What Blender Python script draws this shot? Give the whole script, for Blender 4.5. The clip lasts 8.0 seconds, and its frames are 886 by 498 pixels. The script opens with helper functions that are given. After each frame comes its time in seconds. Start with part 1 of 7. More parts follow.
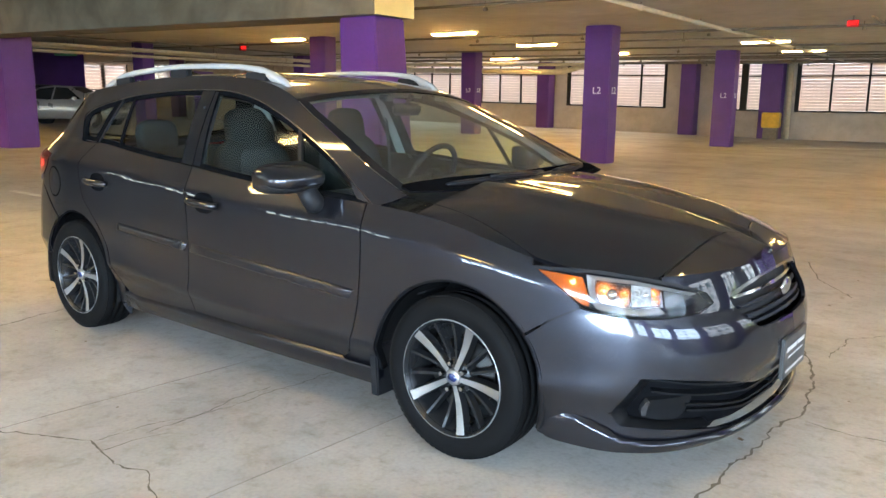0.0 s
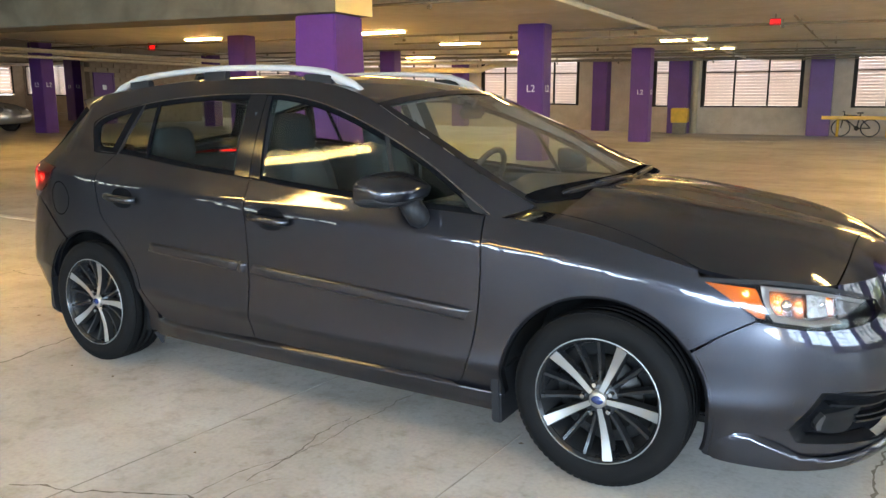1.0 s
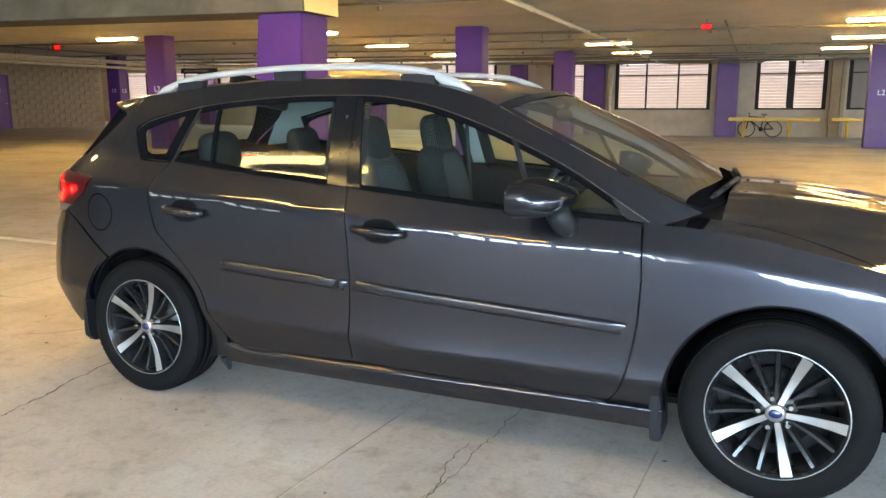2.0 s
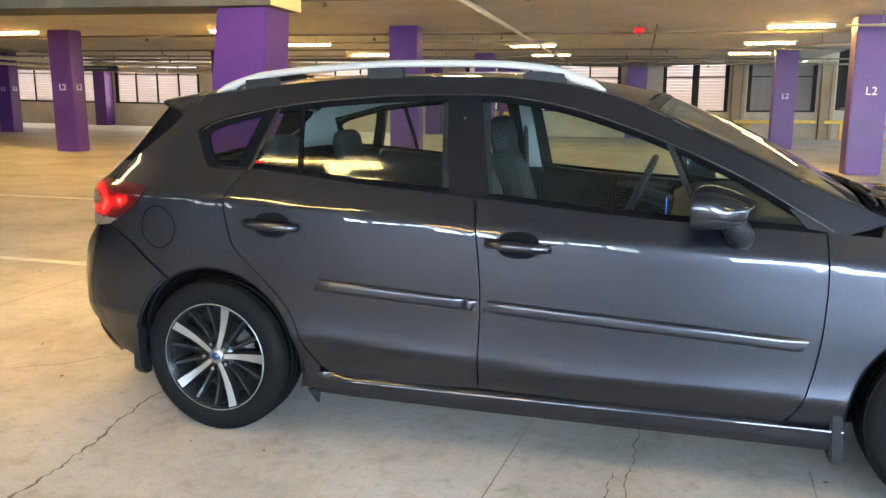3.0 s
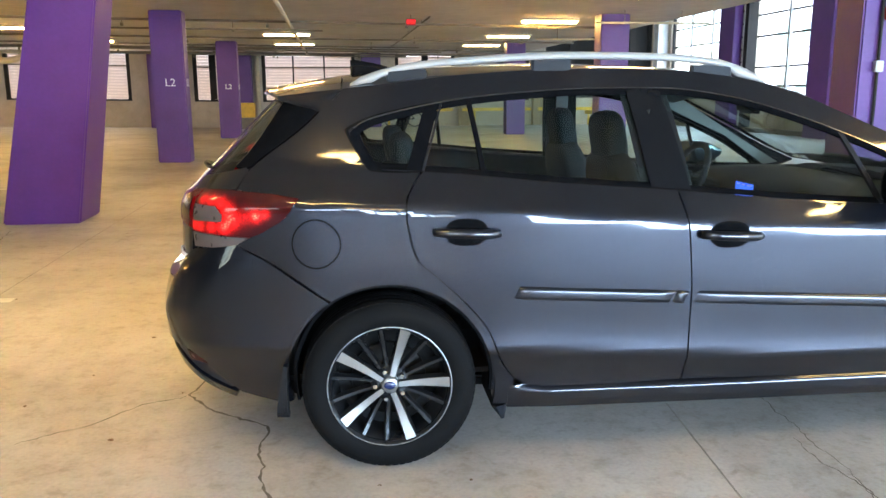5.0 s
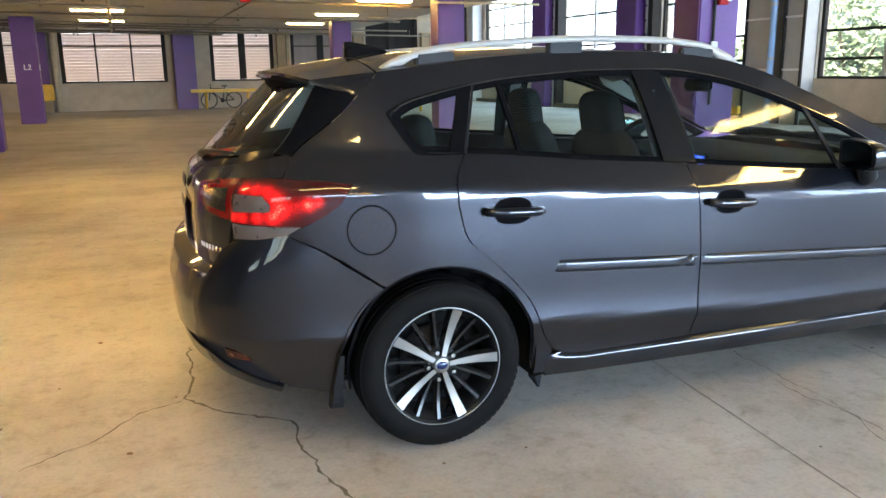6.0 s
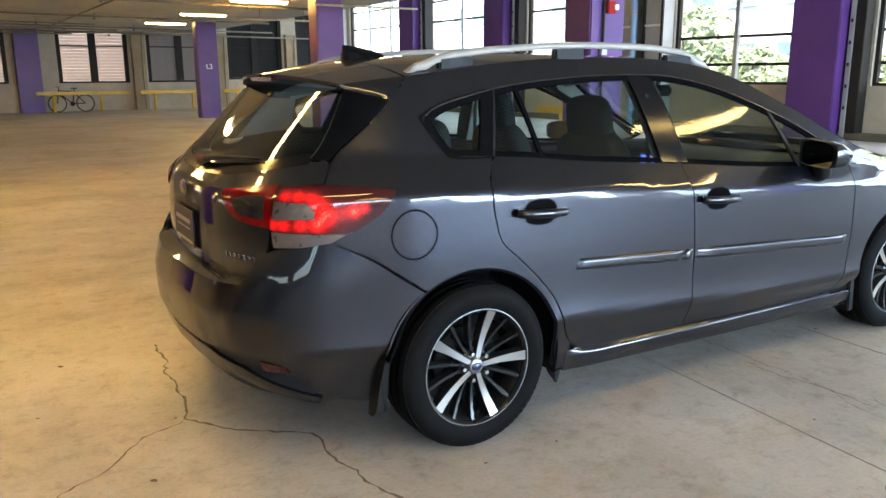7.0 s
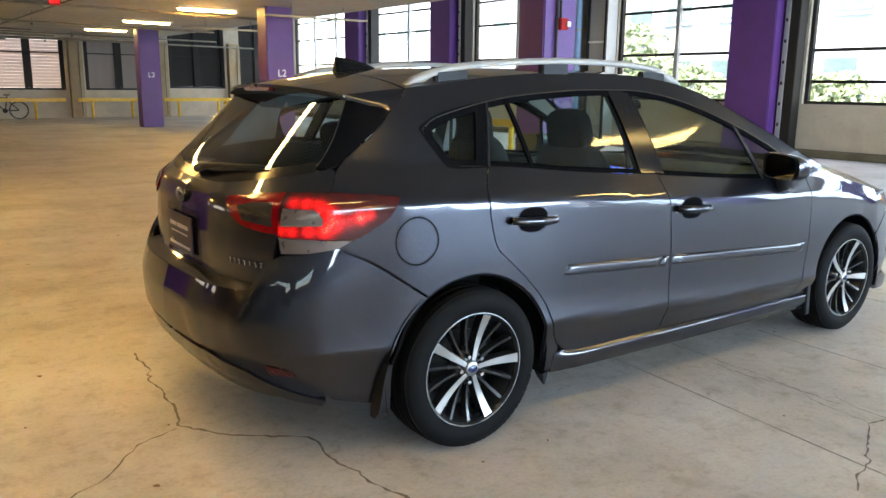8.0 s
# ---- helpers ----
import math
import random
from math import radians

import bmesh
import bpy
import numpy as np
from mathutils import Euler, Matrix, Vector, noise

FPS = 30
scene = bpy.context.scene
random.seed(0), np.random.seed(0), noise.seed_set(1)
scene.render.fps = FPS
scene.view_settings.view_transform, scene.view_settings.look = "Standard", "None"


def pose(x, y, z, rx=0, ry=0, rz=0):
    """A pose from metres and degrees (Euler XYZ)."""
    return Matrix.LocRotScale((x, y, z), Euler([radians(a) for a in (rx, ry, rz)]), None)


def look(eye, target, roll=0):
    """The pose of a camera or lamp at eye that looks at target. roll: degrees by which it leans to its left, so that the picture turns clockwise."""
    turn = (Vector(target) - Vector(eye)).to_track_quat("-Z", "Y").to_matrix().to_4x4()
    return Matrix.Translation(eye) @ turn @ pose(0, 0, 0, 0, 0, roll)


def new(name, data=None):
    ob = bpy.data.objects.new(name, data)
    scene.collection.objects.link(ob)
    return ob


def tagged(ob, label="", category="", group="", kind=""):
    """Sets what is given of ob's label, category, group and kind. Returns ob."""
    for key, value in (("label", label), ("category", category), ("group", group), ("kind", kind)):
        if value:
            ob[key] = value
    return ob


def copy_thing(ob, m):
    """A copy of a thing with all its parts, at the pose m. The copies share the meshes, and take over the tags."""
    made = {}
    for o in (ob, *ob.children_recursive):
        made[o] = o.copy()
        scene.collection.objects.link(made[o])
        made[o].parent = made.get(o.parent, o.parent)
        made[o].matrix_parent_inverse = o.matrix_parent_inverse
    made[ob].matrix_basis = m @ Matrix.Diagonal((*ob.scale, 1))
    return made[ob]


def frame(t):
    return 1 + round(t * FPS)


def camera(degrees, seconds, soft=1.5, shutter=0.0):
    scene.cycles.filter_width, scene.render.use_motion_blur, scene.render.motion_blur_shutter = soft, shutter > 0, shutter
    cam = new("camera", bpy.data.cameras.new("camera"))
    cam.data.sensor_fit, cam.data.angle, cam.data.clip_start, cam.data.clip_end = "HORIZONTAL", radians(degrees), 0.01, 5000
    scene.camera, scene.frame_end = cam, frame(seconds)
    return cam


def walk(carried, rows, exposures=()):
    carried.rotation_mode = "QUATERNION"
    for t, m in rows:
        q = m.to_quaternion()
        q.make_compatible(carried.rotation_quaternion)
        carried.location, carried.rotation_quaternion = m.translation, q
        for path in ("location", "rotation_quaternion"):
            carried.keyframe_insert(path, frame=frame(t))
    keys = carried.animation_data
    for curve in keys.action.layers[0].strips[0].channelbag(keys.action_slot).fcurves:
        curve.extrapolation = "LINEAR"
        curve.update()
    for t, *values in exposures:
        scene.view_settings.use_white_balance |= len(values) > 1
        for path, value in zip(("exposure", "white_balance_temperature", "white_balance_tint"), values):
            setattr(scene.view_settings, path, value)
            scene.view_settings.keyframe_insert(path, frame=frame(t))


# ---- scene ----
cam = camera(59.0, 8.0)
PATH = [
    (0, (4.311, -3.036, 1.306), (3.107, -1.483, 0.936), 0.6),
    (0.5, (3.898, -3.128, 1.308), (2.789, -1.507, 0.935), 0.2),
    (1, (3.504, -3.301, 1.319), (2.505, -1.609, 0.947), -0.1),
    (2.5, (2.161, -3.527, 1.315), (1.499, -1.674, 0.952), -0.1),
    (3, (1.699, -3.525, 1.315), (1.168, -1.631, 0.952), 0.1),
    (3.5, (1.279, -3.568, 1.324), (0.899, -1.638, 0.959), 0.4),
    (4, (0.821, -3.486, 1.316), (0.601, -1.532, 0.949), 0.3),
    (4.5, (0.362, -3.511, 1.323), (0.34, -1.546, 0.948), 0.1),
    (6, (-0.912, -3.365, 1.355), (-0.24, -1.534, 0.91), -0.7),
    (6.5, (-1.234, -3.185, 1.363), (-0.376, -1.435, 0.912), -0.3),
    (7, (-1.486, -3.116, 1.365), (-0.488, -1.44, 0.925), -0.3),
    (7.5, (-1.67, -3.084, 1.396), (-0.58, -1.466, 0.954), -0.1),
    (8, (-1.718, -3.085, 1.365), (-0.588, -1.486, 0.955), 0.6),
]
walk(cam, [(t, look(eye, target, roll)) for t, eye, target, roll in PATH], [(0, 2.34, 6100, 10), (1, 2.3, 6350, 10), (3, 2.48, 6150, 10), (4.5, 2.40, 5900, 10), (6, 2.05, 6100, 10), (8, 1.94, 6300, 10)])

# ---- world and lights ----
world = bpy.data.worlds.new("sky")
scene.world = world
world.use_nodes = True
wn, wl = world.node_tree.nodes, world.node_tree.links
sky = wn.new("ShaderNodeTexSky")
sky.sky_type, sky.sun_disc, sky.sun_elevation, sky.sun_rotation = "NISHITA", False, radians(48), radians(120)
wl.new(sky.outputs[0], wn["Background"].inputs[0])
wn["Background"].inputs[1].default_value = 0.35

sun_data = bpy.data.lights.new("sun", "SUN")
sun_data.energy, sun_data.angle, sun_data.color = 5.0, radians(6), (1.0, 0.95, 0.88)
sun = new("sun", sun_data)
sun.matrix_world = look((-30, -10, 40), (0, 0, 0))

# daylight of the sky in the openings of the tall windows beside and behind the camera
for y0, y1, watts in ((-13.5, -9.9, 115), (-8.7, -4.4, 150), (-3.3, 1.0, 115), (18.4, 22.7, 55), (24.0, 29.2, 65)):
    a = bpy.data.lights.new("window_daylight", "AREA")
    a.shape, a.size, a.size_y, a.energy, a.color = "RECTANGLE", y1 - y0, 3.3, watts, (0.57, 0.77, 1.0)
    new("window_daylight", a).matrix_world = look((14.62, (y0 + y1) / 2, 2.85), (4, (y0 + y1) / 2, 2.6))
a = bpy.data.lights.new("south_daylight", "AREA")
a.shape, a.size, a.size_y, a.energy, a.color = "RECTANGLE", 6.8, 1.5, 210, (0.57, 0.77, 1.0)
new("south_daylight", a).matrix_world = look((-2.4, -14.95, 1.9), (-2.4, 0, 1.6))
# added fill lamp in an unseen opening, brightens floor and car flank
a = bpy.data.lights.new("entrance_daylight", "AREA")
a.shape, a.size, a.size_y, a.energy, a.color = "RECTANGLE", 10.0, 4.2, 1120, (0.54, 0.75, 1.0)
new("entrance_daylight", a).matrix_world = look((8.3, -14.6, 2.25), (8.0, 0, 1.6))

for u0, u1, watts in ((-26.3, -20.3, 26), (-19.3, -15.0, 18), (-14.1, -10.8, 14), (-9.3, -4.8, 18)):
    a = bpy.data.lights.new("louvre_daylight", "AREA")
    a.shape, a.size, a.size_y, a.energy, a.color = "RECTANGLE", u1 - u0, 1.6, watts, (1.0, 0.86, 0.68)
    new("louvre_daylight", a).matrix_world = pose(-3.75, 12.95, 0, 0, 0, 1.8) @ pose((u0 + u1) / 2, 16.55, 2.0, -90, 0, 0)

# ---- materials ----
MATS = {}


def socket(bsdf, name, value):
    bsdf.inputs[name].default_value = value


def material(name, color, rough=0.5, metal=0.0, var=0.15, scale=3.0, fine=40.0, bump=0.0, coat=0.0, spec=0.5, tint=None, rvar=0.1):
    """A surface with two scales of variation in colour and gloss, and a fine relief."""
    if name in MATS:
        return MATS[name]
    m = bpy.data.materials.new(name)
    m.use_nodes = True
    n, l = m.node_tree.nodes, m.node_tree.links
    b = n["Principled BSDF"]
    co = n.new("ShaderNodeTexCoord")
    big = n.new("ShaderNodeTexNoise")
    big.inputs["Scale"].default_value, big.inputs["Detail"].default_value = scale, 5
    small = n.new("ShaderNodeTexNoise")
    small.inputs["Scale"].default_value, small.inputs["Detail"].default_value = fine, 4
    l.new(co.outputs["Object"], big.inputs["Vector"])
    l.new(co.outputs["Object"], small.inputs["Vector"])
    add = n.new("ShaderNodeMath")
    add.operation, add.use_clamp = "MULTIPLY_ADD", True
    l.new(small.outputs["Fac"], add.inputs[0])
    add.inputs[1].default_value = 0.35
    l.new(big.outputs["Fac"], add.inputs[2])
    ramp = n.new("ShaderNodeValToRGB")
    dark = [c * (1 - var) for c in color]
    lite = [min(1, c * (1 + var)) for c in (tint or color)]
    ramp.color_ramp.elements[0].position, ramp.color_ramp.elements[1].position = 0.4, 0.95
    ramp.color_ramp.elements[0].color, ramp.color_ramp.elements[1].color = (*dark, 1), (*lite, 1)
    l.new(add.outputs[0], ramp.inputs[0])
    l.new(ramp.outputs[0], b.inputs["Base Color"])
    rr = n.new("ShaderNodeMapRange")
    rr.inputs[3].default_value, rr.inputs[4].default_value = max(0.0, rough - rvar), min(1, rough + rvar)
    l.new(big.outputs["Fac"], rr.inputs[0])
    l.new(rr.outputs[0], b.inputs["Roughness"])
    socket(b, "Metallic", metal), socket(b, "Coat Weight", coat), socket(b, "Coat Roughness", 0.03), socket(b, "Specular IOR Level", spec)
    if bump:
        bp = n.new("ShaderNodeBump")
        bp.inputs["Strength"].default_value, bp.inputs["Distance"].default_value = bump, 0.01
        l.new(small.outputs["Fac"], bp.inputs["Height"])
        l.new(bp.outputs[0], b.inputs["Normal"])
    MATS[name] = m
    return m


def glow(name, color, strength):
    """A surface that gives off light."""
    m = bpy.data.materials.new(name)
    m.use_nodes = True
    b = m.node_tree.nodes["Principled BSDF"]
    socket(b, "Base Color", (*color, 1)), socket(b, "Emission Color", (*color, 1)), socket(b, "Emission Strength", strength)
    return m


def concrete(name, color, stain, rough=0.6, mapping=1.0, bump=0.15, marks=False, spec=0.5):
    """Concrete with cloudy patches, broad stains, speckle and pits."""
    m = bpy.data.materials.new(name)
    m.use_nodes = True
    n, l = m.node_tree.nodes, m.node_tree.links
    b = n["Principled BSDF"]
    co = n.new("ShaderNodeTexCoord")
    noises = []
    for sc, det, dist in ((0.35, 6, 0.6), (2.2, 8, 0.3), (60, 3, 0.0), (9, 6, 0.8)):
        t = n.new("ShaderNodeTexNoise")
        t.inputs["Scale"].default_value, t.inputs["Detail"].default_value, t.inputs["Distortion"].default_value = sc * mapping, det, dist
        l.new(co.outputs["Object"], t.inputs["Vector"])
        noises.append(t)

    def ramp(src, p0, c0, p1, c1):
        r = n.new("ShaderNodeValToRGB")
        r.color_ramp.elements[0].position, r.color_ramp.elements[1].position = p0, p1
        r.color_ramp.elements[0].color, r.color_ramp.elements[1].color = (*c0, 1), (*c1, 1)
        l.new(src, r.inputs[0])
        return r.outputs[0]

    def mix(kind, a, bb, fac):
        x = n.new("ShaderNodeMix")
        x.data_type, x.blend_type = "RGBA", kind
        x.inputs[0].default_value = fac
        l.new(a, x.inputs[6]), l.new(bb, x.inputs[7])
        return x.outputs[2]

    base = ramp(noises[0].outputs["Fac"], 0.35, stain, 0.65, color)
    c = mix("MULTIPLY", base, ramp(noises[1].outputs["Fac"], 0.3, (0.80, 0.79, 0.77), 0.7, (1, 1, 1)), 0.8)
    c = mix("MULTIPLY", c, ramp(noises[2].outputs["Fac"], 0.3, (0.82, 0.82, 0.82), 0.6, (1, 1, 1)), 0.6)
    c = mix("MULTIPLY", c, ramp(noises[3].outputs["Fac"], 0.26, (0.62, 0.58, 0.52), 0.38, (1, 1, 1)), 0.5)
    if marks:
        for sc, way, turn, lo, dark in ((0.8, (0.6, 1.3, 1), 0.5, 0.38, (0.66, 0.62, 0.56)), (1.3, (0.9, 0.35, 1), 1.3, 0.36, (0.72, 0.70, 0.67)), (5.0, (1, 1, 1), 0.0, 0.33, (0.66, 0.61, 0.53)), (17.0, (1, 1, 1), 0.0, 0.34, (0.72, 0.68, 0.62))):
            mp, t = n.new("ShaderNodeMapping"), n.new("ShaderNodeTexNoise")
            mp.inputs["Scale"].default_value, mp.inputs["Rotation"].default_value = way, (0, 0, turn)
            t.inputs["Scale"].default_value, t.inputs["Detail"].default_value, t.inputs["Roughness"].default_value = sc, 9, 0.65
            l.new(co.outputs["Object"], mp.inputs[0]), l.new(mp.outputs[0], t.inputs["Vector"])
            c = mix("MULTIPLY", c, ramp(t.outputs["Fac"], lo, dark, lo + 0.14, (1, 1, 1)), 0.5)
    l.new(c, b.inputs["Base Color"])
    socket(b, "Specular IOR Level", spec)
    rr = n.new("ShaderNodeMapRange")
    rr.inputs[3].default_value, rr.inputs[4].default_value = rough - 0.15, rough + 0.15
    l.new(noises[1].outputs["Fac"], rr.inputs[0])
    l.new(rr.outputs[0], b.inputs["Roughness"])
    bp = n.new("ShaderNodeBump")
    bp.inputs["Strength"].default_value, bp.inputs["Distance"].default_value = bump, 0.004
    l.new(noises[2].outputs["Fac"], bp.inputs["Height"])
    l.new(bp.outputs[0], b.inputs["Normal"])
    return m


M_FLOOR = concrete("floor concrete", (0.58, 0.55, 0.51), (0.46, 0.43, 0.38), 0.6, marks=True, spec=0.3)
M_CEIL = concrete("ceiling concrete", (0.62, 0.585, 0.53), (0.52, 0.485, 0.425), 0.8, 1.5)
M_WALL = concrete("wall concrete", (0.60, 0.51, 0.39), (0.50, 0.41, 0.29), 0.8, 1.3)
M_PIL = concrete("pilaster paint", (0.44, 0.34, 0.21), (0.34, 0.25, 0.14), 0.8, 2.0)
# the yellow lamps' warm cast on the beam is mixed into this colour
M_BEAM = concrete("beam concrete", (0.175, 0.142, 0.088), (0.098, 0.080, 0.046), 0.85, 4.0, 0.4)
M_BLOCK = concrete("block wall", (0.42, 0.33, 0.22), (0.26, 0.19, 0.12), 0.9, 2.0, 0.4)
M_PURPLE = material("purple paint", (0.092, 0.027, 0.160), 0.45, var=0.12, scale=1.5, fine=25, bump=0.05, tint=(0.108, 0.033, 0.185))
M_YELLOW = material("yellow paint", (0.68, 0.40, 0.02), 0.4, var=0.2, scale=6)
M_YWALL = material("pale yellow paint", (0.70, 0.55, 0.20), 0.5, var=0.1)
M_WHITE = material("white paint", (0.78, 0.77, 0.74), 0.5, var=0.05)
M_LETTER = material("white lettering", (0.80, 0.79, 0.80), 0.5, var=0.06)
M_PIPE = material("painted pipe", (0.17, 0.14, 0.09), 0.5, var=0.2, scale=8)
M_PIPEW = material("pale pipe", (0.58, 0.48, 0.30), 0.45, var=0.15, scale=8)
M_FRAME = material("dark window frame", (0.022, 0.018, 0.014), 0.6, spec=0.2, var=0.2)
# opaque; the unlit space behind the window is put into its colour
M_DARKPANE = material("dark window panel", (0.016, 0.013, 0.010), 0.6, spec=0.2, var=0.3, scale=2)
M_GREYSLAT = material("grey louvre", (0.25, 0.21, 0.18), 0.6, var=0.1)
M_LEAF = material("foliage", (0.27, 0.31, 0.15), 0.8, var=0.3, scale=1.2, fine=9)
M_FACADE = material("white facade", (0.60, 0.595, 0.575), 0.8, var=0.12)
M_OUTGLASS = material("far window", (0.16, 0.21, 0.195), 0.15, var=0.2)
M_GROUND = material("outside ground", (0.30, 0.31, 0.26), 0.9, var=0.2)
M_ALU = material("grey window bar", (0.42, 0.41, 0.38), 0.45, metal=0.3, var=0.1)
M_GREENSIGN = material("green sign face", (0.05, 0.22, 0.06), 0.5, var=0.1)
M_SILVER = material("silver car paint", (0.45, 0.44, 0.41), 0.3, metal=0.6, coat=0.8, var=0.05)
M_DKCAR = material("dark car paint", (0.05, 0.045, 0.04), 0.3, metal=0.4, coat=0.8, var=0.05)
M_CARGLASS = material("dark car glass", (0.02, 0.022, 0.022), 0.08, var=0.1)
M_STRIPE = material("worn floor marking", (0.66, 0.64, 0.58), 0.6, var=0.25, scale=6)
M_SIGN = material("black sign", (0.02, 0.02, 0.02), 0.4)


def slat_cloth():
    """Pale louvre blades that let daylight glow through."""
    m = bpy.data.materials.new("translucent louvre")
    m.use_nodes = True
    n, l = m.node_tree.nodes, m.node_tree.links
    b = n["Principled BSDF"]
    socket(b, "Base Color", (0.60, 0.53, 0.45, 1)), socket(b, "Roughness", 0.6)
    t, x = n.new("ShaderNodeBsdfTranslucent"), n.new("ShaderNodeMixShader")
    t.inputs[0].default_value, x.inputs[0].default_value = (0.55, 0.46, 0.39, 1), 0.6
    l.new(b.outputs[0], x.inputs[1]), l.new(t.outputs[0], x.inputs[2]), l.new(x.outputs[0], n["Material Output"].inputs[0])
    return m


M_BLIND = slat_cloth()
M_RED = material("red enamel", (0.36, 0.004, 0.003), 0.8)
M_BLACK = material("black rubber", (0.016, 0.016, 0.017), 0.6, var=0.25, scale=10)
M_CRACK = material("crack fill", (0.15, 0.13, 0.10), 0.9, var=0.3, scale=20)
M_TUBE = glow("fluorescent tube", (1.0, 0.60, 0.165), 23.0)
# glow turned down so that its reflections in glass and paint stay soft
M_TUBEDIM = glow("worn dim fluorescent tube", (1.0, 0.70, 0.25), 11.0)
M_EXIT = glow("exit letters", (1.0, 0.008, 0.005), 0.6)

# ---- building helpers ----
def mesh_of(bm, name, mat, smooth=False):
    bmesh.ops.recalc_face_normals(bm, faces=bm.faces)
    me = bpy.data.meshes.new(name)
    bm.to_mesh(me)
    bm.free()
    for m in mat if isinstance(mat, (list, tuple)) else [mat]:
        me.materials.append(m)
    if smooth:
        me.shade_smooth()
    return me


def part(name, bm, mat, parent=None, label="", smooth=False):
    """One mesh object from a bmesh, under a thing or a part."""
    ob = new(name, mesh_of(bm, name, mat, smooth))
    ob.parent = parent
    if label:
        tagged(ob, label)
    return ob


def thing(name, label, category, group="", kind="", at=None):
    ob = tagged(new(name), label, category, group, kind)
    if at is not None:
        ob.matrix_world = at
    return ob


def add_box(bm, x0, y0, z0, x1, y1, z1, bevel=0.0, seg=2):
    r = bmesh.ops.create_cube(bm, size=1.0)
    vs = r["verts"]
    bmesh.ops.scale(bm, vec=(x1 - x0, y1 - y0, z1 - z0), verts=vs)
    bmesh.ops.translate(bm, vec=((x0 + x1) / 2, (y0 + y1) / 2, (z0 + z1) / 2), verts=vs)
    if bevel:
        es = list({e for v in vs for e in v.link_edges})
        bmesh.ops.bevel(bm, geom=es, offset=bevel, segments=seg, affect="EDGES", clamp_overlap=True)
    return vs


def box(x0, y0, z0, x1, y1, z1, bevel=0.0, seg=2):
    bm = bmesh.new()
    add_box(bm, x0, y0, z0, x1, y1, z1, bevel, seg)
    return bm


def add_tube(bm, pts, r, seg=10, caps=True):
    """A round tube along points; r may be a list."""
    pts = [Vector(p) for p in pts]
    rs = r if isinstance(r, (list, tuple)) else [r] * len(pts)
    rings, up = [], Vector((0, 0, 1))
    for i, p in enumerate(pts):
        d = (pts[min(i + 1, len(pts) - 1)] - pts[max(i - 1, 0)]).normalized()
        a = d.cross(up if abs(d.z) < 0.95 else Vector((0, 1, 0))).normalized()
        b = d.cross(a)
        rings.append([bm.verts.new(p + (a * math.cos(k * 2 * math.pi / seg) + b * math.sin(k * 2 * math.pi / seg)) * rs[i]) for k in range(seg)])
    for q, s in zip(rings, rings[1:]):
        for k in range(seg):
            bm.faces.new((q[k], q[(k + 1) % seg], s[(k + 1) % seg], s[k]))
    if caps:
        bm.faces.new(rings[0]), bm.faces.new(rings[-1])
    return bm


def tube(pts, r, seg=10, caps=True):
    return add_tube(bmesh.new(), pts, r, seg, caps)


def lettering(text, size, mat, parent, m, name="lettering", label="", extrude=0.003):
    """Flat letters as a mesh, standing upright in the plane of m (x along the writing, z up, facing -y)."""
    cu = bpy.data.curves.new("letters", "FONT")
    cu.body, cu.size, cu.align_x, cu.align_y, cu.extrude = text, size, "CENTER", "CENTER", extrude
    tmp = bpy.data.objects.new("letters", cu)
    me = bpy.data.meshes.new_from_object(tmp)
    bpy.data.objects.remove(tmp)
    me.transform(Matrix.Rotation(radians(90), 4, "X"))
    me.transform(m)
    me.materials.clear()
    me.materials.append(mat)
    ob = new(name, me)
    ob.parent = parent
    if label:
        tagged(ob, label)
    return ob


def lathe(profile, seg=64):
    """Turns (radius, y) points about the y axis."""
    bm = bmesh.new()
    rings = []
    for r, y in profile:
        rings.append([bm.verts.new((r * math.cos(2 * math.pi * k / seg), y, r * math.sin(2 * math.pi * k / seg))) for k in range(seg)])
    for a, b in zip(rings, rings[1:]):
        for k in range(seg):
            bm.faces.new((a[k], a[(k + 1) % seg], b[(k + 1) % seg], b[k]))
    return bm


# ---- the garage: plan in its own axes, turned a little against the car ----
TURN_G = 1.8
G0 = pose(-3.75, 12.95, 0, 0, 0, TURN_G)      # foot of the column at grid (0, 0)
BAY_U, BAY_V = 9.1, 9.05
CEIL, HIGH = 2.95, 4.9


def gp(u, v, z=0.0):
    """Metres along the garage's own axes to the world."""
    return G0 @ Vector((u, v, z))


def gbox(u0, v0, z0, u1, v1, z1, bevel=0.0):
    bm = box(u0, v0, z0, u1, v1, z1, bevel)
    if u0 < 0 < u1:
        cut_at_slope(bm)
    bm.transform(G0)
    return bm


def cut_at_slope(bm):
    bmesh.ops.bisect_plane(bm, geom=list(bm.verts) + list(bm.edges) + list(bm.faces), plane_co=(0, 0, 0), plane_no=(1, 0, 0))


def structure(name, bm, mat, label, category):
    return tagged(part(name, bm, mat), label, category, "", "structure")


WEST, EAST, NORTH, SOUTH, EDGE = -43.0, 17.4, 16.6, -27.5, 10.9

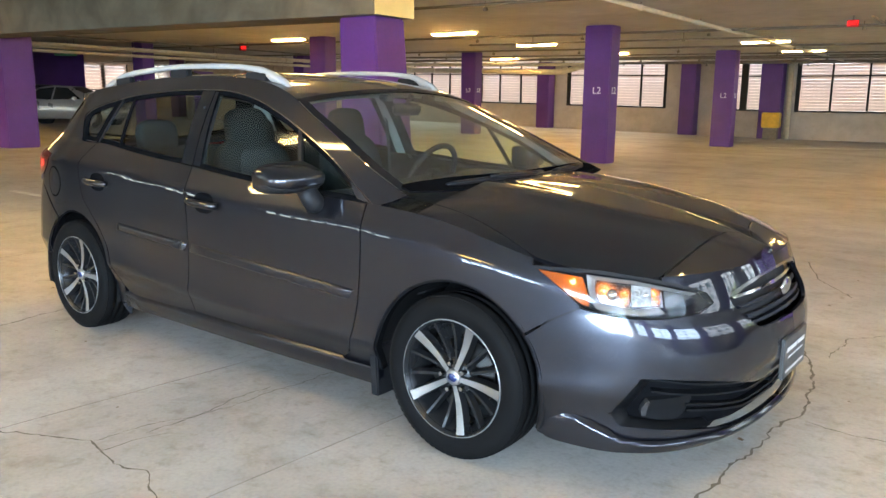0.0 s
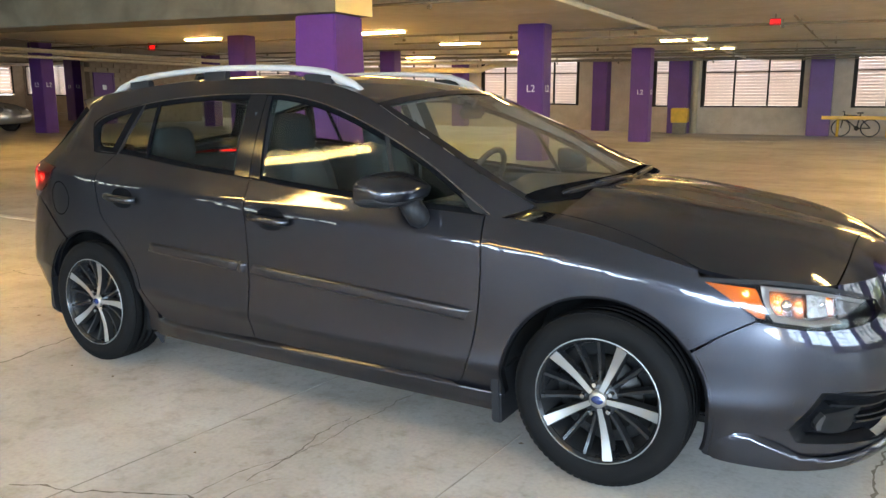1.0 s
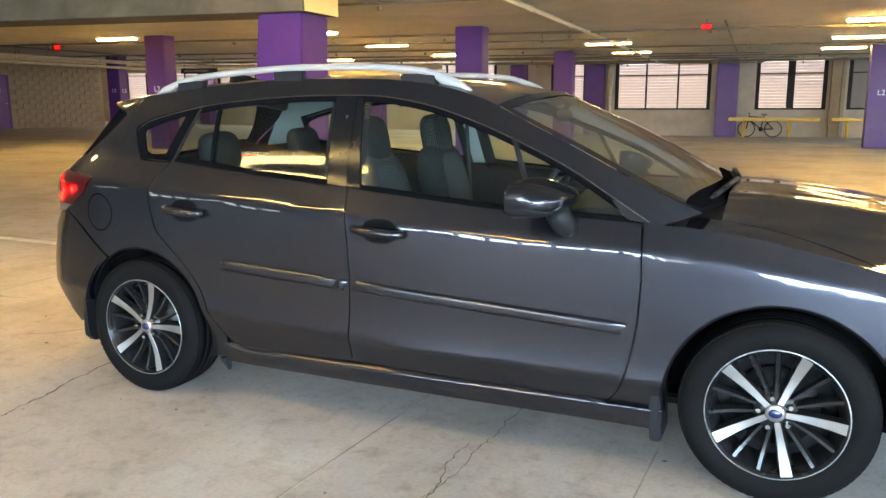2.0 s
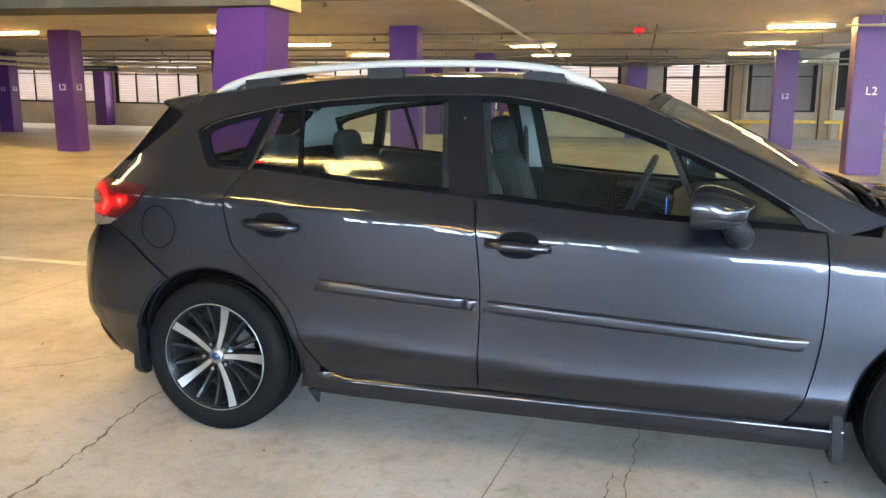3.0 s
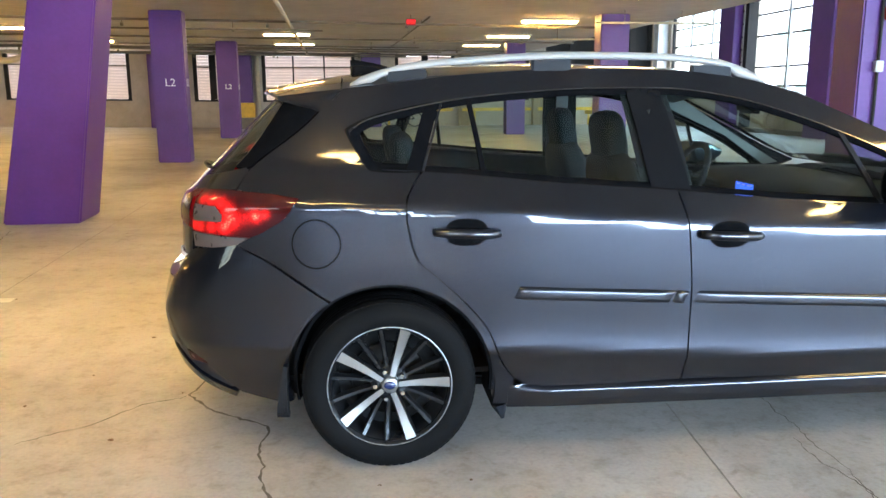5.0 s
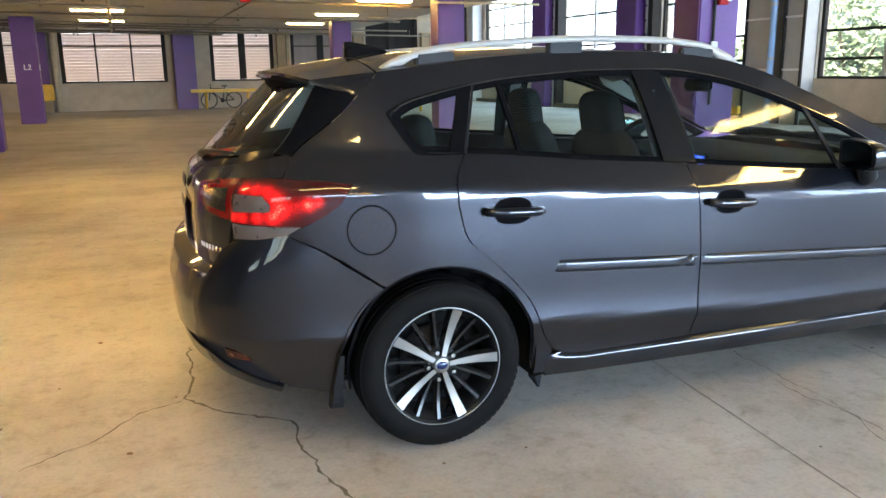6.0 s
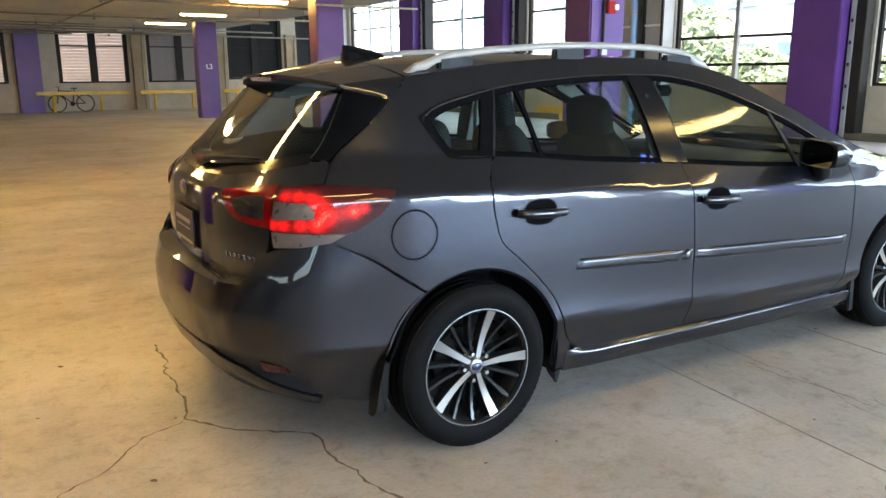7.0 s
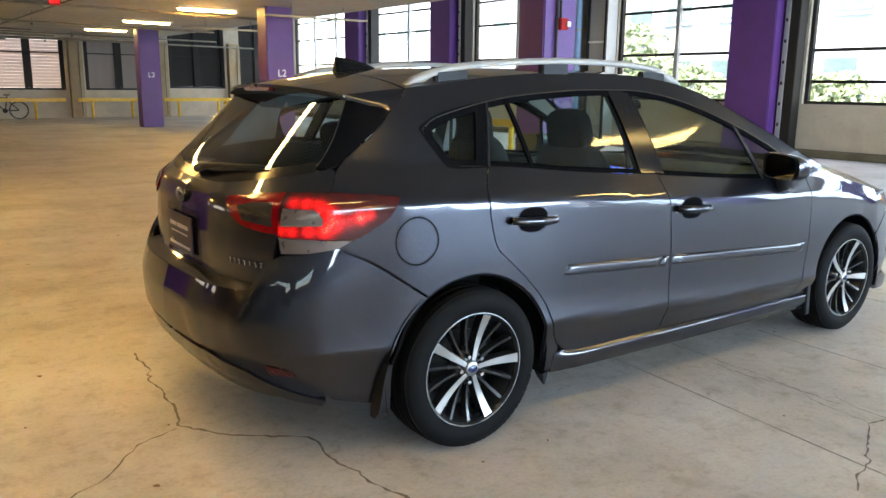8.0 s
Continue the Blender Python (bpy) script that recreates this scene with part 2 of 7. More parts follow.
floor = structure("floor", gbox(WEST - 0.3, SOUTH - 0.3, -0.25, EAST + 0.4, NORTH + 0.4, 0.0), M_FLOOR, "worn pale grey concrete garage floor with cracks and stains", "floor")
ceiling = structure("ceiling", gbox(WEST - 0.3, SOUTH + 0.002, CEIL, EDGE, NORTH + 0.4, CEIL + 0.3), M_CEIL, "painted off-white concrete slab ceiling", "ceiling")
structure("ceiling_high", gbox(EDGE, SOUTH - 0.3, HIGH, EAST + 0.4, NORTH + 0.4, HIGH + 0.2), M_CEIL, "higher off-white ceiling along the window side", "ceiling")
structure("wall_upper", gbox(EDGE, SOUTH, CEIL + 0.302, EDGE + 0.2, NORTH, HIGH - 0.002), M_WALL, "off-white upper wall above the slab edge", "wall")


def wall_run(name, a0, a1, openings, fixed, axis, top, sill, head, label, thick=0.3):
    """A wall along u or v with window openings cut from sill to head, as boxes butted end to end."""
    bm = bmesh.new()

    def put(p, q, z0, z1):
        if q - p < 0.01 or z1 - z0 < 0.01:
            return
        if axis == "u":
            add_box(bm, p, fixed, z0, q, fixed + thick, z1)
        else:
            add_box(bm, fixed, p, z0, fixed + thick, q, z1)

    put(a0, a1, 0.002, sill)
    put(a0, a1, head, top)
    at = a0
    for p, q in openings:
        put(at, p, sill, head)
        at = q
    put(at, a1, sill, head)
    if axis == "u":
        cut_at_slope(bm)
    bm.transform(G0)
    return structure(name, bm, M_WALL, label, "wall")


# window openings in the north wall, along u, and whether daylight stands behind them
NORTH_WIN = [(-42.8, -37.3, 1), (-26.4, -20.2, 1), (-19.4, -14.9, 1), (-14.2, -10.7, 1), (-9.4, -4.7, 1), (-2.3, -0.78, 1), (0.4, 4.15, 1),
             (5.8, 8.3, 1), (9.0, 11.5, 2), (12.2, 14.55, 0), (15.2, 16.9, 0)]
wall_run("wall_north", WEST, 11.85, [(a, b) for a, b, _ in NORTH_WIN if b < 12], NORTH, "u", CEIL - 0.002, 1.04, 2.91, "cream painted concrete wall with window openings and pilasters")
wall_run("wall_north_high", 11.852, EAST, [(a, b) for a, b, _ in NORTH_WIN if b > 12], NORTH, "u", HIGH - 0.002, 1.12, 4.55, "tall cream painted concrete wall with dark window openings")
structure("wall_north_infill", gbox(EDGE + 0.202, NORTH, CEIL, 11.85, NORTH + 0.3, HIGH - 0.002), M_WALL, "cream painted wall above the slab", "wall")
structure("wall_corner", gbox(16.95, NORTH - 0.5, 0.002, EAST - 0.002, NORTH - 0.002, HIGH - 0.004, 0.01), M_WHITE, "white painted corner column", "column")
EAST_WIN = [(-27.0, -23.4), (-22.2, -17.9), (-16.8, -12.5), (-11.3, -7.36), (-5.85, -2.32), (-0.45, 3.5), (5.0, 9.3), (10.5, 15.8)]
wall_run("wall_east", SOUTH, NORTH, EAST_WIN, EAST, "v", HIGH - 0.002, 1.06, 4.6, "grey painted concrete wall under tall windows")
SOUTH_WIN = [(-24, -15), (-12, -6), (-2.5, 4.5)]
wall_run("wall_south", WEST, 6.2, SOUTH_WIN, SOUTH - 0.3, "u", CEIL - 0.002, 1.1, 2.7, "cream painted concrete wall with window openings")
# unseen opening between pier and head, sized to fit the fill lamp
structure("wall_south_pier", gbox(16.6, SOUTH - 0.3, 0.002, EAST, SOUTH, HIGH - 0.002), M_WALL, "cream painted pier beside an unseen, added opening", "wall")
structure("wall_south_head", gbox(6.2, SOUTH - 0.3, 4.4, 16.598, SOUTH, HIGH - 0.002), M_WALL, "cream painted wall over an unseen, added opening", "wall")
WEST_WIN = [(-9.5, -5.2), (-4.2, 0.4), (1.4, 6.0), (7.0, 11.4), (12.2, 15.9)]
wall_run("wall_west", SOUTH, NORTH, WEST_WIN, WEST - 0.3, "v", CEIL - 0.002, 1.04, 2.91, "pale painted concrete wall with window openings")


def join_boxes(*boxes):
    bm = bmesh.new()
    for b in boxes:
        add_box(bm, *b)
    return bm


block_wall = structure("wall_block", gbox(-22.75, 5.9, 0.002, -22.45, 12.1, CEIL - 0.004), M_BLOCK, "rough brown concrete block wall round a plant room", "wall")
structure("wall_block_return", gbox(-28.6, 11.8, 0.002, -22.752, 12.1, CEIL - 0.004), M_BLOCK, "rough brown concrete block wall round a plant room", "wall")
rng = random.Random(8)
block_mesh = mesh_of(box(-0.03, -0.29, -0.093, 0.03, 0.29, 0.093, 0.012, 1), "block", M_BLOCK)
for row in range(14):
    for k in range(11):
        v = 6.2 + k * 0.6 - 0.3 * (row % 2)
        if v > 11.85 or (v < 7.35 and row < 11):
            continue
        o = new("block", block_mesh)
        o.parent = block_wall
        o.matrix_world = G0 @ pose(-22.44 + rng.uniform(-0.008, 0.008), v, 0.12 + row * 0.196)
room_door = thing("door_plant_room", "purple painted steel door in the block wall", "door", "", "structure", G0 @ pose(-22.40, 6.55, 0))
part("door_frame", join_boxes((-0.04, -0.52, 0.002, 0.03, -0.45, 2.16), (-0.04, 0.45, 0.002, 0.03, 0.52, 2.16), (-0.04, -0.45, 2.09, 0.03, 0.45, 2.16)), M_PURPLE, room_door)
part("leaf", box(-0.03, -0.446, 0.01, 0.01, 0.446, 2.086, 0.004), M_PURPLE, room_door)
part("notice", box(0.0105, -0.10, 1.45, 0.013, 0.10, 1.65), M_LETTER, room_door, "pale notice plate")
part("handle", tube([(0.012, 0.36, 1.02), (0.06, 0.36, 1.02), (0.06, 0.26, 1.02)], 0.012, 6), M_ALU, room_door, "steel lever handle")
structure("wall_purple", gbox(-30.4, -4.0, 0.002, -30.1, 5.35, CEIL - 0.004), M_PURPLE, "dark purple painted concrete wall", "wall")


def column(u, v, w=0.62, d=0.46, top=CEIL, sign=True, lean=(0, 0), at=None, label="purple painted square concrete column marked L2"):
    ob = thing("column", label, "column", "purple columns", "", at or (G0 @ pose(u, v, 0)))
    bm = box(-w / 2, -d / 2, 0.002, w / 2, d / 2, top - 0.002, 0.018, 2)
    for vert in bm.verts:
        k = vert.co.z / top
        vert.co.x += lean[0] * k
        vert.co.y += lean[1] * k
    part("shaft", bm, M_PURPLE, ob)
    if sign:
        tilt = Matrix.Identity(4)
        tilt[0][2], tilt[1][2] = lean[0] / top, lean[1] / top
        lettering("L2", 0.21, M_LETTER, ob, tilt @ Matrix.Translation((0.02, -d / 2 - 0.004, 1.57)), label="white painted level mark")
        lettering("L2", 0.21, M_LETTER, ob, tilt @ pose(w / 2 + 0.004, 0, 1.57, 0, 0, 90), label="white painted level mark")
    return ob


for iu in range(-3, 2):
    for iv in (0, 1):
        if iu < 0:
            column(iu * 8.8 - 0.1, 0.45 + iv * 7.65)
        else:
            column(iu * BAY_U, iv * BAY_V)
column(9.2, -8.2, w=0.60, d=0.50, sign=False, label="purple painted square concrete column with a fire alarm")
for u in (-19.8, -10.3, -3.6, -0.36, 4.78):
    column(u, NORTH - 0.32, w=0.78 if u > -1 else 0.62, d=0.6, sign=False, label="purple painted column standing against the north wall")
column(0, 0, w=0.74, d=0.70, sign=False, at=pose(-14.5, 5.25, 0, 0, 0, TURN_G), label="wide purple painted concrete column")
for v in (-22.8, -17.35, -11.9, -6.45, 4.45, 9.9):
    ob = thing("column", "tall purple painted column between the windows", "column", "window columns", "", G0 @ pose(EAST - 0.3, v, 0))
    part("shaft", box(-0.30, -0.52, 0.002, 0.26, 0.52, HIGH - 0.01, 0.018), M_PURPLE, ob)

# leaning column under the end of the low beam
lean = thing("leaning_column", "purple painted leaning concrete column under a low beam", "column", at=pose(-3.44, 5.42, 0, 0, 0, TURN_G))
bm = box(-0.39, -0.36, 0.002, 0.39, 0.36, 2.326, 0.02)
for vert in bm.verts:
    k = vert.co.z / 2.33
    vert.co.x = vert.co.x * (1 - 0.25 * k) + 0.70 * k
    vert.co.y = vert.co.y * (1 - 0.2 * k) - 0.94 * k
part("shaft", bm, M_PURPLE, lean)
# brown tone of the beam includes lamp warmth put into its colour
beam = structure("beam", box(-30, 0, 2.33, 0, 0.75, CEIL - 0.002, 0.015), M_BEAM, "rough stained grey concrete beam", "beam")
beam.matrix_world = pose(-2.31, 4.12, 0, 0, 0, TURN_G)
cap = structure("beam_end_paint", box(0.002, 0.0, 2.33, 0.012, 0.75, CEIL - 0.002), M_YWALL, "pale yellow painted end of the beam", "beam")
cap.matrix_world = pose(-2.31, 4.12, 0, 0, 0, TURN_G)


# ---- windows ----
def north_window(a, b, lit, at=G0, name="window_north"):
    """Louvred window in the north wall between u = a and b: dark frame, mullions, transom and blades."""
    ob = thing(name, "louvred window with dark metal frame" + (", daylight glowing through pale blades" if lit == 1 else ", blades dim" if lit == 2 else ", unlit space drawn as a dark panel"), "window", "louvred windows", "structure", at)
    z0, z1, v = (1.04, 2.91, NORTH + 0.10) if b < 12 else (1.12, 4.55, NORTH + 0.10)
    bm = bmesh.new()
    for u0, u1, za, zb in ((a, b, z0, z0 + 0.07), (a, b, z1 - 0.05, z1), (a, a + 0.14, z0 + 0.07, z1 - 0.05), (b - 0.14, b, z0 + 0.07, z1 - 0.05)):
        add_box(bm, u0 + 0.001, v - 0.06, za, u1 - 0.001, v + 0.06, zb)
    part("window_frame", bm, M_FRAME, ob, "dark metal frame")
    bays = max(2, round((b - a) / 1.15)) if lit and b < 5 else 2
    step = (b - a) / bays
    for k in range(1, bays):
        w = 0.26 if bays == 2 else 0.06
        part("mullion", box(a + k * step - w / 2, v - 0.05, z0 + 0.072, a + k * step + w / 2, v + 0.05, z1 - 0.052), M_FRAME, ob)
    part("transom", box(a + 0.092, v - 0.055, 2.38, b - 0.092, v - 0.051, 2.42), M_FRAME, ob)
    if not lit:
        # near-black panel drawn in place of an unlit space
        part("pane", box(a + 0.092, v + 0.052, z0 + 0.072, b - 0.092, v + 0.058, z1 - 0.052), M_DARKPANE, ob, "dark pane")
        return
    n, pitch = 15, (z1 - z0 - 0.13) / 15
    half = 0.46 if lit == 1 else 0.54
    # lit 2: missing daylight is put into grey opaque blades
    me = mesh_of(box(a + 0.092, -0.004, -pitch * half, b - 0.092, 0.004, pitch * half), "slat", M_BLIND if lit == 1 else M_GREYSLAT)
    for k in range(n):
        s = new("slat", me)
        s.parent = ob
        s.matrix_basis = Matrix.Translation((0, v + 0.066, z0 + 0.075 + pitch * (k + 0.5))) @ Matrix.Rotation(radians(12), 4, "X")


for a, b, lit in NORTH_WIN:
    north_window(a, b, lit)
for a, b in WEST_WIN:
    north_window(a, b, 1, G0 @ pose(NORTH + WEST, 0, 0, 0, 0, 90), "window_west")

for a, b in EAST_WIN:
    ob = thing("window_east", "tall bright window with grey bars and thin dark rails", "window", "tall windows", "structure", G0)
    z0, z1, u = 1.06, 4.6, EAST + 0.12
    bm = bmesh.new()
    for v0, v1, za, zb in ((a, b, z0, z0 + 0.06), (a, b, z1 - 0.06, z1), (a, a + 0.08, z0 + 0.06, z1 - 0.06), (b - 0.08, b, z0 + 0.06, z1 - 0.06)):
        add_box(bm, u - 0.05, v0 + 0.001, za, u + 0.05, v1 - 0.001, zb)
    part("window_frame", bm, M_FRAME, ob, "dark metal frame")
    bays = max(2, round((b - a) / 1.8))
    for k in range(1, bays):
        v = a + (b - a) * k / bays
        part("mullion", box(u - 0.06, v - 0.05, z0 + 0.062, u + 0.04, v + 0.05, z1 - 0.062), M_ALU, ob, "grey upright bar")
    for z in (z0 + 0.45, z0 + 1.08, z0 + 2.1, z0 + 2.8):
        part("rail", box(u + 0.041, a + 0.082, z - 0.032, u + 0.049, b - 0.082, z + 0.032), M_FRAME, ob)
for a, b in SOUTH_WIN:
    ob = thing("window_south", "window opening with dark frame and rails", "window", "south windows", "structure", G0)
    v = SOUTH - 0.15
    bm = bmesh.new()
    for u0, u1, za, zb in ((a, b, 1.1, 1.16), (a, b, 2.64, 2.7), (a, a + 0.08, 1.16, 2.64), (b - 0.08, b, 1.16, 2.64)):
        add_box(bm, u0 + 0.001, v - 0.05, za, u1 - 0.001, v + 0.05, zb)
    n = round((b - a) / 0.75)
    for k in range(1, n):
        add_box(bm, a + (b - a) * k / n - 0.05, v - 0.04, 1.16, a + (b - a) * k / n + 0.05, v + 0.04, 2.64)
    for z in (1.5, 1.9, 2.3):
        add_box(bm, a + 0.08, v - 0.03, z - 0.03, b - 0.08, v + 0.03, z + 0.03)
    part("window_frame", bm, M_FRAME, ob, "dark metal frame")

# outside: ground to the horizon, a pale apartment house and shrubs beyond the tall windows, daylight behind the louvres
structure("ground", box(-900, -900, -0.9, 900, 900, -0.6), M_GROUND, "pale ground outside the garage", "ground")
house = thing("apartment_building", "pale apartment building with many windows beyond the garage", "building", at=G0 @ pose(EAST + 14, 0, -0.6))
part("wall", box(0, -46, 0.002, 9, 34, 15), M_FACADE, house, "white facade")
wm = mesh_of(box(-0.05, -0.62, -0.62, 0.1, 0.62, 0.62, 0.02), "far_window", M_OUTGLASS)
sm = mesh_of(box(-0.12, -0.75, -0.76, 0.0, 0.75, -0.67), "sill", M_FACADE)
for k in range(31):
    for j in range(4):
        if (k * 7 + j * 3) % 9 == 0:
            continue
        y, z = -43 + k * 2.45 + 0.35 * ((k + j) % 2), 2.5 + j * 2.9
        w = new("far_window", wm)
        w.parent, w.location = house, (-0.004, y, z)
        w2 = new("sill", sm)
        w2.parent, w2.location = house, (-0.004, y, z)


def shrub(x, y, r, h, seed):
    """A loose crown of many small leaf clumps on thin stems."""
    rng = random.Random(seed)
    ob = thing("shrub", "leafy green shrub outside the windows", "shrub", "shrubs outside", "", G0 @ pose(x, y, -0.598))
    stems = bmesh.new()
    for k in range(4):
        a = rng.uniform(0, 6.28)
        add_tube(stems, [(0, 0, 0), (0.3 * r * math.cos(a), 0.3 * r * math.sin(a), h * 0.4), (0.6 * r * math.cos(a), 0.6 * r * math.sin(a), h * 0.75)], [0.09, 0.06, 0.03], 6)
    part("stem", stems, material("bark", (0.12, 0.09, 0.06), 0.9), ob)
    verts, faces = [], []
    for k in range(1300):
        a, q, z = rng.uniform(0, 6.28), rng.random() ** 0.5, rng.random()
        rr = r * q * (0.45 + 0.9 * math.sin(math.pi * min(1, z * 0.85 + 0.12)))
        c = Vector((rr * math.cos(a), rr * math.sin(a), h * (0.15 + 0.85 * z)))
        d = Vector((rng.gauss(0, 1), rng.gauss(0, 1), rng.gauss(0, 1))).normalized()
        e = d.orthogonal().normalized()
        w = rng.uniform(0.12, 0.26)
        o = len(verts)
        verts += [c - d * w, c + e * w * 0.45, c + d * w, c - e * w * 0.45]
        faces.append((o, o + 1, o + 2, o + 3))
    me = bpy.data.meshes.new("crown")
    me.from_pydata([tuple(v) for v in verts], [], faces)
    me.materials.append(M_LEAF)
    cr = new("crown", me)
    cr.parent = ob
    return ob


for k, (x, y, r, h) in enumerate([(29.5, -12.5, 1.3, 2.1), (29.8, -8.6, 1.5, 2.4), (29.4, -4.9, 1.3, 2.2), (29.6, -1.6, 1.5, 2.5), (29.5, 1.9, 1.4, 2.3), (29.8, 4.6, 1.4, 2.9), (29.3, 6.9, 1.5, 4.6), (29.9, 9.4, 1.7, 5.4), (29.4, 12.2, 1.4, 3.2)]):
    shrub(x, y, r, h, k)
hazy = glow("bright hazy daylight", (1.0, 0.88, 0.76), 0.10)
structure("backdrop_north", gbox(WEST, NORTH + 2.2, -0.5, EDGE + 0.2, NORTH + 2.25, 4.0), hazy, "bright hazy daylight outside the louvres", "backdrop")
structure("backdrop_west", gbox(WEST - 2.25, -12.0, -0.5, WEST - 2.2, NORTH + 2.0, 4.0), hazy, "bright hazy daylight outside the louvres", "backdrop")


# ---- pipes and conduits under the ceiling ----
def pipe(name, pts, r, mat, label, hang=0.0):
    ob = thing(name, label, "pipe", "ceiling pipes")
    part("run", tube(pts, r, 10), mat, ob, "", True)
    a, b = Vector(pts[0]), Vector(pts[-1])
    n = max(2, int((b - a).length / 3.0))
    for k in range(n):
        p = a.lerp(b, (k + 0.5) / n)
        part("hanger", tube([(p.x, p.y, p.z + r * 0.9), (p.x, p.y, CEIL - 0.001)], 0.008, 6), M_PIPE, ob)
        q = p + (b - a).normalized() * 0.03
        part("clamp", tube([p - (b - a).normalized() * 0.03, q], r * 1.25, 10), mat, ob)
    return ob


def along_u(v, u0, u1, z):
    p, q = gp(u0, v, z), gp(u1, v, z)
    return [tuple(p), tuple(q)]


def along_v(u, v0, v1, z):
    return [tuple(gp(u, v0, z)), tuple(gp(u, v1, z))]


pipe("sprinkler_pipe", along_v(2.28, -8.0, 16.0, 2.86), 0.042, M_PIPEW, "pale painted sprinkler main under the ceiling")
for v, u0, u1, z, r in ((11.4, -30, 7.0, 2.74, 0.03), (13.8, -30, 6.0, 2.70, 0.025), (-4.9, -14, 8.0, 2.82, 0.025), (1.45, -30, 9.4, 2.80, 0.028), (2.2, -5.0, 3.0, 2.76, 0.022), (6.9, -28, 10.4, 2.80, 0.028), (12.2, -26, 12.5, 2.80, 0.028), (14.6, -28, 15.0, 2.72, 0.03), (9.3, -34, 6.0, 2.78, 0.024)):
    pipe("sprinkler_pipe", along_u(v, u0, u1, z), r, M_PIPE, "thin brown sprinkler pipe under the ceiling")
for u, v0, v1, z, r in ((-16.9, -9.0, 15.0, 2.64, 0.07), (-17.08, -9.0, 15.0, 2.45, 0.05), (-18.7, -9.0, 15.0, 2.74, 0.035), (-15.6, -9.0, 15.0, 2.84, 0.025), (-20.4, -9.0, 14.0, 2.72, 0.045), (5.2, 0.0, 12.0, 2.88, 0.02)):
    pipe("conduit", along_v(u, v0, v1, z), r, M_PIPEW if r > 0.04 else M_PIPE, "dusty pale conduit hung under the ceiling")
for pts, r in (([gp(-16.5, 13.4, 2.50), gp(-8.0, 13.4, 2.42), gp(-7.2, 13.4, 2.62), gp(-6.0, 13.4, 2.70)], 0.11), ([gp(-26, 12.6, 2.55), gp(-14, 12.6, 2.45)], 0.10), ([gp(-26, 11.8, 2.66), gp(-6, 11.8, 2.66)], 0.06)):
    ob = thing("drain_pipe", "thick pale drain pipe hung below the ceiling", "pipe", "ceiling pipes")
    part("run", tube([tuple(p) for p in pts], r, 12), M_PIPEW, ob, "", True)
    for p in pts:
        part("hanger", tube([(p.x, p.y, p.z + r * 0.9), (p.x, p.y, CEIL - 0.001)], 0.01, 6), M_PIPE, ob)
for v, u0, u1 in ((-1.0, 8.4, 17.0), (3.8, 8.4, 17.0)):
    pipe("rod", along_u(v, u0, 10.8, 2.70), 0.022, M_PIPEW, "thin pale pipe near the slab edge")


# ---- exit signs, hanging signs, fire alarm ----
def exit_sign(x, y, z, turn, k=0.72):
    ob = thing("exit_sign", "red glowing exit sign hung from the ceiling", "exit sign", "exit signs", "", pose(x, y, z, 0, 0, turn))
    part("case", box(-0.14 * k, -0.03, -0.09 * k, 0.14 * k, 0.03, 0.09 * k, 0.01), M_RED, ob, "red sign case")
    lettering("EXIT", 0.13 * k, M_EXIT, ob, Matrix.Translation((0, -0.034, 0)), label="glowing red letters")
    part("stem", tube([(0, 0, 0.09 * k), (0, 0, CEIL - z - 0.001)], 0.012, 8), M_PIPE, ob)


exit_sign(1.08, 13.4, 2.80, 8)
exit_sign(-17.76, 14.29, 2.81, 112, 1.3)
for x, y, turn, w in ((-19.72, 22.97, 14, 1.6),):
    ob = thing("hanging_sign", "long black hanging sign with pale illegible bars", "sign", "hanging signs", "", pose(x, y, 2.42, 0, 0, turn))
    part("board", box(-w / 2, -0.03, -0.11, w / 2, 0.03, 0.11, 0.008), M_SIGN, ob)
    part("bar", box(-w * 0.4, -0.034, -0.03, w * 0.25, -0.031, 0.04), M_GREYSLAT, ob, "pale illegible bar")
    for sx in (-0.4, 0.4):
        part("rod", tube([(sx * w, 0, 0.11), (sx * w, 0, CEIL - 2.421)], 0.01, 6), M_PIPE, ob)
gx, gy, gz = gp(-22.0, 0.0, 2.62)
ob = thing("hanging_sign", "green hanging sign with pale illegible bars", "sign", "hanging signs", "", pose(gx, gy, gz, 0, 0, 58))
part("board", box(-0.38, -0.02, -0.11, 0.38, 0.02, 0.11, 0.008), M_GREENSIGN, ob)
part("bar", box(-0.05, -0.024, -0.04, 0.28, -0.021, 0.05), M_GREYSLAT, ob, "pale illegible bar")
part("bar", box(-0.30, -0.024, -0.05, -0.16, -0.021, 0.06), M_GREYSLAT, ob, "pale illegible bar")
for sx in (-0.3, 0.3):
    part("rod", tube([(sx, 0, 0.11), (sx, 0, CEIL - gz - 0.001)], 0.008, 6), M_PIPE, ob)
ob = thing("fire_alarm", "red fire alarm box with white lens on a purple column", "fire alarm", at=G0 @ pose(9.2, -8.46, 0))
part("case", box(-0.075, -0.075, 2.09, 0.075, -0.002, 2.24, 0.012), M_RED, ob)
part("lens", box(0.02, -0.10, 2.13, 0.095, -0.077, 2.20, 0.01), M_WHITE, ob, "white flash lens")
part("conduit", tube([(-0.03, -0.02, 2.242), (-0.035, -0.02, 2.6), (-0.02, -0.02, CEIL - 0.004)], 0.016, 8), M_FRAME, ob, "dark conduit from the ceiling")
part("conduit", tube([(-0.10, -0.02, 0.9), (-0.10, -0.02, CEIL - 0.004)], 0.018, 8), M_FRAME, ob, "dark conduit down the column")
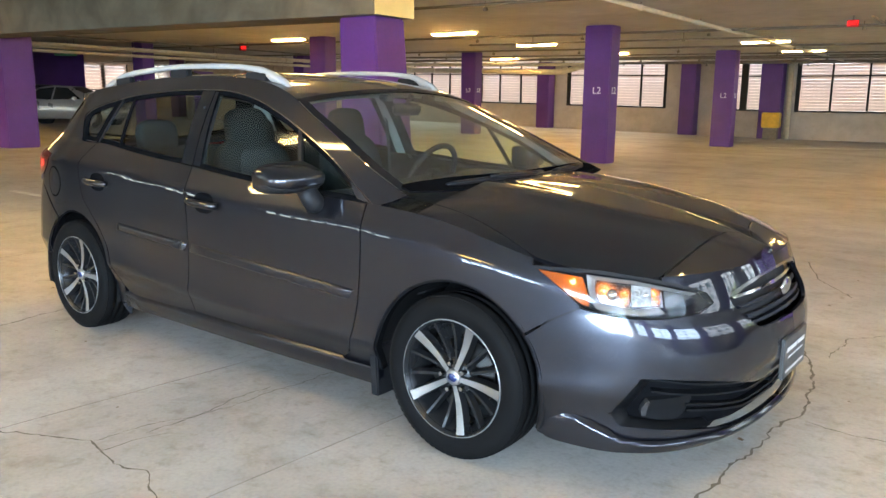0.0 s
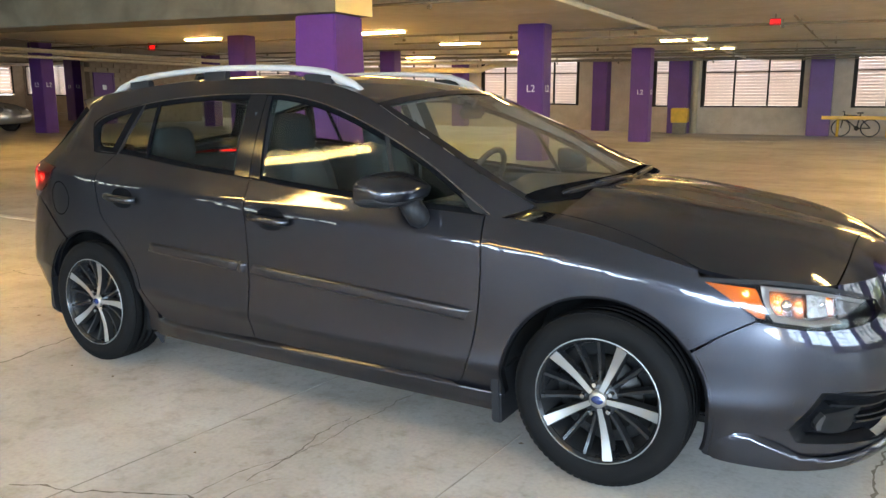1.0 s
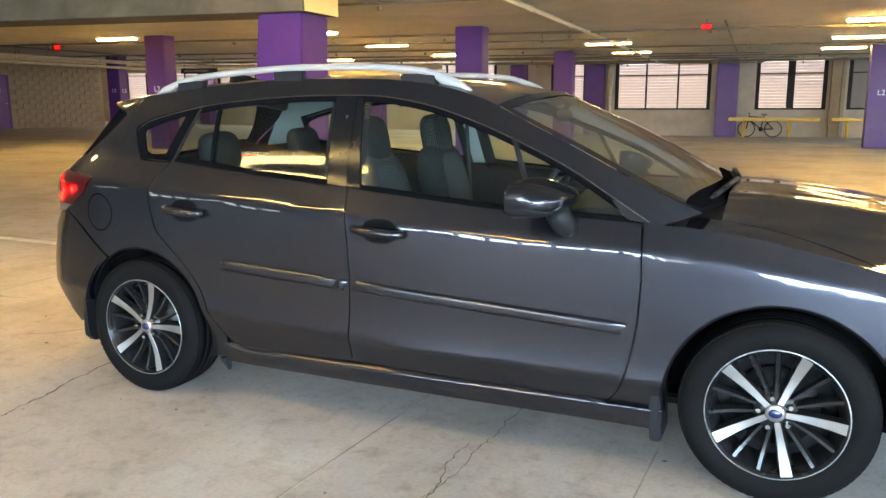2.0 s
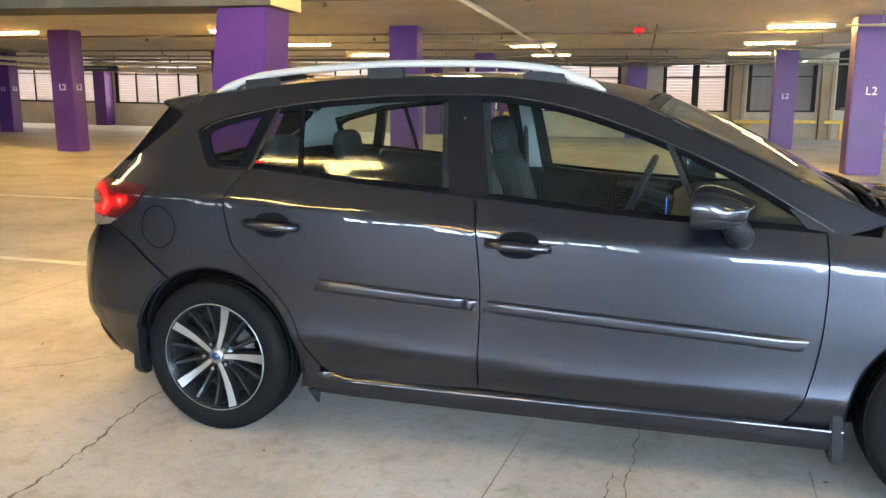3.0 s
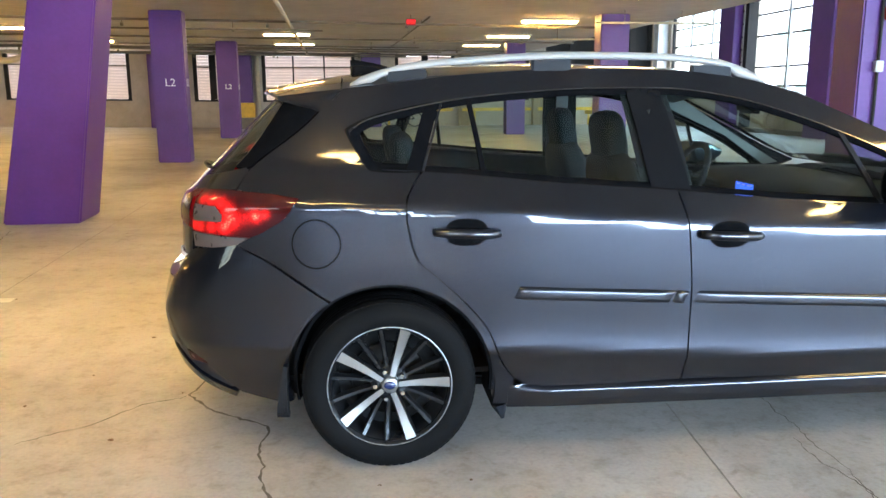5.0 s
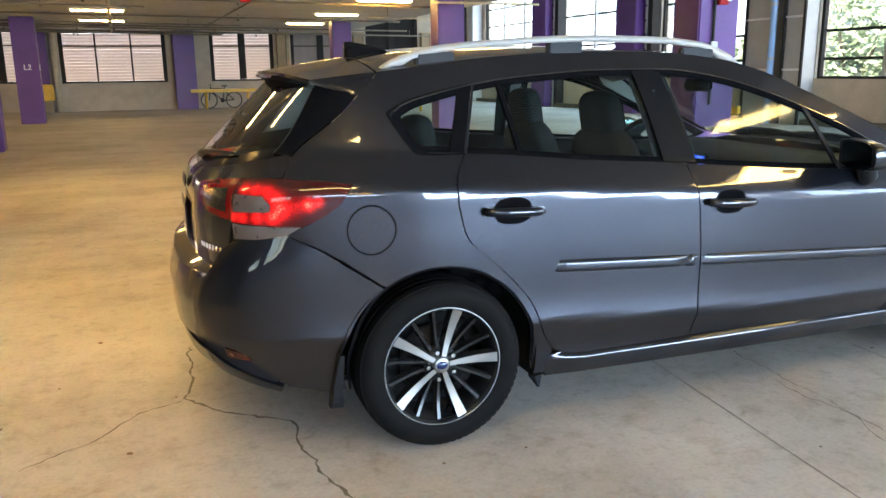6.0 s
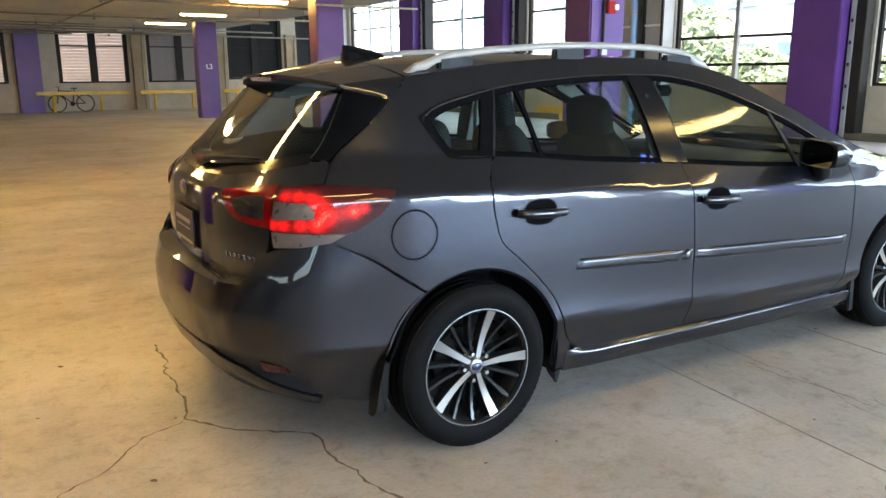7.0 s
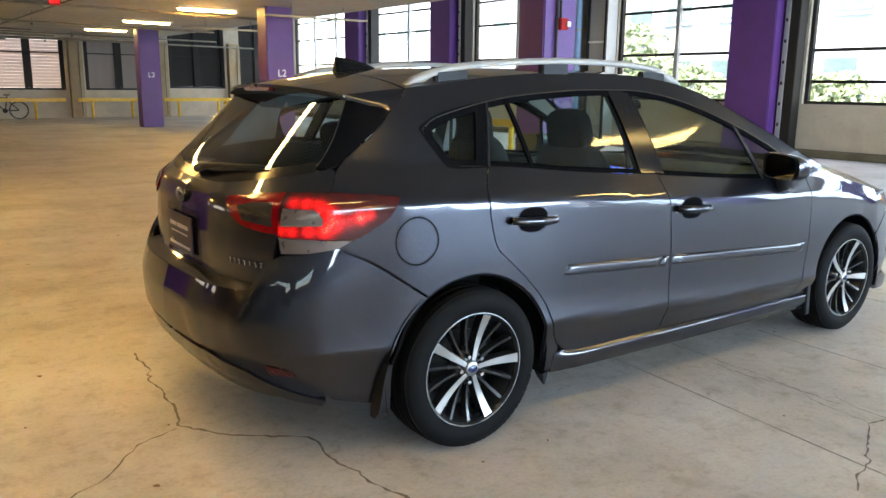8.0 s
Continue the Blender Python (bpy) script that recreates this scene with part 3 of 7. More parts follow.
part("outlet_box", box(-0.15, -0.06, 1.54, -0.05, -0.002, 1.66, 0.008), M_ALU, ob, "small grey outlet box")
# steel posts and a blue pipe between two of the tall windows
ob = thing("standpipe", "light blue standpipe running up between the windows", "pipe", at=G0 @ pose(EAST - 0.62, -1.55, 0))
part("run", tube([(0, 0, 0.002), (0, 0, HIGH - 0.01)], 0.075, 14), material("light blue paint", (0.28, 0.42, 0.62), 0.4), ob, "", True)
for z in (1.5, 2.75, 4.0):
    part("clamp", tube([(0, 0, z), (0, 0, z + 0.06)], 0.09, 14), M_ALU, ob, "steel pipe clamp")
for v0, v1, mat, lb in ((-1.32, -0.47, M_ALU, "wide grey steel post with a flange beside the window"), (-2.30, -1.72, M_ALU, "grey steel post beside the window")):
    ob = thing("post", lb, "post", "window posts", "", G0 @ pose(EAST - 0.3, (v0 + v1) / 2, 0))
    w = (v1 - v0) / 2
    part("shaft", box(-0.10, -w, 0.002, 0.296, w, HIGH - 0.01, 0.01), mat, ob)
    for sy in (-1, 1):
        part("flange", box(-0.16, sy * w - 0.03, 0.002, -0.102, sy * w + 0.03, HIGH - 0.01, 0.006), M_FRAME, ob, "dark steel flange")
    for z in (1.25, 2.45, 3.65):
        part("bracket", box(-0.15, -w + 0.032, z, -0.102, w - 0.032, z + 0.05), M_WHITE, ob, "pale cross bracket")
for v in (-7.17, 3.66, 9.13):
    ob = thing("post", "dark grey steel channel beside a window column", "post", "window posts", "", G0 @ pose(EAST - 0.2, v, 0))
    part("shaft", box(-0.12, -0.15, 0.002, 0.18, 0.15, HIGH - 0.01, 0.01), M_FRAME, ob)
    part("web", box(-0.15, 0.05, 0.002, -0.122, 0.15, HIGH - 0.01, 0.004), M_ALU, ob, "grey edge of the channel")
    for z in np.arange(0.6, 4.6, 0.42):
        part("bolt", box(-0.165, 0.08, z, -0.152, 0.12, z + 0.07), M_FRAME, ob)
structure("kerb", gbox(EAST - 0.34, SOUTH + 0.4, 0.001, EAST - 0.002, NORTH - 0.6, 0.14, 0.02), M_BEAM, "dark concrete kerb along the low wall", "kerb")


# ---- yellow barriers along the wall and the slab edge ----
def barrier(pts, n):
    ob = thing("barrier", "yellow painted steel barrier rail on posts", "barrier", "yellow barriers")
    a, b = Vector(pts[0]), Vector(pts[1])
    d = (b - a).normalized()
    bm = box(0, -0.035, 0.62, (b - a).length, 0.035, 0.75, 0.012)
    bm.transform(Matrix.Translation(a) @ d.to_track_quat("X", "Z").to_matrix().to_4x4())
    part("rail", bm, M_YELLOW, ob)
    for k in range(n):
        p = a.lerp(b, (k + 0.35) / n)
        part("post", tube([(p.x, p.y, 0.001), (p.x, p.y, 0.63)], 0.05, 12), M_YELLOW, ob, "", True)


barrier((gp(4.9, NORTH - 0.75), gp(8.1, NORTH - 0.75)), 2)
barrier((gp(8.5, NORTH - 0.75), gp(11.4, NORTH - 0.75)), 2)
barrier((gp(11.7, NORTH - 0.75), gp(16.6, NORTH - 0.75)), 3)
barrier((gp(11.85, 5.9), gp(11.85, 10.0)), 3)
ob = thing("end_post", "yellow steel end post with a rounded cap", "post", at=G0 @ pose(11.8, 5.4, 0))
part("shaft", tube([(0, 0, 0.001), (0, 0, 0.80), (0, 0, 0.86)], [0.07, 0.07, 0.03], 14), M_YELLOW, ob, "", True)
barrier((gp(11.4, -6.5), gp(11.4, -4.4)), 2)
ob = thing("yellow_box", "yellow cabinet on a grey base against the column", "cabinet", at=G0 @ pose(-0.15, NORTH - 1.0, 0))
part("body", box(-0.32, -0.2, 0.45, 0.32, 0.2, 1.02, 0.03), M_YELLOW, ob)
part("base", box(-0.25, -0.15, 0.002, 0.25, 0.15, 0.448, 0.01), M_PIPE, ob, "grey base")
ob = thing("downpipe", "pale downpipe on the north wall", "pipe", at=G0 @ pose(0.22, NORTH - 0.14, 0))
part("run", tube([(0, 0, 0.002), (0, 0, CEIL - 0.004)], 0.11, 12), M_PIPEW, ob, "", True)
for u in (8.65, 11.85, 14.88):
    ob = thing("pilaster", "cream painted pilaster with cables on the north wall", "pilaster", "pilasters", "structure", G0 @ pose(u, NORTH, 0))
    part("shaft", box(-0.24, -0.28, 0.002, 0.24, -0.002, CEIL - 0.004, 0.012), M_PIL, ob)
    part("cable", tube([(0.12, -0.30, 0.05), (0.10, -0.30, 1.4), (0.13, -0.30, 2.9)], 0.018, 6), M_PIPE, ob)


# ---- bicycle leaning by the barrier ----
def bicycle(m):
    ob = thing("bicycle", "dark bicycle with thin tyres leaning on the barrier", "bicycle", at=m)
    for x in (0, 1.02):
        w = new("wheel")
        w.parent = ob
        w.location = (x, 0, 0.345)
        part("tyre", lathe([(0.300, -0.022), (0.325, -0.028), (0.345, 0), (0.325, 0.028), (0.300, 0.022)], 36), M_BLACK, w, "", True)
        part("rim", lathe([(0.300, -0.01), (0.309, -0.012), (0.309, 0.012), (0.300, 0.01)], 36), M_FRAME, w, "", True)
        sp = bmesh.new()
        for k in range(14):
            a = k * 2 * math.pi / 14
            add_tube(sp, [(0.02 * math.cos(a), 0, 0.02 * math.sin(a)), (0.305 * math.cos(a), 0, 0.305 * math.sin(a))], 0.0025, 4)
        part("spokes", sp, M_ALU, w)
    fr = bmesh.new()
    for p, q in (((1.02, 0, 0.345), (0.93, 0, 0.86)), ((0.93, 0, 0.84), (0.40, 0, 0.80)), ((0.94, 0, 0.76), (0.47, 0, 0.33)), ((0.47, 0, 0.33), (0.37, 0, 0.86)), ((0.47, 0, 0.33), (0, 0, 0.345)), ((0.395, 0, 0.76), (0, 0, 0.345))):
        add_tube(fr, [p, q], 0.02, 8)
    part("frame", fr, M_FRAME, ob, "dark frame", True)
    part("saddle", box(0.25, -0.07, 0.90, 0.50, 0.07, 0.95, 0.02), M_BLACK, ob, "black saddle")
    part("seat_post", tube([(0.37, 0, 0.85), (0.36, 0, 0.90)], 0.014, 8), M_FRAME, ob)
    part("handlebar", tube([(0.98, -0.29, 0.98), (0.93, 0, 0.98), (0.98, 0.29, 0.98)], 0.014, 8), M_FRAME, ob)
    part("stem", tube([(0.93, 0, 0.85), (0.92, 0, 0.98)], 0.016, 8), M_FRAME, ob)
    part("crank", lathe([(0.02, -0.05), (0.09, -0.05), (0.09, -0.045), (0.02, -0.045)], 20), M_FRAME, ob).location = (0.47, 0, 0.33)


bicycle(pose(2.26, 29.0, 0.002, 0, 0, 180 + TURN_G) @ Matrix.Scale(0.93, 4))


# ---- other cars, far off ----
def far_car(m, paint, label):
    ob = thing("parked_car", label, "car", "other cars", "", m)
    bm = bmesh.new()
    prev = None
    # stations along the car: x, underside, belt, top, half width at the belt and at the top
    for x, zb, zm, zt, w, wt in ((-2.22, 0.45, 0.70, 0.74, 0.60, 0.50), (-2.15, 0.30, 0.80, 0.95, 0.78, 0.60), (-1.7, 0.25, 0.85, 1.00, 0.86, 0.66), (-1.25, 0.25, 0.88, 1.10, 0.87, 0.62),
                                 (-0.75, 0.25, 0.89, 1.36, 0.87, 0.56), (-0.2, 0.25, 0.89, 1.43, 0.87, 0.56), (0.4, 0.25, 0.88, 1.41, 0.87, 0.56), (0.85, 0.25, 0.86, 1.20, 0.87, 0.60),
                                 (1.25, 0.25, 0.84, 0.99, 0.87, 0.66), (1.7, 0.25, 0.80, 0.92, 0.86, 0.62), (2.05, 0.28, 0.70, 0.80, 0.80, 0.55), (2.22, 0.38, 0.60, 0.64, 0.62, 0.45)):
        half = [(0.90, zb), (0.985, zb + 0.06), (1.0, (zb + zm) / 2), (0.985, zm), (wt / w, zt - 0.03), (wt / w * 0.8, zt)]
        r = [bm.verts.new((x, y * w, z)) for y, z in half] + [bm.verts.new((x, -y * w, z)) for y, z in reversed(half)]
        if prev:
            for i in range(len(r)):
                bm.faces.new((prev[i], prev[(i + 1) % len(r)], r[(i + 1) % len(r)], r[i]))
        else:
            bm.faces.new(r)
        prev = r
    bm.faces.new(prev)
    bmesh.ops.recalc_face_normals(bm, faces=bm.faces)
    part("body", bm, paint, ob, "", True)
    for s in (-1, 1):
        gl = bmesh.new()
        for pts in (((-1.0, 0.95), (-0.68, 1.30), (-0.12, 1.37), (-0.12, 0.93)), ((-0.06, 0.93), (-0.06, 1.37), (0.38, 1.35), (0.98, 0.95))):
            gl.faces.new([gl.verts.new((x, s * (0.880 - (z - 0.89) * 0.63), z)) for x, z in pts])
        part("side_window", gl, M_CARGLASS, ob, "dark side windows")
        part("tail_light", box(-2.27, s * 0.72 - 0.13, 0.72, -2.12, s * 0.72 + 0.13, 0.86, 0.02), C_RED_FAR, ob, "red tail light")
        part("headlight", box(1.86, s * 0.60 - 0.13, 0.66, 2.10, s * 0.60 + 0.13, 0.76, 0.03), M_SILVER, ob, "pale headlight")
        part("door_mirror", box(0.74, s * 0.97 - 0.09, 0.92, 0.86, s * 0.97 + 0.09, 1.04, 0.03), paint, ob)
        for x in (-1.35, 1.35):
            # body has no arch cut; its shade is a black disc
            arch = part("wheel_arch", lathe([(0.02, -0.004), (0.372, -0.004), (0.376, 0.03)], 24), M_BLACK, ob, "flat black disc drawn as the shaded wheel arch", True)
            arch.matrix_basis = Matrix.Translation((x, s * 0.872, 0.335)) @ Matrix.Rotation(math.pi if s > 0 else 0, 4, "Z")
            w = lathe([(0.02, -0.09), (0.20, -0.10), (0.21, -0.11), (0.30, -0.11), (0.32, -0.06), (0.32, 0.10), (0.02, 0.10)], 24)
            o = part("wheel", w, M_BLACK, ob, "black tyre with pale rim", True)
            o.matrix_basis = Matrix.Translation((x, s * 0.78, 0.322)) @ Matrix.Rotation(math.pi if s > 0 else 0, 4, "Z")
            h = part("rim", lathe([(0.02, -0.115), (0.19, -0.113), (0.20, -0.10)], 20), M_SILVER, o)
    ws = bmesh.new()
    ws.faces.new([ws.verts.new(c) for c in ((0.50, -0.50, 1.378), (0.50, 0.50, 1.378), (1.20, 0.58, 1.032), (1.20, -0.58, 1.032))])
    part("windscreen", ws, M_CARGLASS, ob, "dark windscreen")
    return ob


C_RED_FAR = material("red tail glass", (0.35, 0.01, 0.01), 0.2)
far_car(pose(-24.0, 11.3, 0.002, 0, 0, 34) @ Matrix.Scale(0.98, 4), M_SILVER, "silver sedan parked far across the garage")
far_car(pose(-31.0, 14.0, 0.002, 0, 0, 34), M_DKCAR, "dark sedan parked far across the garage")

# ---- floor: markings, cracks and a few leaves ----
stripe = structure("floor_marking", box(-2.2, -0.05, 0.001, 2.2, 0.05, 0.004), M_STRIPE, "worn white parking stripe", "marking")
stripe.matrix_world = pose(-4.6, 1.78, 0, 0, 0, 1)
for x, y, a, ln in ((-5.9, 8.2, 4, 2.0), (-5.7, 5.45, 6, 1.6), (3.4, 24.5, -60, 1.6), (-1.2, 23.5, 30, 1.8)):
    o = structure("floor_marking", box(-ln, -0.045, 0.001, ln, 0.045, 0.004), M_STRIPE, "worn white parking stripe", "marking")
    o.matrix_world = pose(x, y, 0, 0, 0, a)


def crack(way, width, seed):
    """A ragged crack along a few way points, thinner and thicker by chance."""
    rng = random.Random(seed)
    pts = [Vector((*p, 0)) for p in way]
    line = []
    for p, q in zip(pts, pts[1:]):
        n = max(2, int((q - p).length / 0.025))
        line += [p.lerp(q, k / n) for k in range(n)]
    line.append(pts[-1])
    off, v, f = 0.0, [], []
    for i, p in enumerate(line):
        d = (line[min(i + 1, len(line) - 1)] - line[max(i - 1, 0)]).normalized()
        nrm = Vector((-d.y, d.x, 0))
        off = off * 0.8 + rng.gauss(0, 0.006)
        w = width * rng.uniform(0.2, 0.9) * (0.3 if i in (0, len(line) - 1) else 1)
        c = p + nrm * off
        v += [tuple(c + nrm * w + Vector((0, 0, 0.0015))), tuple(c - nrm * w * rng.uniform(0.4, 1) + Vector((0, 0, 0.0015)))]
        if i:
            f.append((2 * i - 2, 2 * i - 1, 2 * i + 1, 2 * i))
    me = bpy.data.meshes.new("crack")
    me.from_pydata(v, [], f)
    me.materials.append(M_CRACK)
    ob = new("crack", me)
    ob.parent = floor
    tagged(ob, "dark crack in the concrete")


CRACKS = [
    ([(0.9, -1.88), (1.15, -1.8), (1.29, -1.74), (1.5, -1.64), (1.75, -1.69), (1.89, -1.66), (2.08, -1.71), (2.5, -1.85)], 0.007),
    ([(1.5, -1.64), (1.56, -1.4), (1.64, -1.1), (1.66, -0.6), (1.6, 0.2)], 0.004),
    ([(3.52, -0.75), (3.52, -0.25), (3.55, -0.04), (3.55, 0.28), (3.6, 0.41), (3.55, 0.79), (3.45, 1.2), (3.2, 1.7)], 0.011),
    ([(3.62, 0.34), (3.79, 0.32), (3.92, 0.33), (4.3, 0.45)], 0.006),
    ([(2.77, 4.01), (3.0, 3.36), (3.34, 2.85)], 0.008),
    ([(3.5, 1.33), (3.51, 1.77), (3.65, 1.96)], 0.006),
    ([(-0.79, 0.95), (-0.84, 0.47), (-0.83, 0.15), (-0.88, -0.05), (-0.74, -0.23), (-0.61, -0.36), (-0.49, -0.44), (-0.50, -0.7), (-0.47, -0.88), (-0.42, -1.04), (-0.40, -1.3), (-0.36, -1.7)], 0.010),
    ([(-0.89, -0.06), (-1.05, -0.15), (-1.2, -0.31), (-1.45, -0.5)], 0.007),
    ([(1.69, -1.38), (1.62, -1.5), (1.59, -1.65)], 0.004),
    ([(-3.05, 1.73), (-3.17, 2.44), (-3.3, 3.38), (-3.58, 4.71)], 0.008),
    ([(1.57, -0.8), (1.56, -1.0), (1.59, -1.23), (1.60, -1.45)], 0.005),
    ([(-1.9, -0.95), (-1.78, -1.0), (-1.66, -0.98)], 0.007),
    ([(-2.55, 0.2), (-2.3, 0.16), (-2.1, 0.2)], 0.006),
]
for k, (way, w) in enumerate(CRACKS):
    crack(way, w, k + 11)
for (ax, ay), (bx, by) in (((1.22, -0.4), (1.02, -2.9)), ((2.27, -0.6), (2.18, -2.4)), ((-4.6, 5.42), (-9.5, 5.75)), ((5.4, -2.0), (5.2, 7.5)), ((-2.4, -1.9), (-2.75, 6.8))):
    d = Vector((bx - ax, by - ay, 0))
    bm = box(0, -0.003, -0.002, d.length, 0.003, 0.0012)
    bm.transform(Matrix.Translation((ax, ay, 0)) @ d.to_track_quat("X", "Z").to_matrix().to_4x4())
    part("joint", bm, material("dusty joint", (0.30, 0.275, 0.235), 0.9, var=0.4, scale=4, fine=60), floor, "faint sawn joint in the slab")
rng = random.Random(5)
for k in range(46):
    x, y = rng.uniform(-3.5, 4.5), rng.uniform(-2.6, 4.5)
    bm = bmesh.new()
    r = rng.uniform(0.006, 0.018)
    n = rng.randint(5, 8)
    vs = [bm.verts.new((r * rng.uniform(0.6, 1.4) * math.cos(i * 6.28 / n), r * rng.uniform(0.5, 1.1) * math.sin(i * 6.28 / n), 0.001 + 0.004 * rng.random())) for i in range(n)]
    bm.faces.new(vs)
    o = part("leaf_scrap", bm, material("dry leaf", (0.16, 0.10, 0.05), 0.8, var=0.4, scale=30), None)
    o.matrix_world = pose(x, y, 0.001, 0, 0, rng.uniform(0, 360))
    tagged(o, "tiny brown dry leaf scrap on the floor", "leaf", "leaf scraps")

# ---- ceiling lamps ----
def ceiling_lamp(x, y, group="strip lights"):
    ob = thing("ceiling_light", "white fluorescent strip light glowing on the ceiling", "ceiling light", group, "", pose(x, y, CEIL, 0, 0, TURN_G))
    part("housing", box(-0.65, -0.15, -0.045, 0.65, 0.15, -0.002, 0.01), M_WHITE, ob)
    part("diffuser", box(-0.62, -0.10, -0.085, 0.62, 0.10, -0.047, 0.015), M_TUBE, ob, "glowing frosted diffuser")
    return ob


lamp = ceiling_lamp(4.25, 14.3)
# lamps south of the camera and hidden by the beam are added fill
for x, y in [(-7.82, 12.96), (-8.04, 17.25), (-14.11, 13.09), (4.4, 9.6), (-14.04, 2.58), (-1.35, 1.6), (-1.35, 6.9), (-0.4, -7.2), (-37.21, 17.29), (-8.1, 8.2), (-14.6, 8.0), (-14.05, 24.61), (-8.02, 22.01)]:
    copy_thing(lamp, pose(x, y, CEIL, 0, 0, TURN_G))
# same strip light with a weaker glow, to keep reflections from clipping
dim = thing("ceiling_light", "white strip light with its glow turned down on the ceiling", "ceiling light", "strip lights", "", pose(-0.85, -2.53, CEIL, 0, 0, TURN_G))
part("housing", box(-0.65, -0.15, -0.045, 0.65, 0.15, -0.002, 0.01), M_WHITE, dim)
part("diffuser", box(-0.60, -0.065, -0.085, 0.60, 0.065, -0.047, 0.015), M_TUBEDIM, dim, "dimly glowing frosted diffuser")
for x, y in ((-3.3, -0.2), (3.85, -2.42), (4.5, 1.1), (4.2, 18.9), (4.1, 23.1), (-2.0, 22.6), (-1.9, 18.4)):
    copy_thing(dim, pose(x, y, CEIL, 0, 0, TURN_G))

# ---- the garage west of the first bay climbs gently: floor, ceiling and all that stands between them ----
SLOPE = 0.016
G_BACK = G0.inverted()


def climb(p):
    return SLOPE * max(0.0, -(G_BACK @ p).x)


bpy.context.view_layer.update()
level_out = ("ground", "backdrop", "apartment", "shrub", "camera", "sun", "window_daylight", "south_daylight", "entrance_daylight")
lifted = set()
for ob in list(scene.objects):
    if ob.parent or ob.name.startswith(level_out):
        continue
    spot = ob.matrix_world.translation
    if ob.type == "EMPTY" and spot.length > 0.01 and (spot - G0.translation).length > 0.01 and ob.name.split(".")[0] != "window_west":
        ob.location.z += climb(spot)
        continue
    for o in (ob, *ob.children_recursive):
        if o.type != "MESH":
            continue
        if o.name.startswith("block"):
            o.location.z += climb(o.matrix_world.translation)
        elif o.data.name not in lifted:
            lifted.add(o.data.name)
            for v in o.data.vertices:
                v.co.z += climb(o.matrix_world @ v.co)

# ---- the hatchback's shape: x ahead from the rear axle, y to its left, z up ----
def curve(*knots):
    """A smooth curve through knots (t, value), without overshoot."""
    t, v = np.array([k[0] for k in knots], float), np.array([k[1] for k in knots], float)
    h, d = np.diff(t), np.diff(v) / np.diff(t)
    m = np.zeros_like(v)
    for i in range(1, len(v) - 1):
        if d[i - 1] * d[i] > 0:
            w1, w2 = 2 * h[i] + h[i - 1], h[i] + 2 * h[i - 1]
            m[i] = (w1 + w2) / (w1 / d[i - 1] + w2 / d[i])
    m[0], m[-1] = d[0], d[-1]

    def at(x):
        x = np.asarray(x, float)
        i = np.clip(np.searchsorted(t, x) - 1, 0, len(h) - 1)
        u = np.clip((x - t[i]) / h[i], -0.5, 1.5)
        return v[i] * (2 * u**3 - 3 * u**2 + 1) + v[i + 1] * (3 * u**2 - 2 * u**3) + h[i] * (m[i] * (u**3 - 2 * u**2 + u) + m[i + 1] * (u**3 - u**2))
    return at


# plan outline of one side at waist height, from the middle of the rear to the middle of the front
OUTLINE = [(-0.885, 0.0), (-0.876, 0.24), (-0.848, 0.45), (-0.785, 0.62), (-0.665, 0.745), (-0.48, 0.815), (-0.25, 0.856), (0.0, 0.872), (0.6, 0.884), (1.3, 0.888),
           (2.0, 0.886), (2.67, 0.878), (2.95, 0.862), (3.15, 0.828), (3.30, 0.77), (3.42, 0.675), (3.505, 0.535), (3.56, 0.37), (3.59, 0.18), (3.60, 0.0)]
ok = np.array(OUTLINE)
ok_t = np.r_[0, np.cumsum(np.hypot(*np.diff(ok, axis=0).T))]
fine_t = np.linspace(0, ok_t[-1], 1200)
plan_x, plan_y = curve(*zip(ok_t, ok[:, 0]))(fine_t), curve(*zip(ok_t, ok[:, 1]))(fine_t)
run = np.r_[0, np.cumsum(np.hypot(np.diff(plan_x), np.diff(plan_y)))]
S_A, S_B = -0.2, 2.9
i_a, i_b = np.argmax(plan_x > S_A), np.argmax(plan_x > S_B)
plan_s = np.where(np.arange(1200) < i_a, S_A - (run[i_a] - run), np.where(np.arange(1200) > i_b, S_B + run - run[i_b], plan_x))
S_REAR, S_FRONT = float(plan_s[0]), float(plan_s[-1])

def eased(line, spread=0.16):
    """The same line with its bends spread out."""
    g = np.arange(-1.6, 4.4, 0.01)
    k = np.exp(-0.5 * (np.arange(-60, 61) * 0.01 / spread) ** 2)
    v = line(np.clip(g, -0.9, 3.6))
    v = np.convolve(np.pad(v, 60, mode="edge"), k / k.sum(), "valid")
    return lambda x: np.interp(x, g, v)


# heights of the lines that run along the side
z_low = eased(curve((-0.9, 0.46), (0.5, 0.43), (0.9, 0.40), (2.2, 0.36), (3.6, 0.36)), 0.25)
z_mid = eased(curve((-0.9, 0.985), (-0.3, 0.97), (0.1, 0.953), (0.8, 0.908), (1.1, 0.878), (1.6, 0.852), (2.2, 0.832), (2.67, 0.79), (2.95, 0.735), (3.3, 0.68), (3.6, 0.64)), 0.34)
z_belt = eased(curve((-0.9, 1.10), (-0.3, 1.09), (0.0, 1.076), (0.25, 1.062), (0.56, 1.028), (0.97, 0.997), (1.45, 0.955), (1.8, 0.93), (2.2, 0.915), (2.45, 0.90), (2.67, 0.868), (2.9, 0.808), (3.03, 0.782), (3.3, 0.755), (3.6, 0.74)), 0.10)
z_waist = eased(z_belt, 0.26)
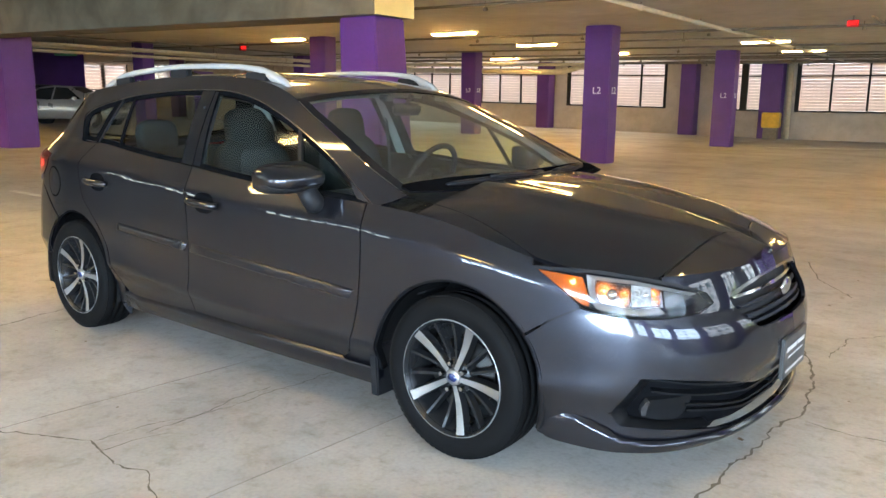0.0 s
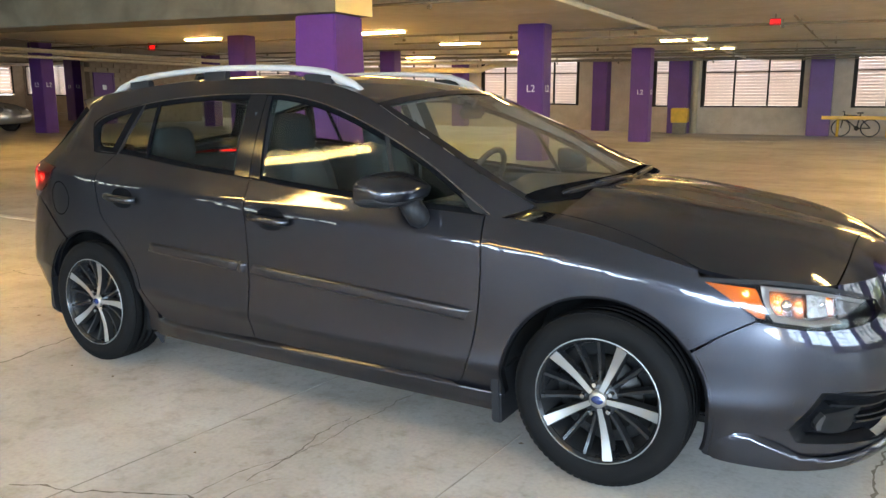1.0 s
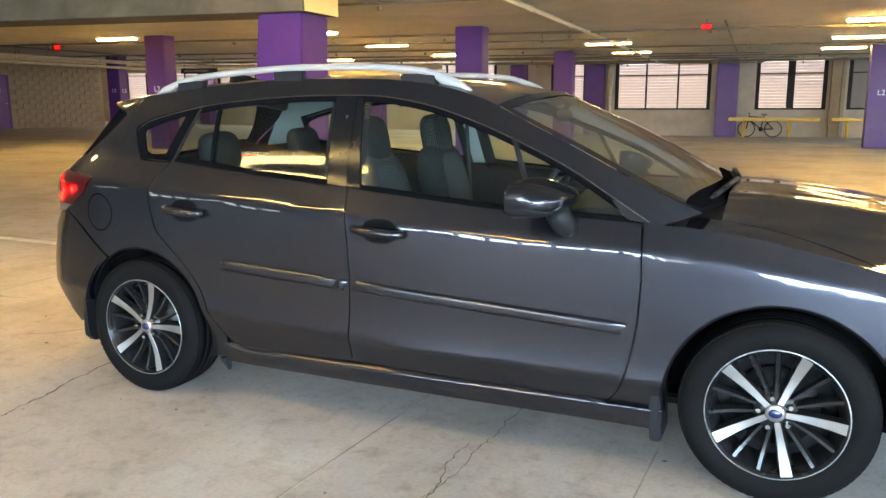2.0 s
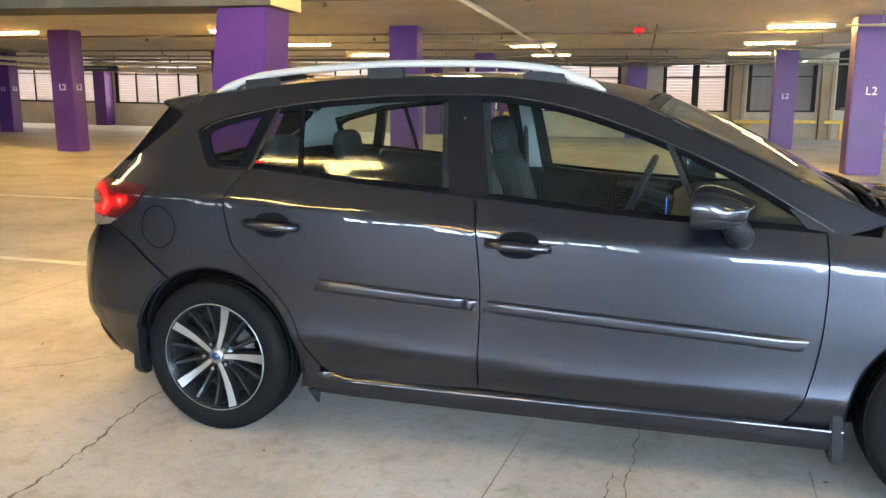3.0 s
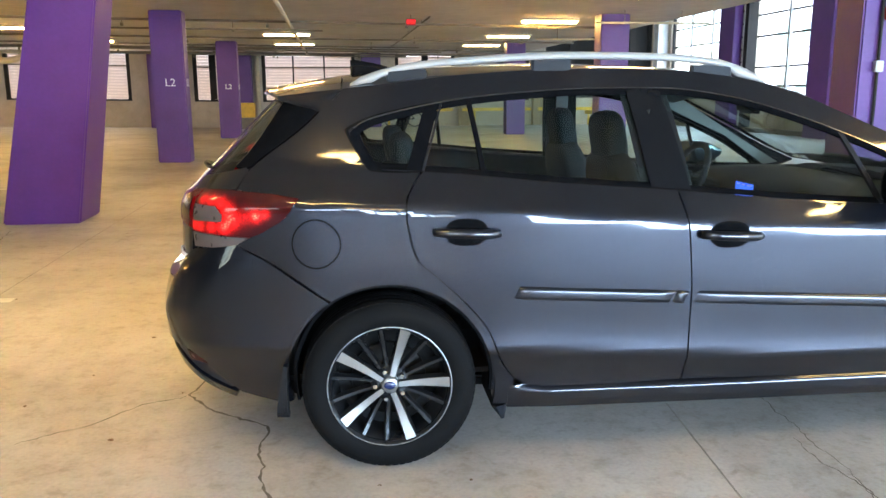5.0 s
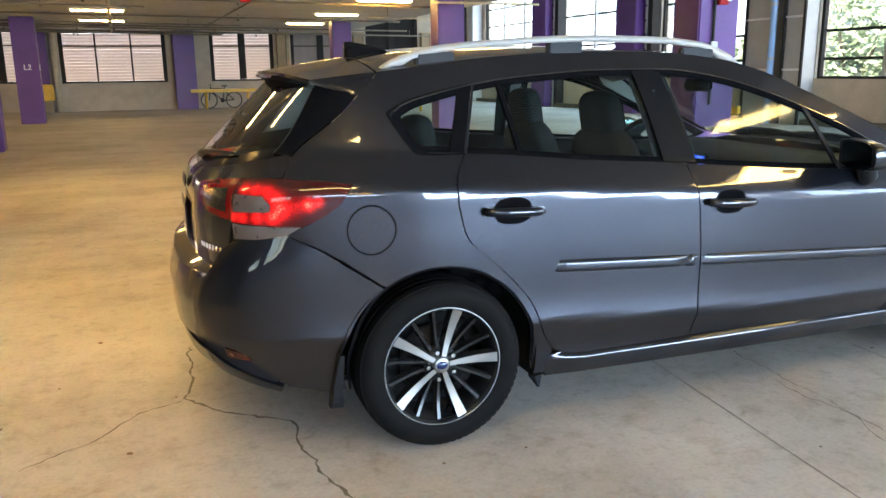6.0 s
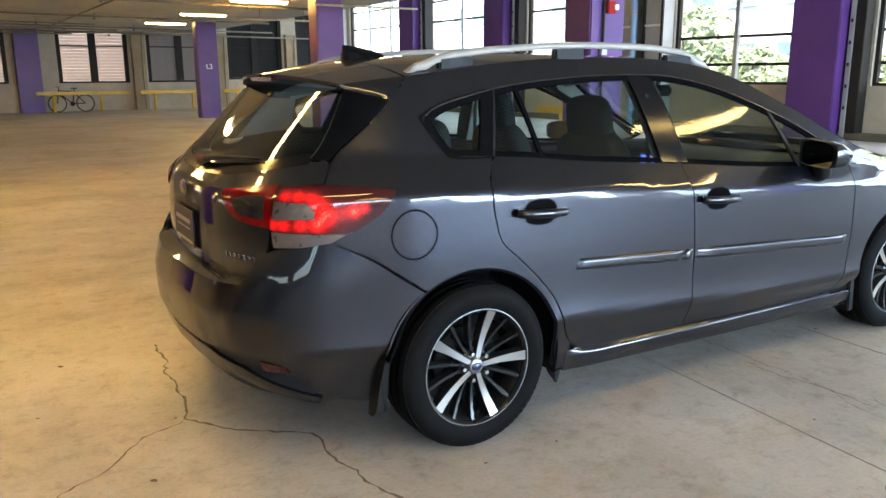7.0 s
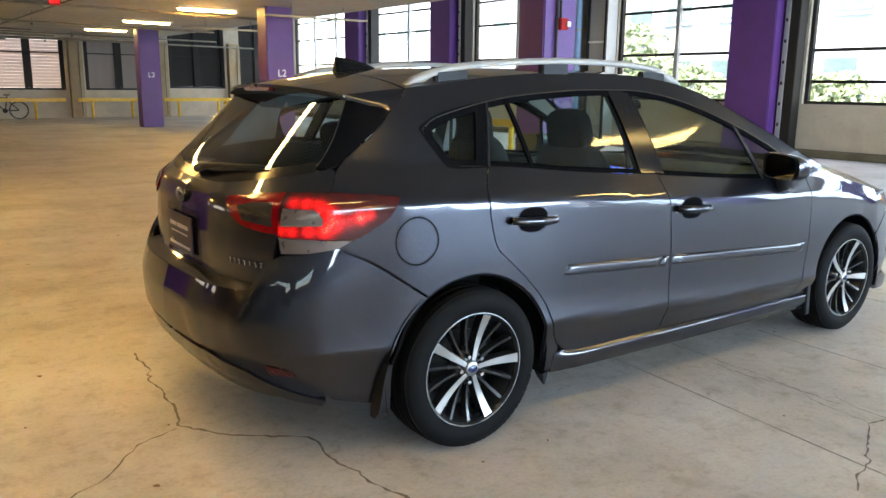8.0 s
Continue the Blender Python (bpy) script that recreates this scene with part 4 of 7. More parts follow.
z_roof = curve((-0.9, 1.30), (-0.36, 1.33), (-0.2, 1.347), (0.05, 1.374), (0.28, 1.40), (0.73, 1.423), (1.05, 1.418), (1.35, 1.388), (1.55, 1.338), (1.75, 1.25), (1.95, 1.16), (2.25, 1.02), (2.5, 0.93), (3.6, 0.8))
# how far the side lies inside the outline, by a height in which 1 is the low crease, 2 the mid crease, 3 the belt and 4 the roof edge
inset_side = curve((0.0, 0.12), (0.42, 0.066), (0.62, 0.046), (0.72, 0.041), (0.80, 0.033), (0.94, 0.011), (0.985, 0.0035), (1.005, 0.001), (1.06, 0.0042), (1.14, 0.0085), (1.26, 0.0115), (1.5, 0.013), (1.8, 0.0165), (1.97, 0.0185), (2.03, 0.0225), (2.12, 0.028),
                   (2.6, 0.058), (3.0, 0.085), (3.3, 0.138), (3.7, 0.218), (4.0, 0.292), (4.3, 0.40))
# the middle of the rear and of the front, against the outline's own ends
rear_body = curve((0.2, -0.74), (0.5, -0.79), (0.62, -0.80), (0.78, -0.805), (0.92, -0.795), (0.975, -0.775), (1.0, -0.745), (1.05, -0.70), (1.15, -0.60), (1.30, -0.445), (1.40, -0.33))
rear_bumper = curve((0.2, -0.72), (0.26, -0.80), (0.34, -0.862), (0.45, -0.885), (0.55, -0.89), (0.62, -0.875), (0.70, -0.85), (0.80, -0.80), (0.9, -0.75))
front_nose = curve((0.13, 3.50), (0.18, 3.565), (0.22, 3.585), (0.30, 3.580), (0.38, 3.612), (0.43, 3.624), (0.48, 3.622), (0.53, 3.612), (0.575, 3.600), (0.605, 3.583), (0.64, 3.560), (0.69, 3.544), (0.74, 3.526), (0.80, 3.492), (0.86, 3.42))


def cabin_in(z):
    """How far the cabin's side leans in above the belt."""
    return 0.085 + 0.364 * (z - 0.985) + 0.38 * (z - 0.985) ** 2


def waist_in(z):
    """How far the waist lies in, never less than a hand's breadth of shoulder."""
    c = cabin_in(z) - 0.045
    return 0.045 + 0.5 * (c + np.sqrt(c * c + 0.0004))


def level(x, z):
    zl, zm, zb, zr = z_low(x), z_mid(x), z_waist(x), z_roof(x)
    return np.where(z < zl, z / zl, np.where(z < zm, 1 + (z - zl) / (zm - zl), np.where(z < zb, 2 + (z - zm) / (zb - zm), 3 + (z - zb) / (zr - zb))))


def skin(s, z, out=0.0, bumper=False):
    """A point of the body's right side; s runs round it from the rear's middle to the front's middle and is x along the flank."""
    s, z = np.broadcast_arrays(np.asarray(s, float), np.asarray(z, float))
    x, y = np.interp(s, plan_s, plan_x), np.interp(s, plan_s, plan_y)
    xl = np.clip(x, -0.6, 3.3)
    inset = 0
    for dx, wx in ((-0.2, 0.14), (-0.1, 0.22), (0, 0.28), (0.1, 0.22), (0.2, 0.14)):
        xd = np.clip(xl + dx, -0.6, 3.3)
        zd = z + np.where(z > 0.5, z_waist(xd) - z_waist(xl), 0)
        zw, zm = z_waist(xd), z_mid(xd)
        ub = waist_in(zw)
        for dz, w in ((-0.015, 0.15), (-0.0075, 0.22), (0, 0.26), (0.0075, 0.22), (0.015, 0.15)):
            dz = dz * np.interp(z, (0.48, 0.62), (0.3, 1.0))
            q = inset_side(level(xd, zd + dz))
            inset = inset + wx * w * np.where(zd + dz > zw, ub + cabin_in(z + dz) - cabin_in(z_waist(xl)), np.where(zd + dz > zm, 0.022 + (q - 0.022) * (ub - 0.022) / 0.063, q))
    inset = np.where((z < 0.4) & (x > 2.9), inset * np.interp(x, (2.9, 3.1), (1.0, 0.25)), inset)
    for cx in (0.0, 2.67):
        r = np.hypot(x - cx, z - 0.312)
        inset = inset - 0.003 * np.exp(-((r - 0.36) / 0.17) ** 2)
    if bumper:
        sc = np.interp(z, (0.45, 0.518, 0.603, 0.649, 0.705, 0.78), (-0.915, -0.905, -0.881, -0.858, -0.82, -0.78))
        out = out + 0.011 * np.exp(-((s - sc) / 0.055) ** 2) * np.clip((z - 0.46) / 0.08, 0, 1) * np.clip((0.80 - z) / 0.08, 0, 1)
    yy = y * (0.888 - inset + out) / 0.888
    r0 = (rear_bumper if bumper else rear_body)(z)
    xr = S_A + (x - S_A) * ((S_A - r0 + out) / (S_A + 0.885))
    xf = S_B + (x - S_B) * ((front_nose(z) - S_B + out) / (3.60 - S_B))
    xx = np.where(x < S_A, xr, np.where(x > S_B, xf, x))
    return np.stack([xx, -yy, z], -1)


# ---- sheets: patches of a curved skin cut along smooth outlines ----
def bend(*pts, n=5):
    """Points of a smooth line through pts."""
    p = [np.array(q, float) for q in pts]
    out = []
    for i in range(len(p) - 1):
        a, b, c, d = p[max(i - 1, 0)], p[i], p[i + 1], p[min(i + 2, len(p) - 1)]
        for k in range(n):
            t = k / n
            out.append(tuple(0.5 * (2 * b + (c - a) * t + (2 * a - 5 * b + 4 * c - d) * t * t + (3 * b - a - 3 * c + d) * t**3)))
    return out + [tuple(p[-1])]


def clip_cell(poly, lo, hi):
    for ax in (0, 1):
        for sign, lim in ((1, lo[ax]), (-1, -hi[ax])):
            out = []
            for i, p in enumerate(poly):
                q = poly[i - 1]
                dp, dq = sign * p[ax] - lim, sign * q[ax] - lim
                if (dp >= 0) != (dq >= 0):
                    k = dq / (dq - dp)
                    out.append((q[0] + (p[0] - q[0]) * k, q[1] + (p[1] - q[1]) * k))
                if dp >= 0:
                    out.append(p)
            poly = out
            if len(poly) < 3:
                return []
    return poly


def sheet(poly, fn, cell=(0.04, 0.03), thick=0.015):
    """Cuts the patch of fn(u, v) inside poly into small faces, with edges folded in by thick: points, faces and normals."""
    us, vs = [p[0] for p in poly], [p[1] for p in poly]
    area = sum(us[i - 1] * vs[i] - us[i] * vs[i - 1] for i in range(len(us)))
    poly = list(poly) if area > 0 else list(reversed(poly))
    keys, uv, faces = {}, [], []
    nu, nv = max(1, round((max(us) - min(us)) / cell[0])), max(1, round((max(vs) - min(vs)) / cell[1]))
    gu, gv = np.linspace(min(us), max(us), nu + 1), np.linspace(min(vs), max(vs), nv + 1)
    for i in range(nu):
        col = clip_cell(poly, (gu[i], -9), (gu[i + 1], 9))
        if not col:
            continue
        for j in range(nv):
            c = clip_cell(col, (gu[i], gv[j]), (gu[i + 1], gv[j + 1]))
            ids = []
            for p in c:
                k = (round(p[0], 4), round(p[1], 4))
                if k not in keys:
                    keys[k] = len(uv)
                    uv.append(p)
                if keys[k] not in ids:
                    ids.append(keys[k])
            if len(ids) > 2:
                faces.append(ids)
    a = np.array(uv)
    e = 0.002
    p = fn(a[:, 0], a[:, 1])
    du = fn(a[:, 0] + e, a[:, 1]) - fn(a[:, 0] - e, a[:, 1])
    dv = fn(a[:, 0], a[:, 1] + e) - fn(a[:, 0], a[:, 1] - e)
    n = np.cross(du, dv)
    n /= np.linalg.norm(n, axis=1, keepdims=True) + 1e-12
    verts, norms = [tuple(q) for q in p], [tuple(q) for q in n]
    if thick:
        count = {}
        for f in faces:
            for i in range(len(f)):
                count.setdefault(frozenset((f[i - 1], f[i])), []).append((f[i - 1], f[i]))
        rim = {}

        def low(i, d):
            if (i, d) not in rim:
                rim[i, d] = len(verts)
                verts.append(tuple(p[i] - n[i] * d))
                norms.append((0, 0, 0))
            return rim[i, d]
        inner = [set(np.round(gu[1:-1], 4)), set(np.round(gv[1:-1], 4))]
        for es in count.values():
            if len(es) == 1:
                i, j = es[0]
                if any(abs(uv[i][k] - uv[j][k]) < 1e-6 and round(uv[i][k], 4) in inner[k] for k in (0, 1)):
                    continue
                faces.append([low(j, 0.0), low(i, 0.0), low(i, thick), low(j, thick)])
    return verts, faces, norms


def sheet_mesh(name, sheets, mat, mirror=False, both=False):
    verts, faces, norms = [], [], []
    for v, f, n in sheets:
        for flip in ((False, True) if both else (mirror,)):
            o = len(verts)
            k = -1 if flip else 1
            verts += [(x, y * k, z) for x, y, z in v]
            norms += [(x, y * k, z) for x, y, z in n]
            faces += [[o + i for i in (reversed(q) if flip else q)] for q in f]
    me = bpy.data.meshes.new(name)
    me.from_pydata(verts, [], faces)
    me.materials.append(mat)
    me.shade_smooth()
    me.normals_split_custom_set_from_vertices(norms)
    return me


def panel(name, sheets, mat, parent, label="", sides="RL"):
    """A body part from sheets: one object for each side, or one across the middle (sides "M")."""
    made = []
    for side in sides:
        ob = new(name, sheet_mesh(name, sheets, mat, mirror=side == "L", both=side == "M"))
        ob.parent = parent
        if label:
            tagged(ob, label)
        made.append(ob)
    return made


def part2(name, build, mat, parent, label="", smooth=True):
    """A part and its mirror image across the car's middle."""
    a = part(name, build(), mat, parent, label, smooth)
    bm = build()
    bmesh.ops.scale(bm, vec=(1, -1, 1), verts=bm.verts)
    b = part(name, bm, mat, parent, label, smooth)
    return a, b


def on(out=0.0, bumper=False):
    return lambda s, z: skin(s, z, out, bumper)


# ---- car materials ----
def car_paint(name="metallic grey paint", haze=0.012):
    m = bpy.data.materials.new(name)
    m.use_nodes = True
    n, l = m.node_tree.nodes, m.node_tree.links
    b = n["Principled BSDF"]
    co, vo, no = n.new("ShaderNodeTexCoord"), n.new("ShaderNodeTexVoronoi"), n.new("ShaderNodeTexNoise")
    vo.inputs["Scale"].default_value, no.inputs["Scale"].default_value = 900, 2.5
    l.new(co.outputs["Object"], vo.inputs["Vector"]), l.new(co.outputs["Object"], no.inputs["Vector"])
    r = n.new("ShaderNodeValToRGB")
    r.color_ramp.elements[0].color, r.color_ramp.elements[1].color = (0.0135, 0.0142, 0.0195, 1), (0.0215, 0.0226, 0.0308, 1)
    l.new(vo.outputs["Color"], r.inputs[0])
    l.new(r.outputs[0], b.inputs["Base Color"])
    rr = n.new("ShaderNodeMapRange")
    rr.inputs[3].default_value, rr.inputs[4].default_value = 0.28, 0.34
    l.new(no.outputs["Fac"], rr.inputs[0]), l.new(rr.outputs[0], b.inputs["Roughness"])
    socket(b, "Metallic", 0.85), socket(b, "Coat Weight", 1.0), socket(b, "Coat Roughness", haze), socket(b, "Coat IOR", 1.6), socket(b, "Specular Tint", (0.33, 0.33, 0.37, 1))
    return m


def pane(name, tint, gloss=0.015, face=0.027, grow=4.5):
    """Glass as a thin pane: tinted see-through with a mirror-like surface that grows at grazing angles."""
    m = bpy.data.materials.new(name)
    m.use_nodes = True
    n, l = m.node_tree.nodes, m.node_tree.links
    n.remove(n["Principled BSDF"])
    t, g, f, x = n.new("ShaderNodeBsdfTransparent"), n.new("ShaderNodeBsdfGlossy"), n.new("ShaderNodeLayerWeight"), n.new("ShaderNodeMixShader")
    t.inputs[0].default_value, g.inputs["Roughness"].default_value, f.inputs[0].default_value = (*tint, 1), gloss, 0.5
    w, a = n.new("ShaderNodeMath"), n.new("ShaderNodeMath")
    w.operation, a.operation = "POWER", "MULTIPLY_ADD"
    w.inputs[1].default_value, a.inputs[1].default_value, a.inputs[2].default_value = grow, 0.9, face
    l.new(f.outputs["Facing"], w.inputs[0]), l.new(w.outputs[0], a.inputs[0]), l.new(a.outputs[0], x.inputs[0]), l.new(t.outputs[0], x.inputs[1]), l.new(g.outputs[0], x.inputs[2])
    l.new(x.outputs[0], n["Material Output"].inputs[0])
    return m


C_PAINT = car_paint()
C_SATIN = car_paint("satin metallic grey paint", 0.15)
C_MIRROR = car_paint("mirror shell paint", 0.12)
C_REDDIM = material("dim red reflector", (0.045, 0.002, 0.003), 0.25, var=0.2, scale=60)
C_CARGLOSS = material("mirror glass", (0.10, 0.103, 0.108), 0.10, metal=1.0, var=0.03, rvar=0.01)
C_SHELL = material("black underbody", (0.012, 0.012, 0.012), 0.8, var=0.2, spec=0.1)
C_TRIM = material("satin black trim", (0.012, 0.012, 0.013), 0.45, var=0.1, scale=20, spec=0.15)
C_GLOSSB = material("gloss black trim", (0.006, 0.006, 0.007), 0.16, var=0.05, rvar=0.02, spec=0.2)
C_PLAST = material("grey black plastic", (0.013, 0.014, 0.018), 0.55, var=0.15, scale=30, fine=300, bump=0.1, spec=0.18)
C_TYRE = material("tyre rubber", (0.006, 0.0058, 0.0058), 0.65, spec=0.05, var=0.2, scale=12, fine=120, bump=0.1)
C_ALLOY = material("machined alloy", (0.32, 0.308, 0.295), 0.38, metal=0.85, var=0.02, scale=20, rvar=0.03)
C_RIMEDGE = material("thin machined edge", (0.30, 0.30, 0.295), 0.4, metal=0.85, var=0.05, rvar=0.05)
C_RIMB = material("black painted alloy", (0.010, 0.010, 0.0105), 0.28, spec=0.3, var=0.1, coat=0.15)
C_INTAKE = material("dark satin intake plastic", (0.007, 0.007, 0.0075), 0.38, spec=0.12, var=0.15, scale=40)
C_CHROME = material("chrome", (0.70, 0.70, 0.71), 0.12, metal=1.0, var=0.03, rvar=0.03)
C_RAIL = material("silver rail paint", (0.36, 0.345, 0.32), 0.5, metal=0.15, var=0.05, scale=8)
C_BEZEL = material("dark chrome", (0.20, 0.20, 0.205), 0.2, metal=1.0, var=0.05, rvar=0.05)
C_BEZELP = material("satin chrome", (0.27, 0.25, 0.23), 0.4, metal=0.6, var=0.1, rvar=0.05)
C_MATT = material("matt black rubber seal", (0.005, 0.005, 0.0055), 0.85, var=0.2, scale=30, spec=0.0)
C_DISC = material("brake steel", (0.035, 0.033, 0.031), 0.5, metal=0.9, var=0.15, scale=30)
C_LENSW = material("clear ribbed lens", (0.13, 0.10, 0.09), 0.3, coat=0.6, metal=0.4, var=0.12, scale=30)
C_SMOKE = material("smoked clear lens", (0.018, 0.014, 0.012), 0.22, coat=0.4, var=0.1, scale=20)
C_RED = material("red lens", (0.16, 0.001, 0.003), 0.18, spec=0.2, coat=0.25, var=0.2, scale=40)


def bulbs_lens(name, base, color, core, bulbs, facet, depth=0.006, metal=0.0):
    """A faceted lens with bulbs behind it (s, z, reach, strength): each one's own light falls off round it and breaks up in the facets."""
    m = bpy.data.materials.new(name)
    m.use_nodes = True
    n, l = m.node_tree.nodes, m.node_tree.links
    b = n["Principled BSDF"]
    co, ab = n.new("ShaderNodeTexCoord"), n.new("ShaderNodeVectorMath")
    ab.operation = "ABSOLUTE"
    l.new(co.outputs["Object"], ab.inputs[0])

    def calc(op, x, y):
        q = n.new("ShaderNodeMath")
        q.operation = op
        for k, v in enumerate((x, y)):
            if isinstance(v, float):
                q.inputs[k].default_value = v
            else:
                l.new(v, q.inputs[k])
        return q.outputs[0]

    total = None
    for s, z, reach, power in bulbs:
        d = n.new("ShaderNodeVectorMath")
        d.operation = "DISTANCE"
        d.inputs[1].default_value = [abs(c) for c in skin(s, z, depth)]
        l.new(ab.outputs[0], d.inputs[0])
        q = calc("DIVIDE", d.outputs["Value"], float(reach))
        q = calc("MULTIPLY", calc("POWER", 2.718, calc("MULTIPLY", calc("MULTIPLY", q, q), -1.0)), float(power))
        total = q if total is None else calc("ADD", total, q)
    vo = n.new("ShaderNodeTexVoronoi")
    vo.inputs["Scale"].default_value = facet
    l.new(co.outputs["Object"], vo.inputs["Vector"])
    cells = n.new("ShaderNodeMapRange")
    cells.inputs[1].default_value, cells.inputs[2].default_value, cells.inputs[3].default_value, cells.inputs[4].default_value = 0.1, 0.75, 1.2, 0.55
    l.new(vo.outputs["Distance"], cells.inputs[0])
    total = calc("MULTIPLY", total, cells.outputs[0])
    r = n.new("ShaderNodeValToRGB")
    r.color_ramp.elements[0].color, r.color_ramp.elements[1].color = (*color, 1), (*core, 1)
    r.color_ramp.elements[0].position, r.color_ramp.elements[1].position = 0.5, 1.0
    l.new(total, r.inputs[0]), l.new(r.outputs[0], b.inputs["Emission Color"]), l.new(total, b.inputs["Emission Strength"])
    socket(b, "Base Color", (*base, 1)), socket(b, "Roughness", 0.2 if metal else 0.12), socket(b, "Coat Weight", 0.5), socket(b, "Metallic", metal)
    return m


C_REDGLOW = bulbs_lens("lit red lamp", (0.04, 0.0006, 0.0012), (1.0, 0.010, 0.007), (1.0, 0.11, 0.06),
                       [(-0.75, 0.977, 0.019, 0.42), (-0.70, 0.976, 0.019, 0.55), (-0.65, 0.970, 0.020, 0.51), (-0.61, 0.945, 0.023, 0.59), (-0.585, 0.91, 0.026, 0.81), (-0.62, 0.884, 0.022, 0.81), (-0.68, 0.882, 0.019, 0.68), (-0.74, 0.882, 0.018, 0.55), (-0.78, 0.882, 0.018, 0.42),
                        (-0.485, 0.925, 0.018, 1.1), (-0.447, 0.932, 0.014, 0.6), (-0.53, 0.920, 0.026, 0.2)], 130.0)
C_HEADGLOW = bulbs_lens("lit headlamp reflector", (0.07, 0.062, 0.058), (1.0, 0.26, 0.03), (1.0, 0.74, 0.40),
                        [(3.255, 0.705, 0.020, 0.8), (3.262, 0.678, 0.014, 0.7), (3.285, 0.700, 0.014, 0.5), (3.330, 0.694, 0.013, 0.9), (3.327, 0.670, 0.012, 0.5), (3.440, 0.697, 0.013, 0.9), (3.445, 0.672, 0.012, 0.5)], 130.0, -0.040, 0.8)
C_AMBERLIT = bulbs_lens("amber lens with a lit bulb", (0.34, 0.065, 0.004), (1.0, 0.18, 0.015), (1.0, 0.62, 0.25), [(3.142, 0.729, 0.011, 1.3), (3.142, 0.729, 0.035, 0.14)], 110.0, -0.012)
C_BOWLW = material("bright ribbed reflector", (0.24, 0.23, 0.215), 0.35, metal=0.7, var=0.5, scale=60, fine=120, bump=0.6)
C_BARSL = material("pale plate lettering", (0.50, 0.47, 0.52), 0.5, var=0.25, scale=60)
C_PLATEF = material("dark grey plate", (0.045, 0.042, 0.040), 0.4, var=0.2, scale=12)
C_BARS = material("dim plate lettering", (0.55, 0.54, 0.54), 0.55, var=0.3, scale=60)
C_CLEAR = material("clear lens over reflector", (0.05, 0.045, 0.043), 0.45, metal=0.5, coat=0.1, var=0.25, scale=60)
C_BLUE = material("blue enamel", (0.010, 0.018, 0.07), 0.2, coat=0.5)
C_SEAT = material("dark grey seat cloth", (0.017, 0.0176, 0.018), 0.85, var=0.25, scale=20, fine=200, bump=0.1, spec=0.1)
C_SEATL = material("mid grey seat cloth", (0.032, 0.033, 0.034), 0.85, var=0.2, scale=20, fine=200, bump=0.1, spec=0.12)
C_INNER = material("light grey cabin trim", (0.24, 0.24, 0.235), 0.7, var=0.08)
C_DASH = material("black cabin plastic", (0.022, 0.022, 0.024), 0.6, var=0.15, fine=150, bump=0.08, spec=0.15)
C_GLASS = pane("clear green tinted glass", (0.84, 0.96, 0.90), face=0.085, grow=2.9)
C_PRIV = pane("side glass", (0.84, 0.95, 0.91), face=0.045)
C_REARG = pane("tinted rear glass", (0.50, 0.54, 0.51), face=0.05, grow=3.6)
C_COVER = pane("clear lamp cover", (0.93, 0.93, 0.93))
C_PLATE = material("dark purple plate", (0.022, 0.015, 0.028), 0.3, var=0.1, spec=0.15)

car = thing("hatchback_car", "dark metallic grey five-door hatchback parked on concrete", "car", at=pose(0, 0, 0))


def belt_run(a, b, n=24, dz=0.0):
    return [(s, float(z_belt(s)) + dz) for s in np.linspace(a, b, n)]


def roof_run(a, b, n=30, dz=0.0):
    return [(s, float(z_roof(s)) + dz) for s in np.linspace(a, b, n)]


def arc(cx, r, a0, a1, n=28):
    return [(cx + r * math.cos(radians(a)), 0.312 + r * math.sin(radians(a))) for a in np.linspace(a0, a1, n)]


GAP_R = bend((0.133, 1.068), (0.078, 0.985), (0.072, 0.92), (0.078, 0.872), (0.107, 0.772), (0.177, 0.704), (0.264, 0.622), (0.351, 0.517), (0.407, 0.385), (0.47, 0.306), (0.56, 0.279), (0.66, 0.272))
GAP_B = bend((1.052, 0.991), (1.074, 0.87), (1.090, 0.70), (1.093, 0.605), (1.088, 0.42), (1.083, 0.287))
GAP_F = bend((2.214, 0.912), (2.222, 0.78), (2.222, 0.68), (2.212, 0.54), (2.185, 0.40), (2.15, 0.31), (2.115, 0.272))
shift = lambda pts, dx, dz=0.0: [(a + dx, b + dz) for a, b in pts]
G = 0.0028

# doors
rear_door = panel("rear_door", [sheet([(s, z) for s, z in GAP_R if z < z_belt(s) - 0.004][0:] + list(reversed(shift(GAP_B, -G))) + belt_run(1.046, 0.14, 20, -0.004), on(), thick=0.02)], C_PAINT, car, "rear passenger door")
front_door = panel("front_door", [sheet(shift(GAP_B, G) + list(reversed(shift(GAP_F, -G))) + belt_run(2.208, 1.058, 24, -0.004), on(), thick=0.02)], C_PAINT, car, "front passenger door")
# front wing with its top
fender = sheet(shift(GAP_F, G) + [(2.15, 0.235), (2.30, 0.235)] + arc(2.67, 0.368, 186, 38, 34) + bend((2.975, 0.545), (3.06, 0.60), (3.168, 0.651))
               + bend((3.165, 0.66), (3.08, 0.72), (2.985, 0.771)) + belt_run(2.98, 2.218, 24), on(), (0.035, 0.025))

# bonnet surface: from the wing's shoulder to the middle
z_bonnet = curve((2.2, 0.99), (2.5, 0.985), (2.7, 0.972), (2.95, 0.935), (3.2, 0.885), (3.35, 0.845), (3.47, 0.80), (3.54, 0.770), (3.57, 0.755))
e_front = skin(S_FRONT, 0.755)


